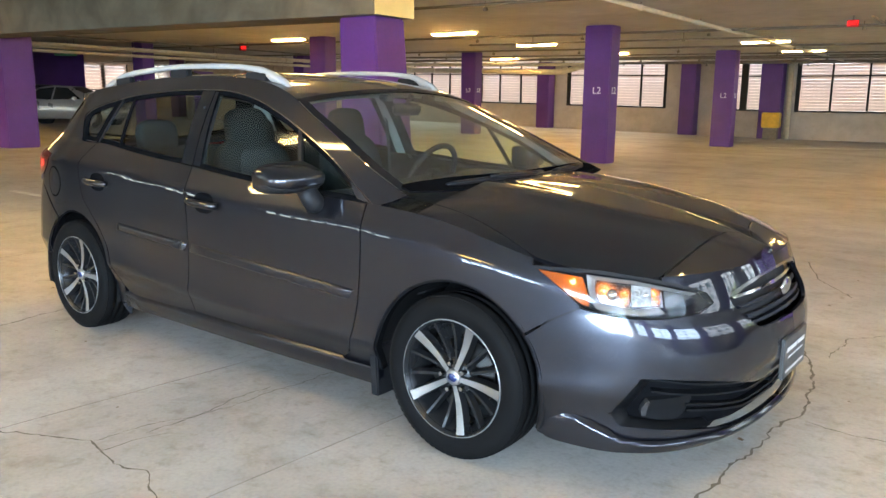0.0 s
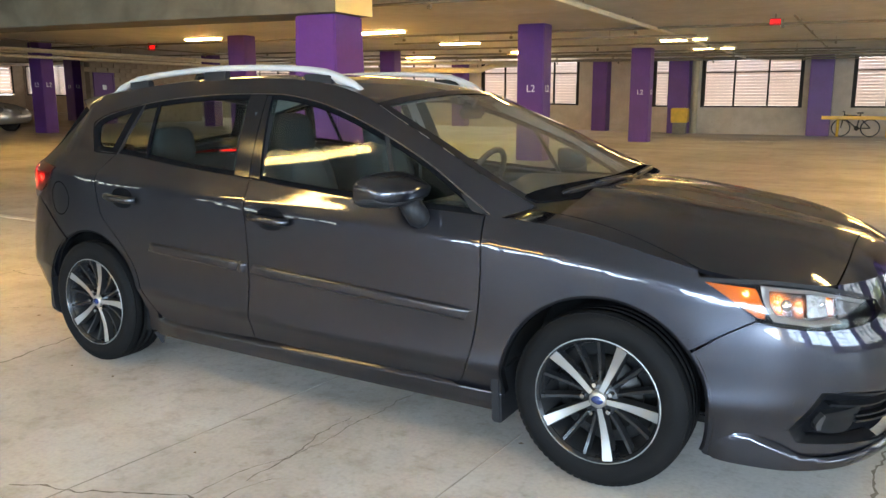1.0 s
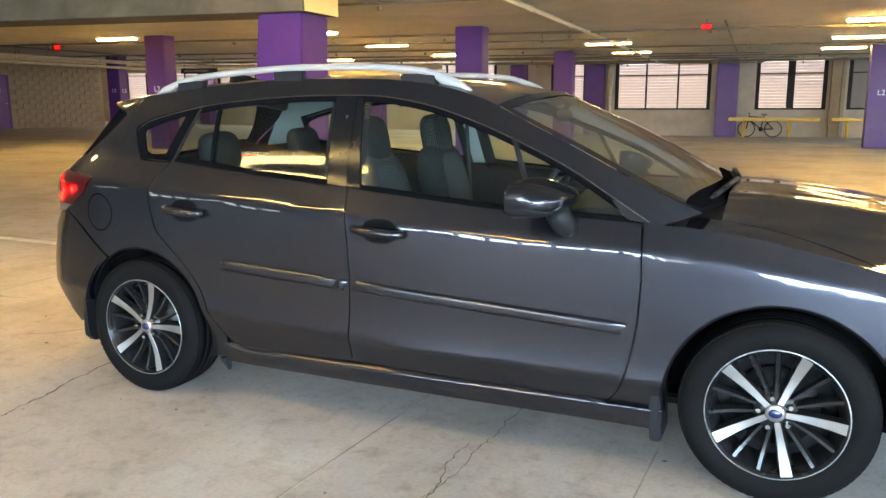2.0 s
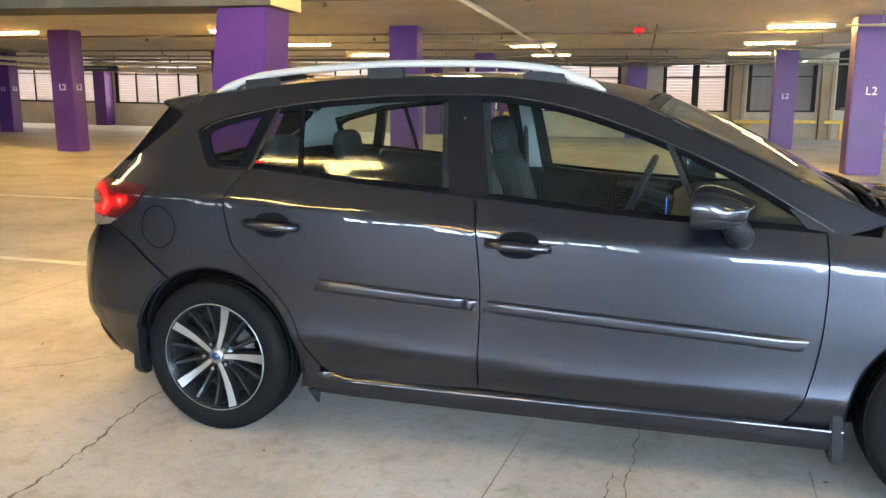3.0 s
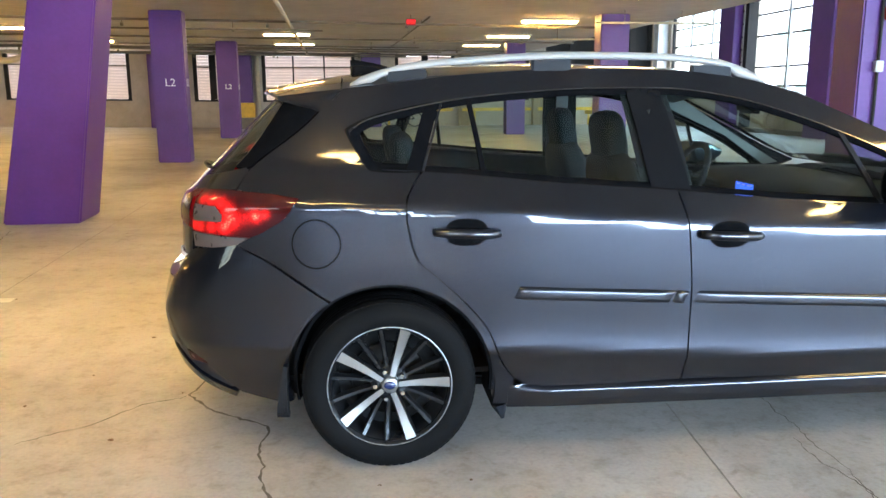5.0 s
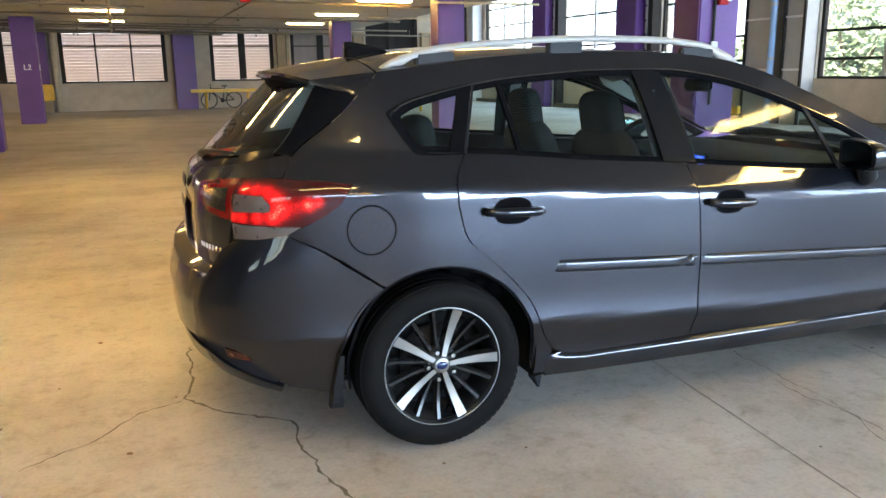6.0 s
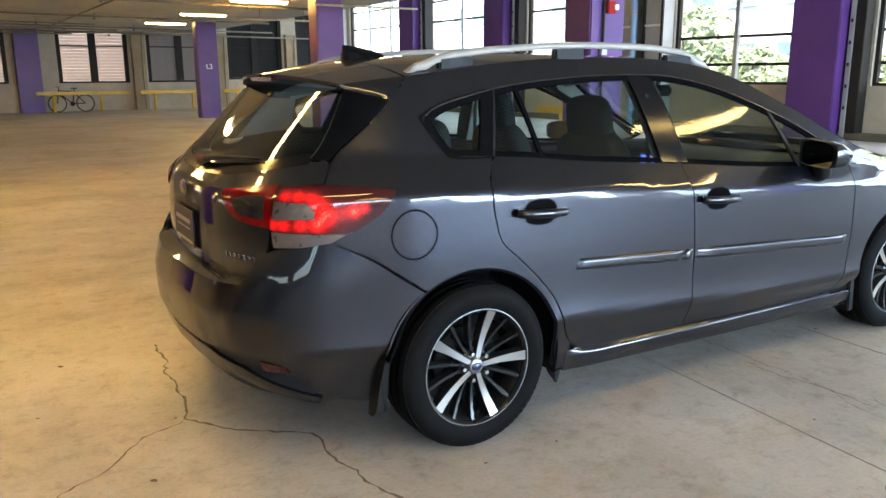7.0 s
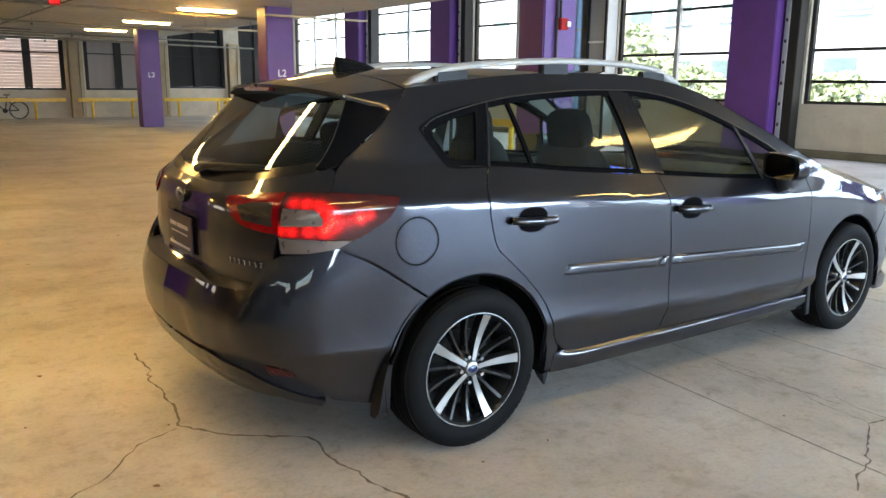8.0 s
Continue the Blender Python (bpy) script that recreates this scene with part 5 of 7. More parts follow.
def bonnet(s, q, out=0.0):
    s, q = np.broadcast_arrays(np.asarray(s, float), np.asarray(q, float))
    x = np.interp(s, plan_s, plan_x)
    e = skin(s, z_belt(np.clip(x, -0.6, 3.3)))
    cx = 2.3 + (e_front[0] - 2.3) * (s - 2.2) / (S_FRONT - 2.2)
    zc = z_bonnet(cx)
    p = 1 - np.clip(q, -0.2, 1.2)
    crease = 0.010 * np.exp(-((q - 0.55) / 0.09) ** 2) * np.clip((3.9 - s) / 0.6, 0, 1)
    return np.stack([cx + (e[..., 0] - cx) * p, e[..., 1] * p, zc - (zc - e[..., 2]) * np.sign(p) * np.abs(p) ** 2.3 + crease + out], -1)


CUT = bend((2.46, 0.13), (2.60, 0.115), (2.75, 0.085), (2.88, 0.045), (2.985, 0.006))
fender_top = sheet([(2.22, 0.0), (2.985, 0.0)] + list(reversed(CUT)) + [(2.34, 0.14), (2.22, 0.06)], bonnet, (0.04, 0.04), 0.0)
panel("front_wing", [fender, fender_top], C_PAINT, car, "front wing over the wheel")
NOSE = bend((3.46, 0.0), (3.62, 0.22), (3.83, 0.55), (3.98, 0.8), (4.05, 1.0))
bonnet_poly = [(a + 0.004, b + 0.006) for a, b in CUT] + [(3.455, 0.0)] + shift(NOSE, -0.006) + [(2.46, 1.0), (2.46, 0.137)]
panel("bonnet", [sheet(bonnet_poly, bonnet, (0.04, 0.04))], C_PAINT, car, "dark grey bonnet", "M")
panel("cowl", [sheet([(2.2, 0.02), (2.5, 0.1), (2.52, 1.0), (2.2, 1.0)], lambda s, q: bonnet(s, q, -0.018), (0.05, 0.08), 0)], C_TRIM, car, "black plastic cowl under the windscreen", "M")

# body side: front pillar, roof edge, rear quarter
DLO_TOP = bend((-0.118, 1.20), (-0.09, 1.228), (-0.02, 1.255), (0.15, 1.293), (0.32, 1.320), (0.52, 1.338), (0.74, 1.350), (1.0, 1.351), (1.15, 1.343), (1.35, 1.308), (1.55, 1.248), (1.75, 1.172), (1.95, 1.082), (2.12, 0.985), (2.235, 0.918))
DLO_REAR = bend((0.125, 1.068), (0.03, 1.073), (-0.035, 1.078), (-0.075, 1.105), (-0.112, 1.165), (-0.118, 1.20))
HATCH_CUT = bend((-0.142, 1.352), (-0.175, 1.315), (-0.26, 1.275), (-0.40, 1.205), (-0.53, 1.135), (-0.60, 1.075), (-0.612, 1.01))
side = sheet([(2.26, 0.905), (2.34, 0.93), (2.40, 0.955)] + roof_run(2.40, -0.142, 60) + HATCH_CUT + [(-0.50, 1.001), (-0.322, 0.988), (-0.335, 0.967), (-0.367, 0.921), (-0.481, 0.859), (-0.565, 0.826)]
             + bend((-0.56, 0.818), (-0.43, 0.765), (-0.32, 0.70), (-0.212, 0.632)) + arc(0, 0.372, 122, -6, 40) + [(0.375, 0.215), (0.45, 0.215), (0.45, 0.30)]
             + [(a - 2 * G, b) for a, b in reversed(GAP_R) if a < 0.46] + DLO_REAR[1:] + DLO_TOP[1:], on(), (0.035, 0.025), 0.02)
panel("body_side", [side], C_PAINT, car, "body side with pillars and rear quarter")
sill_out = curve((0.18, 0.004), (0.20, 0.012), (0.235, 0.016), (0.262, 0.016), (0.274, 0.008), (0.284, -0.012), (0.30, -0.03))
panel("sill", [sheet([(0.43, 0.285), (0.43, 0.198), (2.31, 0.192), (2.31, 0.27), (2.12, 0.27), (2.08, 0.288), (0.62, 0.288), (0.52, 0.29)], lambda s, z: skin(s, z, 0.0015 + sill_out(z) * np.clip((s - 0.44) / 0.14, 0, 1)), (0.04, 0.008), 0.03)], C_PAINT, car, "sill under the doors with a rounded ledge")

# windows of the side: frame, panes, pillars
top_in = bend((-0.085, 1.195), (-0.02, 1.232), (0.15, 1.268), (0.32, 1.294), (0.52, 1.312), (0.74, 1.324), (1.0, 1.325), (1.15, 1.317), (1.35, 1.282), (1.55, 1.222), (1.75, 1.146), (1.95, 1.056), (2.10, 0.968), (2.17, 0.932))
bot_in = belt_run(2.16, 0.12, 30, 0.016) + bend((0.10, 1.09), (0.0, 1.094), (-0.045, 1.105), (-0.075, 1.15), (-0.085, 1.195))


def even(path, n):
    """The same line as n evenly spaced points."""
    p = np.array(path, float)
    d = np.r_[0, np.cumsum(np.hypot(*np.diff(p, axis=0).T))]
    t = np.linspace(0, d[-1], n)
    return np.stack([np.interp(t, d, p[:, 0]), np.interp(t, d, p[:, 1])], 1)


def band(outer, inner, out_a, out_b, n=60):
    """A strip of skin between two lines, with a folded inner edge."""
    a, b = even(outer, n), even(inner, n)
    rows = [skin(a[:, 0], a[:, 1], out_a), skin(b[:, 0], b[:, 1], out_b), skin(b[:, 0], b[:, 1], out_b - 0.014)]
    v = [tuple(p) for r in rows for p in r]
    f = [[r * n + i, r * n + i + 1, (r + 1) * n + i + 1, (r + 1) * n + i] for r in (0, 1) for i in range(n - 1)]
    return v, f, [(0, 0, 0)] * len(v)


panel("window_frame", [band(DLO_TOP, top_in, -0.003, -0.006, 90), band(belt_run(2.235, 0.13, 30, -0.003) + DLO_REAR[1:], bot_in, -0.003, -0.006, 90)], C_MATT, car, "black window surround")


def strip(x0, z0, x1, z1, w, out=-0.003, thick=0.012):
    return sheet([(x0 - w / 2, z0), (x0 + w / 2, z0), (x1 + w / 2, z1), (x1 - w / 2, z1)], on(out), (0.03, 0.03), thick)


panel("centre_pillar", [sheet([(0.955, 1.0), (1.043, 0.992), (1.006, 1.35), (0.905, 1.35)], on(-0.001), (0.062, 0.062), 0.012), sheet([(1.040, 0.992), (1.105, 0.985), (1.033, 1.35), (1.000, 1.35)], on(-0.004), (0.03, 0.03), 0.012)], C_GLOSSB, car, "black centre pillar cover")
panel("pillar_backing", [sheet([(0.93, 0.975), (1.12, 0.975), (1.06, 1.365), (0.88, 1.365)], on(-0.018), (0.05, 0.05), 0)], C_SHELL, car, "dark pillar behind the covers")
panel("door_frame", [sheet([(0.076, 1.072), (0.128, 1.068), (0.205, 1.302), (0.150, 1.292)], on(-0.001), (0.03, 0.03), 0.012)], C_MATT, car, "black rear edge of the door frame")
panel("window_seal", [sheet([(0.130, 1.068), (0.139, 1.066), (0.217, 1.304), (0.208, 1.302)], on(0.0), (0.03, 0.03), 0.01)], C_TRIM, car, "dark edge of the door frame")
panel("window_divider", [strip(0.352, 1.048, 0.312, 1.316, 0.018)], C_MATT, car, "black window divider bar")
panel("quarter_divider", [strip(1.835, 0.928, 1.715, 1.185, 0.02)], C_TRIM, car, "black bar before the small front pane")
panel("quarter_window", [sheet([(0.10, 1.070), (0.0, 1.073), (-0.05, 1.092), (-0.097, 1.185), (-0.085, 1.212), (-0.02, 1.240), (0.152, 1.276)], on(-0.012), (0.04, 0.04), 0)], C_PRIV, car, "small tinted rear quarter pane")
QW = [(0.135, 1.062), (-0.03, 1.066), (-0.07, 1.090), (-0.134, 1.200), (-0.118, 1.224), (-0.02, 1.264), (0.18, 1.305)]
panel("quarter_surround", [band(bend(*QW), bend((0.10, 1.078), (-0.005, 1.083), (-0.038, 1.103), (-0.082, 1.186), (-0.070, 1.204), (-0.01, 1.230), (0.15, 1.268)), 0.001, -0.003, 40)], C_MATT, car, "black painted edge of the quarter pane")
PANE_LOW = curve((0.1, 1.07), (0.56, 1.03), (0.97, 1.0), (1.45, 0.96), (1.8, 0.935), (2.2, 0.92))
PANE_TOP = curve((0.1, 1.27), (0.21, 1.29), (0.52, 1.325), (0.97, 1.338), (1.15, 1.33), (1.35, 1.296), (1.55, 1.236), (1.75, 1.16), (1.95, 1.068), (2.2, 0.96))


def flat_pane(s, z, share=0.75, tilt=0.0):
    """A point on a side pane, which bends less from sill to roof than the body does."""
    z0, z1 = PANE_LOW(s), PANE_TOP(s)
    k, flat = (z - z0) / (z1 - z0), share * np.minimum(1.0, (z1 - z0) / 0.2)
    a, b, p = skin(s, z0, -0.012 - tilt), skin(s, z1, -0.012 + tilt), skin(s, z, -0.014 + tilt * (2 * k - 1))
    k, flat = np.expand_dims(k, -1), np.expand_dims(flat, -1)
    return p * (1 - flat) + (a * (1 - k) + b * k) * flat


panel("rear_side_window", [sheet([(0.14, 1.07), (0.21, 1.29), (0.52, 1.325), (0.93, 1.338), (0.97, 1.0), (0.56, 1.03)], lambda s, z: flat_pane(s, z, 0.6, 0.003), (0.05, 0.05), 0)], C_PRIV, car, "rear door window pane")
panel("front_side_window", [sheet([(1.09, 0.985), (1.02, 1.338), (1.15, 1.33), (1.35, 1.296), (1.55, 1.236), (1.75, 1.16), (1.95, 1.068), (2.13, 0.965), (2.18, 0.925), (1.8, 0.935), (1.45, 0.96)], flat_pane, (0.05, 0.05), 0)], C_PRIV, car, "front door window pane")
panel("mirror_sail", [sheet([(2.155, 0.925), (2.245, 0.912), (2.14, 0.983), (2.10, 0.985)], on(-0.002), (0.03, 0.03), 0.012)], C_TRIM, car, "black corner piece before the front window")

# windscreen
ws_cx, ws_cz = curve((0, 2.47), (0.5, 2.09), (1, 1.685)), curve((0, 0.955), (0.5, 1.185), (1, 1.365))


def windscreen(a, b, out=0.0):
    a, b = np.broadcast_arrays(np.asarray(a, float), np.asarray(b, float))
    s = 2.37 + (1.625 - 2.37) * a
    e = skin(s, z_roof(s))
    k = 1 - (1 - b) ** 2
    return np.stack([e[..., 0] + (ws_cx(a) - e[..., 0]) * k + out * 0.5, e[..., 1] * (1 - b), e[..., 2] + (ws_cz(a) - e[..., 2]) * k + out * 0.87], -1)


wind = lambda b, a: windscreen(a, b)
panel("windscreen", [sheet([(0.035, 0.0), (1, 0.0), (1, 1), (0.03, 1)], wind, (0.06, 0.05), 0)], C_GLASS, car, "clear windscreen with a faint green tint", "M")
panel("windscreen_edge", [sheet([(0.0, 0.0), (0.06, 0.0), (0.055, 0.95), (1, 0.955), (1, 1.0), (0, 1.0)], lambda b, a: windscreen(a, b, 0.003), (0.05, 0.04), 0)], C_GLOSSB, car, "black printed edge of the windscreen", "M")
panel("cowl_panel", [sheet(bend((0.035, 0.0), (0.05, 0.050), (0.30, 0.085), (0.65, 0.090), (1, 0.085)) + [(1, -0.02), (0.035, -0.02)], lambda b, a: windscreen(a, b, 0.007), (0.05, 0.02), 0.008)], C_MATT, car, "black plastic panel along the foot of the windscreen", "M")

# roof
z_top = curve((-0.6, 1.335), (-0.46, 1.352), (-0.3, 1.385), (-0.1, 1.418), (0.2, 1.440), (0.6, 1.452), (1.0, 1.449), (1.3, 1.430), (1.5, 1.404), (1.69, 1.362))


def roof(s, q, out=0.0):
    s, q = np.broadcast_arrays(np.asarray(s, float), np.asarray(q, float))
    e = skin(s, z_roof(s))
    cx = s + 0.065 * np.clip((s - 0.8) / 0.82, 0, 1.1)
    p = 1 - np.clip(q, -0.2, 1.2)
    zc = z_top(cx)
    return np.stack([cx + (e[..., 0] - cx) * p, e[..., 1] * p, zc - (zc - e[..., 2]) * np.sign(p) * np.abs(p) ** 2.2 + out], -1)


panel("roof", [sheet([(-0.142, 0), (1.622, 0), (1.622, 1), (-0.142, 1)], roof, (0.06, 0.06), 0.012)], C_PAINT, car, "dark grey roof panel", "M")

# tailgate: lower panel, glass, black corner pieces, spoiler
LAMP_IN = bend((-0.80, 1.006), (-0.90, 0.998), (-1.0, 0.985), (-1.085, 0.972), (-1.06, 0.935), (-1.0, 0.897), (-0.93, 0.880), (-0.80, 0.868), n=3)
GLASS_LOW = bend((S_REAR, 1.012), (-1.35, 1.014), (-1.196, 1.020), (-1.0, 1.042), (-0.894, 1.056), (-0.70, 1.082))
gate = sheet([(S_REAR, 0.60), (-1.1, 0.602), (-0.93, 0.615), (-0.838, 0.66), (-0.815, 0.79), (-0.797, 0.868)] + list(reversed(LAMP_IN)) + [(-0.62, 1.012), (-0.606, 1.07), (-0.63, 1.082)]
             + list(reversed(shift(GLASS_LOW, 0, -0.012))), on(), (0.04, 0.025))
panel("tailgate", [gate], C_PAINT, car, "dark grey tailgate", "M")
panel("rear_window", [sheet(GLASS_LOW + bend((-0.683, 1.10), (-0.667, 1.171), (-0.665, 1.23), (-0.67, 1.31)) + [(S_REAR, 1.325)], on(-0.004), (0.05, 0.03), 0)], C_REARG, car, "dark tinted rear window", "M")
panel("rear_window_edge", [sheet(shift(GLASS_LOW, 0, -0.012) + list(reversed(shift(GLASS_LOW, 0, 0.02))), on(-0.002), (0.06, 0.02), 0)], C_GLOSSB, car, "black printed edge of the rear window", "M")
panel("gate_corner", [sheet([(-0.70, 1.082), (-0.64, 1.08)] + [(a - 0.012, b + 0.002) for a, b in reversed(HATCH_CUT) if b > 1.08 and b < 1.30] + [(-0.30, 1.305), (-0.67, 1.315)] + bend((-0.672, 1.31), (-0.665, 1.23), (-0.67, 1.171), (-0.69, 1.10)), on(-0.001), (0.04, 0.025), 0.01)], C_MATT, car, "black corner beside the rear window")


def spoiler_at(u, b, under=False):
    """u from the roof's rear edge to the tip, b from the corner to the middle."""
    u, b = np.broadcast_arrays(np.asarray(u, float), np.asarray(b, float))
    x_tip = -0.375 - 0.095 * (1 - (1 - b) ** 2)
    x = -0.148 + (x_tip + 0.148) * u
    y = -(0.592 - 0.03 * u) * (1 - b)
    k = np.abs(1 - b) ** 2.2
    z0 = z_top(-0.148) - (z_top(-0.148) - 1.352) * k
    z1 = 1.356 - 0.034 * k
    z = z0 + (z1 - z0) * u + 0.012 * u * (1 - u) + 0.006 * u**3
    if under:
        z = z - 0.012 - 0.075 * np.abs(1 - u) ** 0.8 * np.clip(u * 6 + 0.2, 0, 1)
    return np.stack([x, y, z], -1)


panel("spoiler", [sheet([(0, 0), (1, 0), (1, 1), (0, 1)], lambda u, b: spoiler_at(1 - u, b), (0.1, 0.06), 0.012)], C_PAINT, car, "roof spoiler over the rear window", "M")
panel("spoiler_underside", [sheet([(0, 0), (1, 0), (1, 1), (0, 1)], lambda u, b: spoiler_at(u, b, True), (0.1, 0.06), 0)], C_TRIM, car, "black underside of the spoiler", "M")
cheek_low = np.array([skin(-0.145, 1.350), skin(-0.18, 1.312), skin(-0.262, 1.270), spoiler_at(1.0, 0.0) - np.array((0, 0, 0.014))])


def cheek(u, h):
    """The painted side of the spoiler, from its upper edge down to the tailgate's corner."""
    u, h = np.broadcast_arrays(np.asarray(u, float), np.asarray(h, float))
    low = np.stack([np.interp(u, (0, 0.22, 0.5, 1), cheek_low[:, k]) for k in range(3)], -1)
    top = spoiler_at(u, 0 * u)
    p = low + (top - low) * h[..., None]
    p[..., 1] -= 0.010 * np.sin(np.pi * np.clip(h, 0, 1)) * np.clip(u * (1 - u) * 4, 0, 1)
    return p


panel("spoiler_end", [sheet([(0, 0), (1, 0), (1, 1), (0, 1)], lambda u, h: cheek(1 - u, h), (0.06, 0.2), 0)], C_PAINT, car, "painted side of the spoiler")
part("high_brake_lamp", box(-0.474, -0.13, 1.334, -0.445, 0.13, 1.350, 0.004), material("dark red lens", (0.10, 0.015, 0.015), 0.2), car, "dark red high brake lamp")

# rear bumper
RB_TOP = [(-0.575, 0.822), (-0.68, 0.806), (-0.785, 0.797)] + bend((-0.80, 0.79), (-0.835, 0.76), (-0.850, 0.715), (-0.866, 0.690), (-0.90, 0.674), (-1.1, 0.664), (S_REAR, 0.662))
rb = sheet(RB_TOP + [(S_REAR, 0.425), (-1.1, 0.43), (-0.90, 0.437), (-0.75, 0.425), (-0.69, 0.395), (-0.62, 0.325), (-0.58, 0.275), (-0.45, 0.245), (-0.385, 0.245)] + arc(0, 0.372, 189, 124, 20) + bend((-0.216, 0.627), (-0.32, 0.695), (-0.43, 0.76), (-0.56, 0.813)),
           on(0.002, True), (0.035, 0.025), 0.02)
panel("rear_bumper", [rb], C_PAINT, car, "dark grey rear bumper", "M")
panel("bumper_shelf", [sheet([(-0.87, 0), (S_REAR, 0), (S_REAR, 1), (-0.87, 1)], lambda s, k: skin(s, 0.664 + 0 * s, 0.0, True) * (1 - k)[..., None] + (skin(s, 0.688 + 0 * s, -0.01, False)) * k[..., None], (0.05, 0.34), 0)], C_PAINT, car, "step on top of the bumper", "M")
panel("rear_valance", [sheet([(S_REAR, 0.428), (-1.1, 0.433), (-0.90, 0.44), (-0.75, 0.428), (-0.69, 0.40), (-0.60, 0.29), (-0.70, 0.27), (-0.9, 0.275), (S_REAR, 0.285)], on(-0.018, True), (0.04, 0.02), 0.02)], C_PLAST, car, "dark lower apron of the bumper", "M")
panel("rear_lip", [sheet([(S_REAR, 0.400), (-1.1, 0.405), (-0.88, 0.375), (-0.742, 0.316), (-0.613, 0.267), (-0.64, 0.245), (-0.76, 0.275), (-0.9, 0.322), (-1.1, 0.345), (S_REAR, 0.345)], on(-0.006, True), (0.04, 0.02), 0.02)], C_PAINT, car, "painted lower lip of the rear bumper", "M")
panel("rear_reflector", [sheet([(-0.80, 0.412), (-0.715, 0.398), (-0.69, 0.372), (-0.79, 0.376)], on(-0.010, True), (0.03, 0.02), 0.008)], C_REDDIM, car, "red reflector in the bumper")

# front bumper with its openings
LAMP_LOW = bend((3.168, 0.648), (3.26, 0.632), (3.374, 0.624), (3.50, 0.628), (3.60, 0.637), (3.668, 0.660))
GR = [(3.752, 0.664), (3.775, 0.682), (3.864, 0.699), (4.0, 0.712), (S_FRONT, 0.717)]
GR_LOW = [(S_FRONT, 0.548), (4.0, 0.548), (3.905, 0.548), (3.862, 0.558), (3.80, 0.60), (3.76, 0.642)]
PK_TOP = [(3.284, 0.310), (3.347, 0.434), (3.45, 0.432), (3.555, 0.420), (3.72, 0.392), (3.88, 0.352), (4.0, 0.346), (S_FRONT, 0.342)]
PK_LOW = [(3.284, 0.306), (3.311, 0.265), (3.42, 0.256), (3.525, 0.246), (3.70, 0.222), (3.85, 0.212), (4.0, 0.214), (S_FRONT, 0.218)]
POCKET = list(reversed(PK_TOP)) + PK_LOW
seam_z = float(np.interp(3.272, [p[0] for p in LAMP_LOW], [p[1] for p in LAMP_LOW]))
lamp_a, lamp_b = [p for p in LAMP_LOW if p[0] < 3.272], [p for p in LAMP_LOW if p[0] > 3.272]
fb_side = sheet(lamp_a + [(3.272, seam_z), (3.272, 0.182), (3.25, 0.182), (3.03, 0.192)] + arc(2.67, 0.368, -18, 36, 18) + bend((2.98, 0.538), (3.06, 0.594), (3.165, 0.645)), on(0.002), (0.03, 0.022), 0.015)
fb_mid = sheet([(3.272, seam_z)] + lamp_b + [(3.752, 0.664)] + list(reversed(GR_LOW)) + list(reversed(PK_TOP)) + [(3.272, 0.308)], on(0.002), (0.03, 0.022), 0.015)
fb_low = sheet([(3.272, 0.306)] + PK_LOW + [(S_FRONT, 0.185), (3.5, 0.182), (3.272, 0.182)], on(0.002), (0.03, 0.022), 0.015)
fb_top = sheet([(3.455, 0.742), (3.50, 0.734), (3.612, 0.704), (3.64, 0.695), (3.668, 0.660)] + GR + [(s, float(z_belt(min(float(np.interp(s, plan_s, plan_x)), 3.3)))) for s in np.linspace(S_FRONT, 3.46, 14)], on(0.002), (0.03, 0.022), 0.03)
nose = sheet(shift(NOSE, 0.006) + [(S_FRONT, 1.0), (S_FRONT, 0.0)] + [(s, 0.0) for s in np.linspace(4.1, 3.47, 12)], bonnet, (0.03, 0.05), 0.01)
panel("front_bumper", [fb_side, fb_mid, fb_low, fb_top, nose], C_PAINT, car, "dark grey front bumper and nose", "M")
lip_top = curve((3.02, 0.207), (3.08, 0.262), (3.155, 0.290), (3.26, 0.262), (3.333, 0.234), (3.524, 0.222), (3.83, 0.214), (S_FRONT, 0.222))
panel("bumper_lip", [sheet(bend((3.02, 0.207), (3.08, 0.262), (3.155, 0.290), (3.26, 0.262), (3.333, 0.226), (3.524, 0.218), (3.83, 0.212), (S_FRONT, 0.222)) + [(S_FRONT, 0.180), (3.3, 0.178), (3.06, 0.186)], lambda s, z: skin(s, z, 0.003 + 0.022 * np.clip((s - 3.04) / 0.22, 0, 1) * np.clip((lip_top(s) + 0.004 - z) / 0.022, 0, 1)), (0.03, 0.011), 0)], C_PAINT, car, "lower lip of the front bumper", "M")
panel("lower_grille", [sheet(POCKET, on(-0.05), (0.06, 0.03), 0)], C_MATT, car, "dark plastic lower air intake", "M")
panel("intake_rim", [band([(3.66, 0.238), (3.42, 0.256), (3.311, 0.265), (3.284, 0.307), (3.347, 0.434), (3.45, 0.432), (3.72, 0.402)], [(3.66, 0.250), (3.43, 0.270), (3.352, 0.282), (3.340, 0.310), (3.385, 0.416), (3.46, 0.418), (3.72, 0.390)], 0.0, -0.03, 60)], C_INTAKE, car, "dark rim of the intake")
for way in ([(3.40, 0.426), (3.72, 0.376), (3.90, 0.345), (S_FRONT, 0.338)], [(3.406, 0.386), (3.72, 0.336), (3.91, 0.305), (S_FRONT, 0.300)], [(3.562, 0.322), (3.74, 0.292), (3.88, 0.270), (S_FRONT, 0.268)], [(3.570, 0.300), (3.74, 0.272), (3.88, 0.252), (S_FRONT, 0.250)]):
    panel("intake_slat", [sheet(way + [(a, b - 0.007) for a, b in reversed(way)], on(-0.024), (0.05, 0.02), 0.03)], C_INTAKE, car, "", "M")
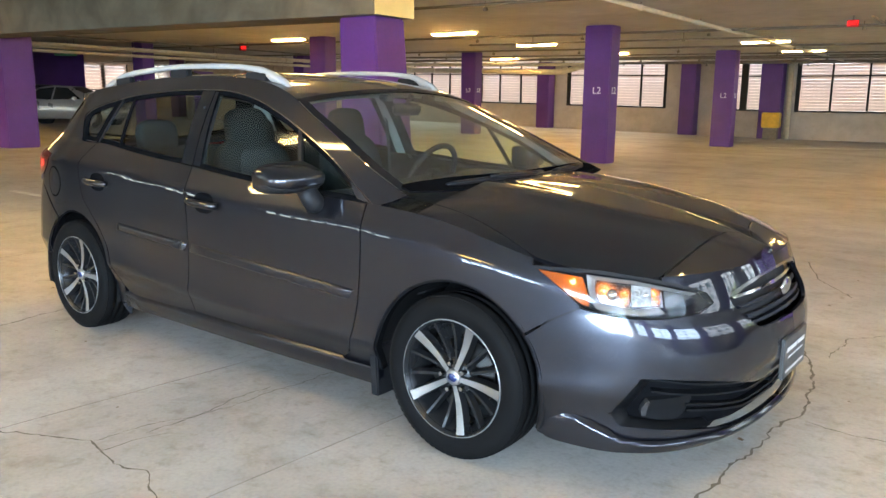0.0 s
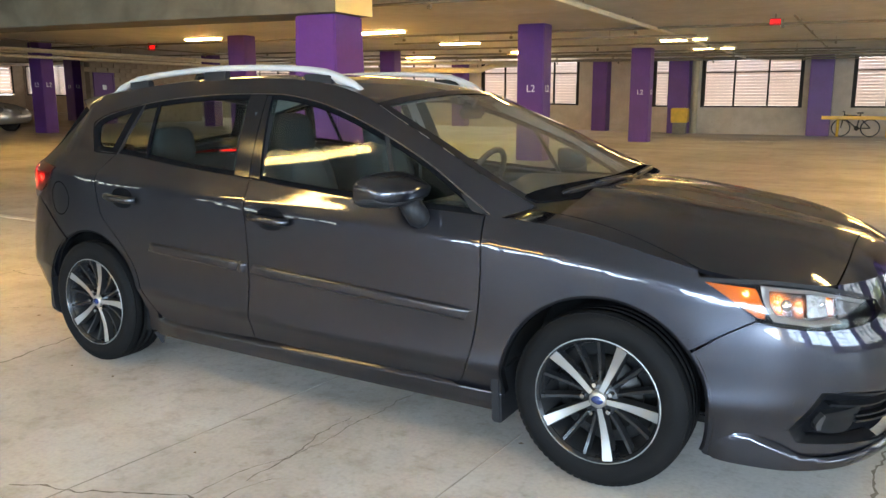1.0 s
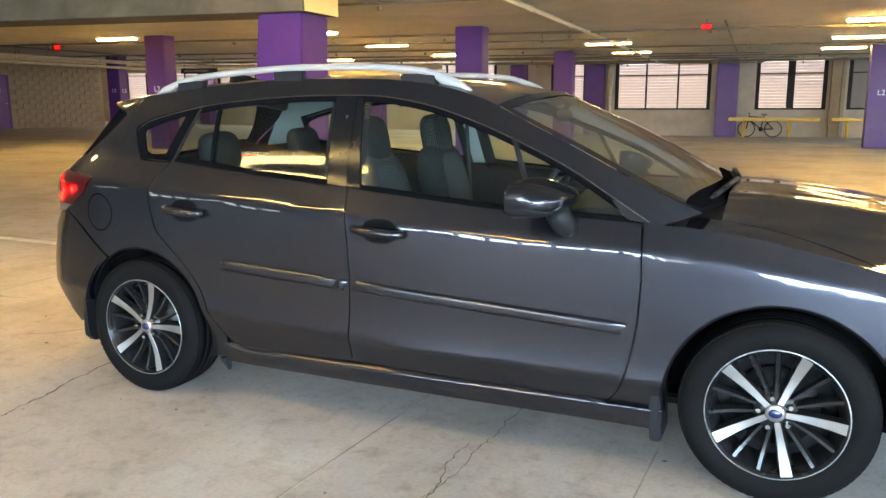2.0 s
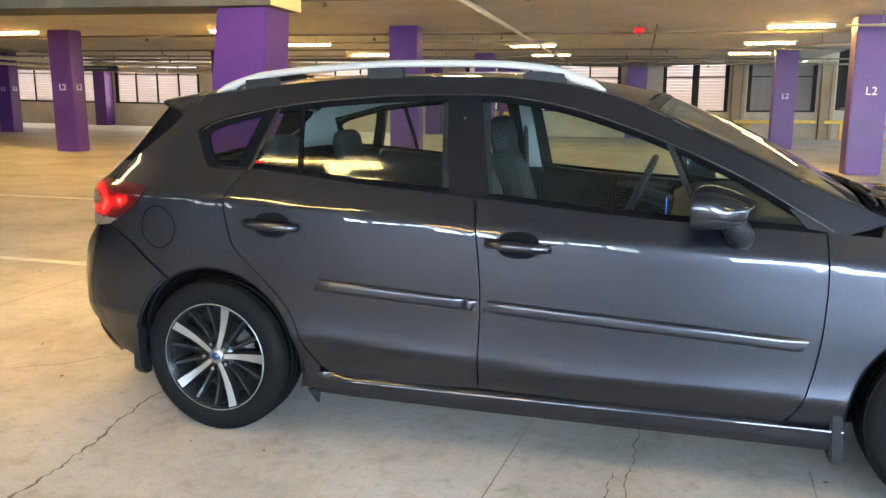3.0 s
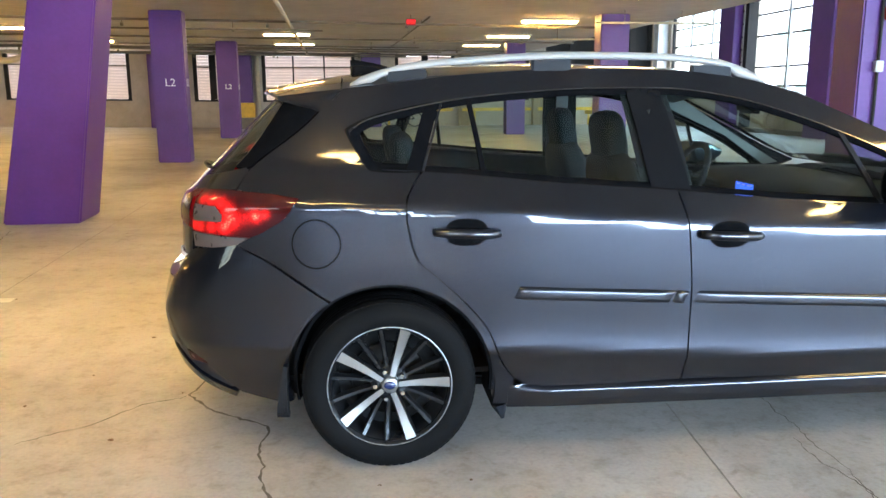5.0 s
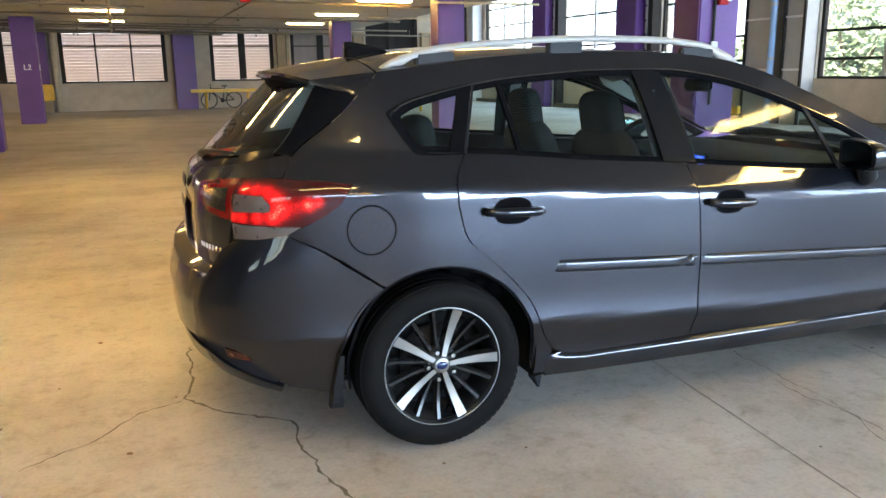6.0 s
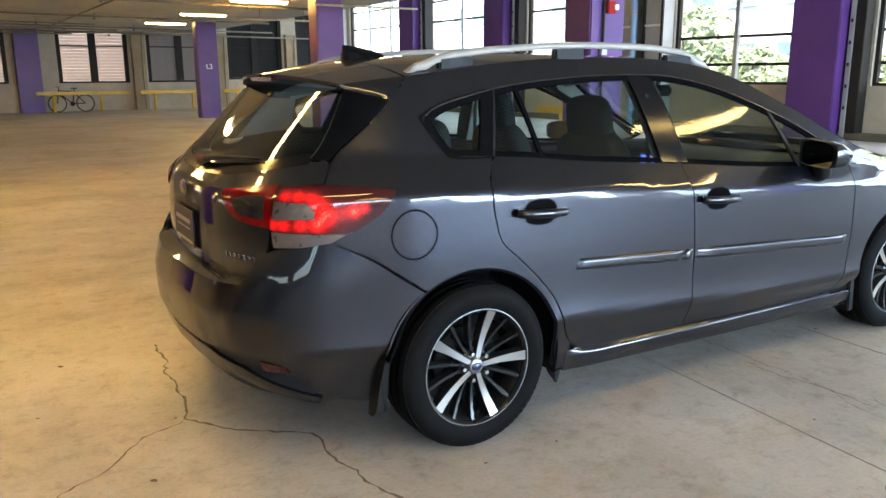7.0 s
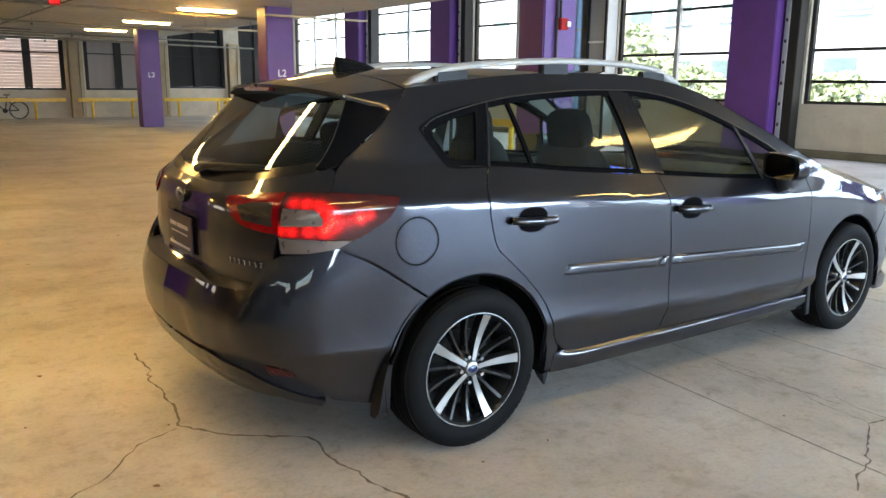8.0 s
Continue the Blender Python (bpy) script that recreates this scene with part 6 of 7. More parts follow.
panel("fog_lamp_cover", [sheet(bend((3.40, 0.345), (3.50, 0.352), (3.57, 0.350), (3.575, 0.31), (3.53, 0.272), (3.45, 0.274), (3.395, 0.292), (3.39, 0.32), n=3), on(-0.032), (0.04, 0.03), 0.02)], C_INTAKE, car, "black fog lamp cover")
panel("fog_lamp_fin", [sheet([(3.393, 0.292), (3.388, 0.318), (3.400, 0.346), (3.412, 0.340), (3.408, 0.292)], on(-0.022), (0.02, 0.02), 0.02)], C_CLEAR, car, "pale marker beside the fog lamp")
panel("grille", [sheet(GR + GR_LOW, on(-0.045), (0.04, 0.03), 0)], C_TRIM, car, "black mesh of the radiator grille", "M")
panel("grille_surround", [sheet([(3.752, 0.664), (3.775, 0.682), (3.864, 0.699), (4.0, 0.712), (S_FRONT, 0.717), (S_FRONT, 0.706), (4.0, 0.701), (3.875, 0.686), (3.80, 0.668)], on(0.0), (0.03, 0.02), 0.02)], C_BEZEL, car, "chrome upper edge of the grille", "M")
for zz in (0.655, 0.622, 0.590, 0.566):
    panel("grille_bar", [sheet([(3.80 + (0.66 - zz) * 0.6, zz - 0.004), (3.79 + (0.66 - zz) * 0.6, zz + 0.006), (S_FRONT, zz + 0.008), (S_FRONT, zz - 0.004)], on(-0.018), (0.04, 0.02), 0.025)], C_PLAST if zz < 0.65 else C_CHROME, car, "", "M")
bm = bmesh.new()
bmesh.ops.create_uvsphere(bm, u_segments=24, v_segments=8, radius=1.0)
bmesh.ops.scale(bm, vec=(0.010, 0.062, 0.034), verts=bm.verts)
bmesh.ops.translate(bm, vec=(3.578, 0, 0.645), verts=bm.verts)
badge = part("front_badge", bm, C_CHROME, car, "chrome oval badge on the grille", True)
pl = box(3.616, -0.15, 0.325, 3.632, 0.15, 0.480, 0.004)
fplate = part("front_plate", pl, C_PLATEF, car, "dark plate on the front bumper")
for row, z0, z1 in (([(-0.12, 0.01), (0.02, 0.12)], 0.424, 0.440), ([(-0.10, 0.0), (0.01, 0.10)], 0.398, 0.404), ([(-0.12, 0.05), (0.055, 0.12)], 0.346, 0.356)):
    for a, b in row:
        part("plate_bar", box(3.6325, a, z0, 3.6335, b, z1), C_BARS, fplate, "pale illegible bar")

# headlamps
HL = bend((2.99, 0.767), (3.206, 0.768), (3.36, 0.754), (3.477, 0.735), (3.60, 0.705), (3.66, 0.668)) + list(reversed(shift(LAMP_LOW, 0, 0.003)))[1:] + bend((3.165, 0.655), (3.08, 0.715), (2.99, 0.767))[1:]
housing = panel("headlamp_housing", [sheet(HL, on(-0.07), (0.04, 0.02), 0)], C_TRIM, car, "dark headlamp housing")
panel("headlamp_bezel", [band([(3.60, 0.694), (3.47, 0.722), (3.36, 0.742), (3.19, 0.755), (3.197, 0.711), (3.225, 0.648), (3.361, 0.633), (3.46, 0.640)], [(3.58, 0.684), (3.465, 0.710), (3.36, 0.728), (3.222, 0.738), (3.222, 0.700), (3.242, 0.664), (3.361, 0.646), (3.45, 0.652)], -0.010, -0.022, 60)], C_BEZELP, car, "pale bezel in the headlamp")
panel("headlamp_reflector", [sheet([(3.215, 0.742), (3.36, 0.732), (3.48, 0.710), (3.475, 0.650), (3.36, 0.642), (3.235, 0.655), (3.215, 0.70)], on(-0.040), (0.012, 0.012), 0)], C_HEADGLOW, car, "faceted bright reflector")
panel("headlamp_reflector", [sheet([(3.475, 0.706), (3.53, 0.697), (3.585, 0.684), (3.60, 0.676), (3.56, 0.668), (3.50, 0.650), (3.475, 0.646)], on(-0.035), (0.03, 0.02), 0)], C_CLEAR, car, "dim inner reflector")
panel("headlamp_lens", [sheet([(3.352, 0.726), (3.40, 0.722), (3.425, 0.718), (3.422, 0.660), (3.35, 0.656)], on(-0.026), (0.02, 0.02), 0.004)], C_BOWLW, car, "bright ribbed middle of the headlamp")
panel("indicator", [sheet([(3.005, 0.758), (3.175, 0.745), (3.205, 0.68), (3.20, 0.655), (3.178, 0.658), (3.09, 0.712)], on(-0.012), (0.015, 0.015), 0.02)], C_AMBERLIT, car, "amber side indicator")
for s0, r0 in ((3.285, 0.020), (3.405, 0.020)):
    for sg in (1, -1):
        bm = bmesh.new()
        p = skin(s0, 0.690, -0.045)
        bmesh.ops.create_uvsphere(bm, u_segments=20, v_segments=12, radius=r0)
        bmesh.ops.translate(bm, vec=(p[0], p[1] * sg, p[2]), verts=bm.verts)
        part("projector", bm, C_CHROME, car, "chrome headlamp reflector bowl", True)
panel("headlamp_cover", [sheet(HL, on(0.002), (0.03, 0.02), 0)], C_COVER, car, "clear headlamp cover")
panel("lamp_seal", [sheet(bend((2.985, 0.772), (3.206, 0.774), (3.36, 0.760), (3.477, 0.741), (3.60, 0.711)) + list(reversed(bend((3.0, 0.760), (3.206, 0.762), (3.36, 0.748), (3.477, 0.729), (3.60, 0.70)))), on(0.003), (0.04, 0.02), 0)], C_TRIM, car, "dark upper edge of the headlamp")

# tail lamps
TL = [(-0.80, 1.006)] + bend((-0.70, 1.010), (-0.61, 1.008), (-0.45, 1.0), (-0.319, 0.986), n=4) + bend((-0.335, 0.965), (-0.37, 0.921), (-0.43, 0.884), (-0.481, 0.860), (-0.515, 0.851)) + [(-0.795, 0.862)]
panel("tail_lamp", [sheet(TL, on(0.006), (0.03, 0.02), 0.025)], C_REDGLOW, car, "red tail lamp lit at its core")
panel("tail_lamp_clear", [sheet([(-0.793, 0.858), (-0.518, 0.848), (-0.57, 0.822), (-0.68, 0.808), (-0.782, 0.805)], on(0.005), (0.03, 0.02), 0.02)], C_LENSW, car, "clear reversing lamp glass")
panel("tail_lamp_inner", [sheet(LAMP_IN, on(0.006), (0.03, 0.02), 0.02)], C_RED, car, "red inner tail lamp on the tailgate")
panel("tail_lamp_smoked", [sheet([(-0.83, 0.975), (-0.93, 0.968), (-1.0, 0.950), (-0.96, 0.905), (-0.82, 0.895)], on(0.009), (0.03, 0.02), 0)], C_SMOKE, car, "grey clear part of the lamp")
panel("tail_lamp_lens", [sheet([(-0.785, 0.958), (-0.665, 0.955), (-0.628, 0.925), (-0.63, 0.902), (-0.785, 0.898)], on(0.009), (0.03, 0.02), 0)], C_LENSW, car, "clear ribbed indicator lens")

# gap lines, fuel flap, mouldings, handles
def ribbon(path, w, out):
    """A narrow strip on the skin along a path of (s, z)."""
    v, f = [], []
    for i, p in enumerate(path):
        d = np.array(path[min(i + 1, len(path) - 1)]) - np.array(path[max(i - 1, 0)])
        d = d / (np.linalg.norm(d) + 1e-9)
        for k in (-0.5, 0.5):
            v.append(tuple(skin(p[0] - d[1] * k * w, p[1] + d[0] * k * w, out)))
    for i in range(len(path) - 1):
        f.append([2 * i, 2 * i + 1, 2 * i + 3, 2 * i + 2])
    return v, f, [(0, 0, 0)] * len(v)


def ridge(s0, s1, z0, z1, w, h, n=24):
    """A moulding with bevelled flanks from (s0, z0) to (s1, z1), w high and h proud."""
    v, f = [], []
    for k in range(n + 1):
        t = k / n
        s, z = s0 + (s1 - s0) * t, z0 + (z1 - z0) * t
        e = min(1, k / 1.2, (n - k) / 1.2) if n else 1
        for dz, o in ((w * 0.5, -0.004), (w * 0.44, h * e * 0.80), (w * 0.18, h * e * 0.95), (-w * 0.18, h * e), (-w * 0.36, h * e * 0.90), (-w * 0.5, -0.004)):
            v.append(tuple(skin(s + (dz * 0.5 if k in (0, n) else 0), z + dz, o)))
    for k in range(n):
        for i in range(5):
            a = 6 * k + i
            f.append([a, a + 1, a + 7, a + 6])
    return v, f, [(0, 0, 0)] * len(v)


panel("window_trim_line", [ribbon([(float(p[0]), float(p[1])) for p in even(DLO_TOP[3:], 80)], 0.005, 0.0022)], C_BEZEL, car, "thin bright line over the side windows")
panel("rear_window_line", [ribbon(bend((-0.70, 1.088), (-0.683, 1.11), (-0.667, 1.171), (-0.665, 1.23), (-0.67, 1.30)), 0.006, 0.003)], C_BEZEL, car, "thin pale edge of the rear window")
ring = [(-0.251 + 0.092 * math.cos(a), 0.830 + 0.084 * math.sin(a)) for a in np.linspace(0, 2 * math.pi, 49)]
panel("fuel_flap_gap", [ribbon(ring, 0.006, 0.0018)], C_MATT, car, "round gap of the fuel flap", "R")
for s0, s1, z0, z1, lb in ((0.452, 1.022, 0.642, 0.611, "slim moulding along the rear door"), (1.03, 1.074, 0.610, 0.607, "end piece of the rear door moulding"), (1.110, 2.172, 0.607, 0.550, "slim moulding along the front door")):
    panel("door_moulding", [ridge(s0, s1, z0, z1, 0.050, 0.012, 24 if s1 - s0 > 0.1 else 4)], C_SATIN, car, lb)


def handle(x0, x1, z0, z1):
    cx, cz = (x0 + x1) / 2, (z0 + z1) / 2
    cup = [(cx + 0.075 * math.copysign(abs(math.cos(a)) ** 0.8, math.cos(a)), cz + 0.048 * math.copysign(abs(math.sin(a)) ** 0.8, math.sin(a))) for a in np.linspace(0, 2 * math.pi, 24)]
    # no hollow here: the cup's shade is a flat black patch
    panel("handle_cup", [sheet(cup, on(0.0015), (0.02, 0.02), 0)], C_MATT, car, "flat black patch drawn as the shaded handle recess")

    def bar():
        pts, rs = [], []
        for k in np.linspace(0, 1, 13):
            x, z = x0 + (x1 - x0) * k, z0 + (z1 - z0) * k
            p = skin(x, z, 0.010 + 0.026 * math.sin(math.pi * k) ** 0.4)
            pts.append(p)
            rs.append(0.0135 + 0.0045 * math.sin(math.pi * min(max(k, 0.05), 0.95)) ** 0.35)
        bm = tube(pts, rs, 10)
        return bm
    part2("door_handle", bar, C_PAINT, car, "dark grey door handle")


handle(0.165, 0.385, 0.868, 0.858)
handle(1.118, 1.336, 0.838, 0.827)


# door mirrors
M_TOP = [(-0.050, -0.050), (-0.052, 0.052), (-0.044, 0.062), (-0.015, 0.064), (0.025, 0.048), (0.060, 0.026), (0.073, 0.016), (0.077, 0.004), (0.072, -0.022), (0.062, -0.034)]
M_LOW = [(-0.050, -0.050), (0.060, -0.033), (0.052, -0.048), (0.020, -0.060), (-0.040, -0.063), (-0.050, -0.058)]


def mirror_body(side, shrink):
    """The mirror's side profile carried from the door outwards, drawn in towards its outer end."""
    bm = bmesh.new()
    prev, n = None, len(side)
    for y, g, back in ((0.104, 0.80, 0.006), (0.096, 0.95, 0.0), (0.05, 1.0, 0.0), (-0.03, 0.97, -0.004), (-0.07, 0.90, -0.012), (-0.092, 0.78, -0.020), (-0.104, 0.60, -0.026), (-0.108, 0.42, -0.028)):
        ringv = []
        for x, z in side:
            gx = 1.0 if x < 0 else g
            ringv.append(bm.verts.new((1.861 + 1.45 * x * gx * shrink + back * (x + 0.05) / 0.125 + 0.14 * (y + 0.1), -0.926 + y * shrink, 0.994 + z * g * shrink + 0.05 * y)))
        if prev:
            for i in range(n):
                bm.faces.new((prev[i], prev[(i + 1) % n], ringv[(i + 1) % n], ringv[i]))
        else:
            bm.faces.new(ringv)
        prev = ringv
    bm.faces.new(prev)
    bmesh.ops.recalc_face_normals(bm, faces=bm.faces)
    bmesh.ops.bevel(bm, geom=[e for e in bm.edges if len(e.link_faces) == 2 and e.calc_face_angle() > 0.5], offset=0.004, segments=2, affect="EDGES", profile=0.5)
    return bm


part2("mirror_shell", lambda: mirror_body(M_TOP, 1.0), C_MIRROR, car, "grey door mirror shell")
part2("mirror_underside", lambda: mirror_body(M_LOW, 0.985), C_TRIM, car, "black underside of the mirror")


def mirror_pane():
    bm = bmesh.new()
    ringv = []
    for k in range(32):
        t = 2 * math.pi * k / 32
        y, z = math.copysign(abs(math.cos(t)) ** 0.5, math.cos(t)) * 0.086, math.copysign(abs(math.sin(t)) ** 0.55, math.sin(t)) * 0.058
        ringv.append((1.7850 + 0.14 * (y + 0.1), -0.926 + y, 0.994 + z + 0.05 * y))
    a, b = [bm.verts.new(p) for p in ringv], [bm.verts.new((p[0] + 0.004, p[1], p[2])) for p in ringv]
    bm.faces.new(a)
    for k in range(32):
        bm.faces.new((a[k - 1], a[k], b[k], b[k - 1]))
    return bm


part2("mirror_glass", mirror_pane, C_CARGLOSS, car, "dark mirror glass", False)
part2("mirror_foot", lambda: tube([(1.920, -0.872, 0.955), (1.935, -0.864, 0.925), (1.955, -0.852, 0.890), (1.966, -0.83, 0.870)], [0.042, 0.044, 0.044, 0.030], 8), C_TRIM, car, "dark foot of the mirror")


# roof rails and aerial
def rail():
    bm = bmesh.new()
    pts, n = [], 40
    prev = None
    for k in range(n + 1):
        t = k / n
        x = -0.115 + 1.60 * t
        h = 0.052 * min(1, (math.sin(math.pi * t) * 2.6)) ** 0.55 if 0 < t < 1 else 0.0
        y = -0.548 - 0.012 * math.sin(math.pi * t)
        zt = float(roof(x, 0.08)[2]) + 0.004 + h
        th = 0.026 if 0.07 < t < 0.92 else max(0.014, h + 0.004)
        w = 0.017 + 0.006 * math.sin(math.pi * t)
        ringv = [bm.verts.new((x, y + a * w, z)) for a, z in ((-1, zt - th), (-1.15, zt - th * 0.45), (-0.55, zt), (0.55, zt), (1.15, zt - th * 0.45), (1, zt - th))]
        if prev:
            for i in range(6):
                bm.faces.new((prev[i], prev[(i + 1) % 6], ringv[(i + 1) % 6], ringv[i]))
        else:
            bm.faces.new(ringv)
        prev = ringv
    bm.faces.new(prev)
    return bm


part2("roof_rail", rail, C_RAIL, car, "raised silver roof rail")
for x0, x1, h in ((0.02, 0.17, 0.044), (0.56, 0.71, 0.05), (1.18, 1.34, 0.04)):
    def foot(x0=x0, x1=x1, h=h):
        z = float(roof((x0 + x1) / 2, 0.08)[2])
        return box(x0, -0.572, z - 0.03, x1, -0.538, z + h - 0.010, 0.006)
    part2("rail_foot", foot, C_TRIM, car, "black foot of the roof rail", False)
bm = bmesh.new()
prev = None
for k in range(9):
    t = k / 8
    x, h, w = -0.115 + 0.20 * t, 0.066 * (1 - t) ** 0.75 * (1 if k else 0.93), 0.024 * (1 - t) ** 0.5 + 0.003
    z = float(z_top(x)) - 0.004
    r5 = [bm.verts.new((x + dx, y, zz)) for dx, y, zz in ((0, -w, z), (-0.0, -w * 0.5, z + h * 0.6), (0, 0, z + h + 0.004), (0, w * 0.5, z + h * 0.6), (0, w, z))]
    if prev:
        for i in range(4):
            bm.faces.new((prev[i], prev[i + 1], r5[i + 1], r5[i]))
    else:
        bm.faces.new(r5)
    prev = r5
part("aerial", bm, C_GLOSSB, car, "black shark fin aerial", True)

# inner shell, wheel wells, underbody
panel("inner_shell", [sheet([(S_REAR, 0.28), (-0.43, 0.24)] + arc(0, 0.40, 190, -8, 20) + [(0.42, 0.21), (2.25, 0.205)] + arc(2.67, 0.40, 188, -10, 20) + [(3.10, 0.20), (S_FRONT, 0.20), (S_FRONT, 0.70)] + [(s, float(z_belt(min(s, 3.3))) - 0.03) for s in np.linspace(3.4, -0.3, 30)] + [(-0.6, 0.98), (S_REAR, 0.97)], on(-0.085), (0.08, 0.06), 0)], C_SHELL, car, "dark inner shell behind the panels", "M")
ub = box(-0.40, -0.60, 0.20, 3.30, 0.60, 0.24, 0.01)
add_box(ub, 0.43, -0.80, 0.195, 2.26, -0.602, 0.235), add_box(ub, 0.43, 0.602, 0.195, 2.26, 0.80, 0.235)
add_box(ub, -0.60, -0.62, 0.285, -0.402, 0.62, 0.30), add_box(ub, 3.302, -0.50, 0.190, 3.46, 0.50, 0.205)
part("underbody", ub, C_SHELL, car, "dark underbody")


def well(cx):
    def build():
        bm = bmesh.new()
        prev = None
        for a in np.linspace(-15, 194, 26):
            x, z = cx + 0.382 * math.cos(radians(a)), 0.312 + 0.382 * math.sin(radians(a))
            r = [bm.verts.new((x, y, z)) for y in (-0.852, -0.50)]
            if prev:
                bm.faces.new((prev[0], prev[1], r[1], r[0]))
            prev = r
        add_box(bm, cx - 0.37, -0.50, 0.24, cx + 0.37, -0.49, 0.69)
        return bm
    return build


for cx in (0.0, 2.67):
    part2("wheel_well", well(cx), C_SHELL, car, "black wheel well liner")
# added matt strips: the dark inside of the arches as black colour
panel("arch_lip", [sheet(arc(0, 0.374, 190, -6, 40) + list(reversed(arc(0, 0.362, 190, -6, 40))), on(-0.006), (0.03, 0.03), 0.03)], C_MATT, car, "black strip drawn as shade inside the rear wheel arch")
panel("arch_lip", [sheet(arc(2.67, 0.370, 188, -18, 40) + list(reversed(arc(2.67, 0.358, 188, -18, 40))), on(-0.006), (0.03, 0.03), 0.03)], C_MATT, car, "black strip drawn as shade inside the front wheel arch")


def flap(x0, x1, z0, z1, y0=-0.85, y1=-0.62, lean=0.03):
    def build():
        bm = box(x0, y0, z0, x1, y1, z1, 0.006)
        for v in bm.verts:
            v.co.x += lean * (v.co.z - z1) / (z0 - z1)
        return bm
    return build


def rear_flap():
    """A thin flap that carries the line of the wheel arch down behind the rear wheel."""
    bm = bmesh.new()
    prev = None
    for k in range(9):
        t = k / 8
        x, z = -0.362 - 0.022 * t + 0.018 * t * t, 0.40 - 0.205 * t
        y = -0.860 + 0.012 * t + 0.03 * max(0, t - 0.85) / 0.15
        r = [bm.verts.new(c) for c in ((x + 0.006, y, z), (x - 0.010 - 0.028 * t, y + 0.006, z), (x - 0.010 - 0.028 * t, -0.78, z), (x + 0.006, -0.78, z))]
        if prev:
            for i in range(4):
                bm.faces.new((prev[i], prev[(i + 1) % 4], r[(i + 1) % 4], r[i]))
        else:
            bm.faces.new(r)
        prev = r
    bm.faces.new(prev)
    return bm


part2("mud_flap", rear_flap, C_TRIM, car, "black mud flap behind the rear wheel", False)
part2("mud_flap", flap(2.262, 2.302, 0.155, 0.36, -0.868, -0.68, 0.012), C_TRIM, car, "black mud flap behind the front wheel", False)
part2("jack_tab", lambda: tube([(0.405, -0.80, 0.205), (0.42, -0.80, 0.145)], [0.032, 0.006], 6), C_PLAST, car, "small black deflector under the sill", False)


# wheels
def tyre_mesh():
    return lathe([(0.207, -0.083), (0.214, -0.094), (0.232, -0.103), (0.255, -0.108), (0.275, -0.106), (0.292, -0.098), (0.303, -0.088), (0.310, -0.076), (0.312, -0.060), (0.3125, -0.043), (0.305, -0.041), (0.305, -0.035), (0.3130, -0.033),
                  (0.3132, -0.006), (0.306, -0.004), (0.306, 0.004), (0.3132, 0.006), (0.3130, 0.033), (0.305, 0.035), (0.305, 0.041), (0.3125, 0.043), (0.312, 0.06), (0.303, 0.088), (0.275, 0.104), (0.232, 0.100), (0.207, 0.083)], 72)


def tread_blocks():
    bm = bmesh.new()
    for k in range(72):
        a = 2 * math.pi * (k + 0.5) / 72
        for y0, y1 in ((-0.088, -0.066), (0.066, 0.088)):
            vs = add_box(bm, -0.010, y0, 0.300, 0.010, y1, 0.3065)
            bmesh.ops.rotate(bm, cent=(0, 0, 0), matrix=Matrix.Rotation(a, 3, "Y"), verts=vs)
    return bm


def spoke(angle, w0, w1, r0, r1, y0, y1, depth, flare=0.006):
    bm = bmesh.new()
    n = 8
    prev = None
    for k in range(n + 1):
        t = k / n
        r, w, y = r0 + (r1 - r0) * t, w0 + (w1 - w0) * t**1.3, y0 + (y1 - y0) * t + 0.010 * math.sin(math.pi * t)
        q = [bm.verts.new(c) for c in ((r, y, -w / 2), (r, y, w / 2), (r, y + depth, w / 2 + flare), (r, y + depth, -w / 2 - flare))]
        if prev:
            for i in range(4):
                bm.faces.new((prev[i], prev[(i + 1) % 4], q[(i + 1) % 4], q[i]))
        else:
            bm.faces.new(q)
        prev = q
    bm.faces.new(prev)
    bm.transform(Matrix.Rotation(-angle, 4, "Y"))
    return bm


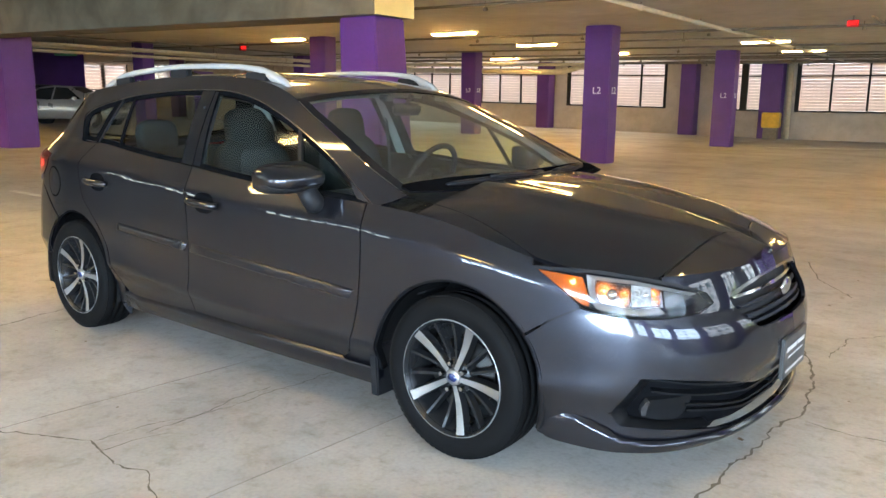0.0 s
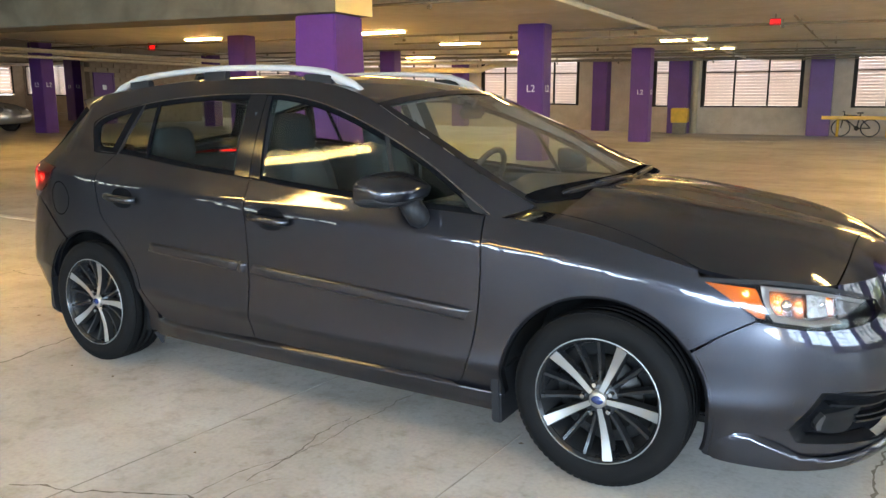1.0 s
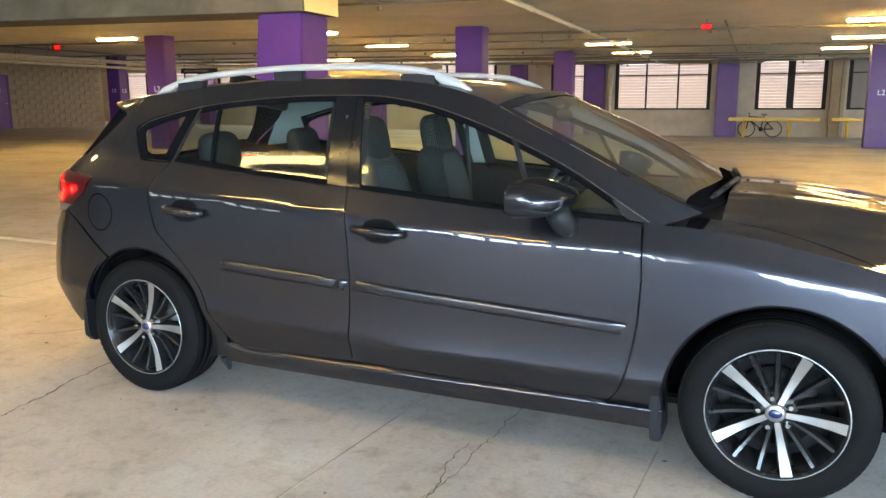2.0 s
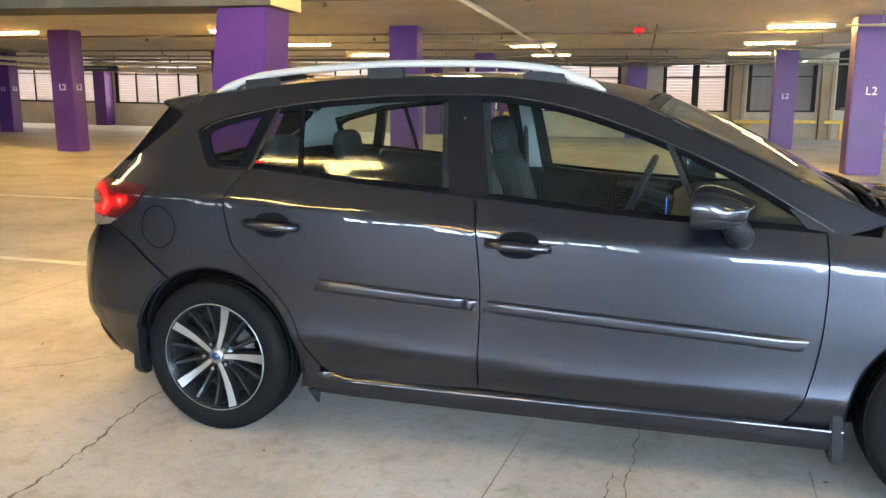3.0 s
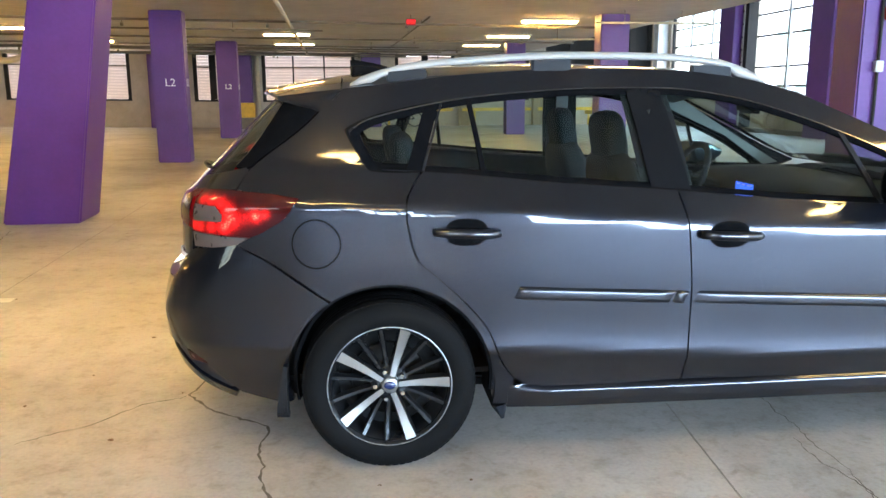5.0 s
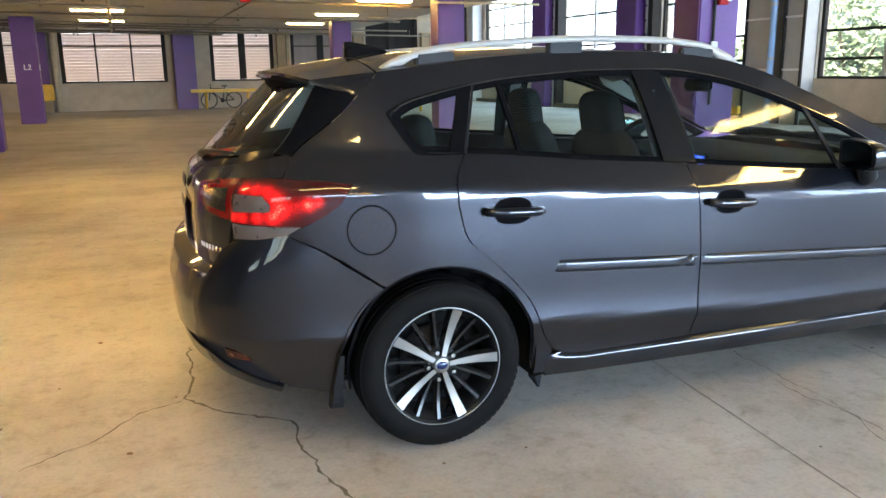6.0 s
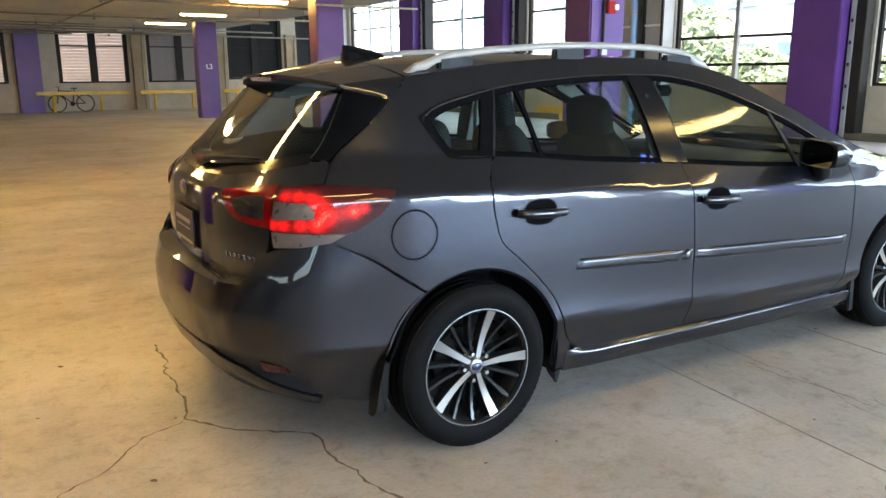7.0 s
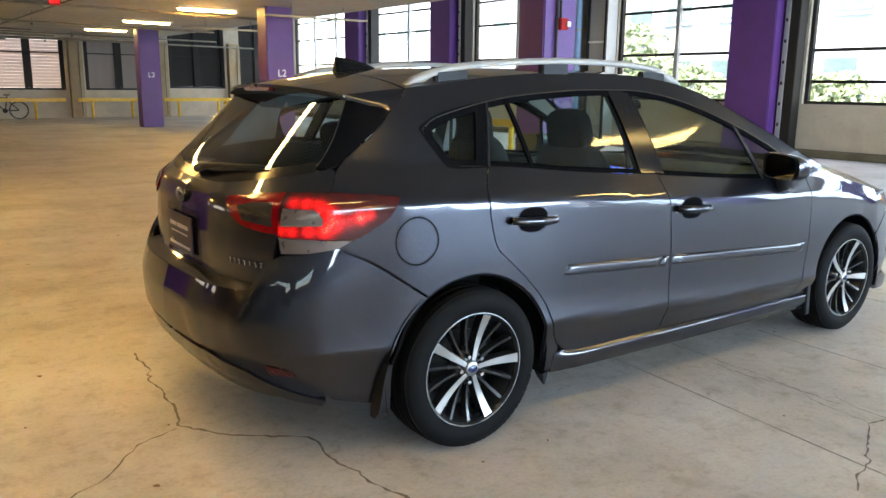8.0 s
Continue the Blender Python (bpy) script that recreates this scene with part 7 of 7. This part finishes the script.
def wheel(x, side, turn):
    """A wheel with its parts as children; side -1 is the car's right."""
    ob = new("wheel")
    ob.parent = car
    y = side * 0.772
    ob.matrix_basis = Matrix.Translation((x, y, 0.314)) @ (Matrix.Rotation(math.pi, 4, "Z") if side > 0 else Matrix.Identity(4))
    tagged(ob, "five-spoke two-tone alloy wheel")
    part("tyre", tyre_mesh(), C_TYRE, ob, "black rubber tyre", True)
    tagged(part("tread", tread_blocks(), C_TYRE, ob, "tread blocks of the tyre"), kind="stuff")
    part("rim", lathe([(0.2215, -0.094), (0.2228, -0.099), (0.2215, -0.1015), (0.2185, -0.1010)], 64), C_RIMEDGE, ob, "bright machined rim edge", True)
    part("rim_barrel", lathe([(0.2185, -0.1005), (0.212, -0.094), (0.200, -0.06), (0.188, -0.02), (0.185, 0.08)], 48), C_RIMB, ob, "black inner barrel of the rim", True)
    part("brake_disc", lathe([(0.02, -0.006), (0.135, -0.006), (0.137, 0.006), (0.02, 0.010)], 40), C_DISC, ob, "steel brake disc", True)
    part("wheel_back", lathe([(0.001, 0.03), (0.19, 0.03)], 32), C_SHELL, ob, "dark back of the wheel")
    for k in range(5):
        a = radians(turn + 72 * k)
        part("spoke", spoke(a, 0.017, 0.036, 0.032, 0.213, -0.080, -0.096, 0.001, 0.001), C_ALLOY, ob, "machined alloy spoke face")
        part("spoke_back", spoke(a, 0.021, 0.040, 0.030, 0.212, -0.078, -0.094, 0.030), C_RIMB, ob, "black flank of the spoke")
        for da in (24, 48):
            part("thin_spoke", spoke(a + radians(da), 0.009, 0.012, 0.045, 0.208, -0.062, -0.084, 0.025), C_RIMB, ob, "thin black spoke")
        bm = bmesh.new()
        bmesh.ops.create_cone(bm, cap_ends=True, segments=8, radius1=0.0105, radius2=0.008, depth=0.022)
        bm.transform(Matrix.Translation((0.053 * math.cos(a + radians(36)), -0.078, 0.053 * math.sin(a + radians(36)))) @ Matrix.Rotation(radians(90), 4, "X"))
        part("wheel_nut", bm, C_CHROME, ob, "chrome wheel nut")
    part("hub_seat", lathe([(0.001, -0.066), (0.062, -0.064), (0.068, -0.055), (0.070, -0.02)], 32), C_RIMB, ob, "black hub around the nuts", True)
    part("hub", lathe([(0.001, -0.086), (0.026, -0.085), (0.030, -0.081), (0.033, -0.068)], 32), C_ALLOY, ob, "alloy wheel hub", True)
    cap = lathe([(0.001, -0.088), (0.020, -0.087), (0.023, -0.083)], 24)
    bmesh.ops.scale(cap, vec=(1, 1, 0.72), verts=cap.verts)
    part("hub_badge", cap, C_BLUE, ob, "blue oval hub badge", True)
    return ob


wheel(0.0, -1, 74)
wheel(2.67, -1, 67)
wheel(0.0, 1, 20)
wheel(2.67, 1, 50)

# rear plate, badges, wiper
rplate = part("rear_plate", box(-0.814, -0.152, 0.712, -0.808, 0.152, 0.862, 0.003), C_PLATE, car, "dark purple plate on the tailgate")
for row, z0, z1 in (([(-0.11, 0.03), (0.04, 0.115)], 0.806, 0.822), ([(-0.10, -0.01), (0.0, 0.06), (0.07, 0.10)], 0.782, 0.788), ([(-0.125, 0.06), (0.065, 0.125)], 0.730, 0.741)):
    for a, b in row:
        part("plate_bar", box(-0.8152, a, z0, -0.8142, b, z1), C_BARSL, rplate, "pale illegible bar")
# recess is not hollowed; its darkness is put into this flat sheet
panel("plate_recess", [sheet([(S_REAR, 0.675), (S_REAR + 0.215, 0.68), (S_REAR + 0.20, 0.885), (S_REAR, 0.895)], on(0.001), (0.05, 0.05), 0)], C_GLOSSB, car, "flat black patch drawn as the recess round the rear plate", "M")
bm = bmesh.new()
bmesh.ops.create_uvsphere(bm, u_segments=24, v_segments=8, radius=1.0)
bmesh.ops.scale(bm, vec=(0.008, 0.055, 0.030), verts=bm.verts)
bmesh.ops.translate(bm, vec=(-0.803, 0, 0.935), verts=bm.verts)
part("rear_badge", bm, C_BEZEL, car, "dark chrome oval badge on the tailgate", True)
bx = bmesh.new()
for k in range(7):
    p = skin(-1.03 + k * 0.027, 0.757, 0.004)
    add_box(bx, p[0] - 0.004, p[1] - 0.0075, 0.748, p[0] + 0.002, p[1] - 0.0045, 0.766), add_box(bx, p[0] - 0.004, p[1] - 0.0043, 0.763, p[0] + 0.002, p[1] + 0.0075, 0.766)
part("model_badge", bx, C_CHROME, car, "small chrome model badge as plain blocks")
bm = tube([skin(S_REAR, 1.035, 0.015), skin(-1.40, 1.05, 0.03), skin(-1.25, 1.065, 0.028), skin(-1.06, 1.075, 0.022), skin(-0.95, 1.077, 0.012)], [0.018, 0.013, 0.008, 0.006, 0.004], 8)
part("rear_wiper", bm, C_TRIM, car, "black rear wiper", True)
for y0, y1, dx, up in ((-0.56, 0.08, 0.0, 0.030), (-0.06, 0.52, 0.012, 0.026)):
    way = np.linspace(0, 1, 11)
    low = [windscreen(0.012 + up * math.sin(k * math.pi * 0.8), 1 - abs(y0 + (y1 - y0) * k) / 0.72, 0.014) for k in way]
    pts = [(p[0] + dx, y0 + (y1 - y0) * k, p[2]) for p, k in zip(low, way)]
    blade = part("wiper", tube(pts, [0.007] + [0.011] * 9 + [0.005], 6), C_TRIM, car, "black windscreen wiper", True)
    arm = [(p[0] + 0.012, p[1], p[2] + 0.012) for p in pts[4:]]
    part("arm", tube(arm, [0.006, 0.008, 0.009, 0.010, 0.011, 0.012, 0.013], 6), C_TRIM, blade, "black wiper arm", True)


# ---- cabin of the hatchback ----
def cushion(x0, y0, z0, x1, y1, z1, r=0.05, tilt=0.0, pivot=None):
    bm = box(x0, y0, z0, x1, y1, z1, r, 4)
    if tilt:
        bmesh.ops.rotate(bm, cent=pivot or ((x0 + x1) / 2, (y0 + y1) / 2, z0), matrix=Matrix.Rotation(radians(tilt), 3, "Y"), verts=bm.verts)
    return bm


def pillow(cx, cy, cz, a, b, c, tilt=0.0, e=0.55):
    """A soft rounded block with half sizes a, b, c."""
    bm = bmesh.new()
    bmesh.ops.create_uvsphere(bm, u_segments=28, v_segments=16, radius=1.0)
    soft = lambda t: math.copysign(abs(t) ** e, t)
    for v in bm.verts:
        x, y, z = v.co
        v.co = (soft(x) * a, soft(y) * b, soft(z) * c)
    bm.transform(Matrix.Translation((cx, cy, cz)) @ Matrix.Rotation(radians(tilt), 4, "Y"))
    return bm


for y in (-0.37, 0.37):
    part("seat_cushion", cushion(1.00, y - 0.25, 0.42, 1.52, y + 0.25, 0.58, 0.06), C_SEAT, car, "dark cloth seat cushion", True)
    part("seat_back", pillow(1.000, y, 0.785, 0.075, 0.235, 0.33, -14), C_SEAT, car, "dark cloth front seat back", True)
    part("seat_panel", pillow(1.030, y, 0.805, 0.062, 0.14, 0.26, -14), C_SEATL, car, "paler centre of the seat back", True)
    part("headrest", pillow(0.925, y, 1.148, 0.055, 0.128, 0.115, -10, 0.6), C_SEAT, car, "dark headrest", True)
    for dy in (-0.06, 0.06):
        part("headrest_post", tube([(0.940, y + dy, 1.02), (0.930, y + dy, 1.10)], 0.006, 6), C_DASH, car)
part("rear_bench", cushion(0.24, -0.62, 0.42, 0.80, 0.62, 0.60, 0.06), C_SEAT, car, "dark cloth rear bench", True)
part("rear_backrest", pillow(0.14, 0, 0.75, 0.08, 0.62, 0.28, -16, 0.4), C_SEAT, car, "dark rear seat back", True)
for y in (-0.37, 0.37):
    part("headrest", pillow(0.085, y, 1.085, 0.05, 0.13, 0.10, -8, 0.6), C_SEAT, car, "dark rear headrest", True)
part("parcel_shelf", box(-0.55, -0.55, 0.93, 0.02, 0.55, 0.945, 0.005), C_DASH, car, "dark load cover")
part("cabin_floor", box(-0.4, -0.72, 0.30, 2.1, 0.72, 0.32), C_SHELL, car)
# dashboard, wheel, mirror
bm = bmesh.new()
prev = None
for y in np.linspace(-0.70, 0.70, 15):
    k = 0.02 * math.exp(-((y - 0.37) / 0.18) ** 2)
    r = [bm.verts.new((x, y, z)) for x, z in ((2.38, 0.90), (2.30, 0.93), (2.05, 0.935 + k), (1.86, 0.925 + 1.6 * k), (1.76, 0.88 + k), (1.74, 0.72), (1.82, 0.55), (2.38, 0.55))]
    if prev:
        for i in range(8):
            bm.faces.new((prev[i], prev[(i + 1) % 8], r[(i + 1) % 8], r[i]))
    else:
        bm.faces.new(r)
    prev = r
bm.faces.new(prev)
part("dashboard", bm, C_DASH, car, "black dashboard", True)
ring_pts = [(1.585 + 0.185 * math.sin(a) * 0.42, 0.37 + 0.185 * math.cos(a), 0.90 + 0.185 * math.sin(a) * 0.91) for a in np.linspace(0, 2 * math.pi, 33)]
part("steering_wheel", tube(ring_pts, 0.016, 8, False), C_DASH, car, "black steering wheel", True)
bm = cushion(1.57, 0.30, 0.86, 1.62, 0.44, 0.94, 0.02)
add_tube(bm, [(1.60, 0.20, 0.90), (1.60, 0.54, 0.90)], 0.014, 6)
add_tube(bm, [(1.60, 0.37, 0.90), (1.53, 0.37, 0.74)], 0.014, 6)
add_tube(bm, [(1.60, 0.37, 0.90), (1.80, 0.37, 0.84)], 0.035, 8)
part("steering_hub", bm, C_DASH, car, "steering wheel hub and spokes")
part("inside_mirror", cushion(1.70, -0.11, 1.235, 1.73, 0.11, 1.295, 0.014), C_DASH, car, "inside mirror", True)
part("mirror_stalk", tube([(1.72, 0, 1.29), (1.75, 0, 1.335)], 0.012, 6), C_DASH, car)
for y in (-0.16, 0.16):
    part("camera_unit", box(1.70, y - 0.03, 1.305, 1.75, y + 0.03, 1.335, 0.006), C_DASH, car, "small camera unit at the top of the windscreen")
screen = part("console_screen", cushion(1.722, -0.09, 0.825, 1.742, 0.11, 0.925, 0.008), C_DASH, car, "touch screen in the dashboard")
part("display", box(1.7195, -0.075, 0.838, 1.7215, 0.095, 0.912), glow("lit blue display", (0.05, 0.14, 0.85), 0.32), screen, "glowing blue display")
for k, (a, b) in enumerate(((-0.06, -0.02), (0.0, 0.03), (0.05, 0.08))):
    part("display_bar", box(1.7185, a, 0.900, 1.7193, b, 0.907), M_LETTER, screen, "pale illegible bar")
# headlining and inner pillar covers
panel("headlining", [sheet([(-0.12, 0.02), (1.60, 0.02), (1.60, 1), (-0.12, 1)], lambda s, q: roof(s, q, -0.045), (0.1, 0.1), 0)], C_INNER, car, "pale grey headlining", "M")
panel("pillar_trim", [sheet([(0.985, 0.98), (1.06, 0.98), (1.01, 1.36), (0.95, 1.36)], on(-0.045), (0.05, 0.05), 0.0)], C_INNER, car, "pale inner cover of the centre pillar")
panel("pillar_trim", [sheet([(2.22, 0.925), (2.30, 0.94), (1.62, 1.31), (1.50, 1.31), (1.55, 1.262), (1.95, 1.095)], on(-0.04), (0.05, 0.05), 0.0)], C_INNER, car, "pale inner cover of the front pillar")
panel("pillar_trim", [sheet([(-0.10, 1.09), (-0.5, 1.06), (-0.40, 1.20), (-0.12, 1.33), (0.9, 1.40), (0.9, 1.365), (0.2, 1.31), (-0.10, 1.24)], on(-0.045), (0.05, 0.05), 0.0)], C_INNER, car, "pale inner cover of the rear pillar")
for y in (-0.66, 0.66):
    part("seat_belt", tube([(0.98, y, 1.27), (0.99, y * 1.03, 1.0), (1.0, y * 1.06, 0.6)], 0.012, 4), C_SEATL, car, "grey seat belt")
part2("inner_handle", lambda: box(1.45, -0.745, 0.86, 1.75, -0.70, 0.92, 0.02), C_DASH, car, "black door armrest")
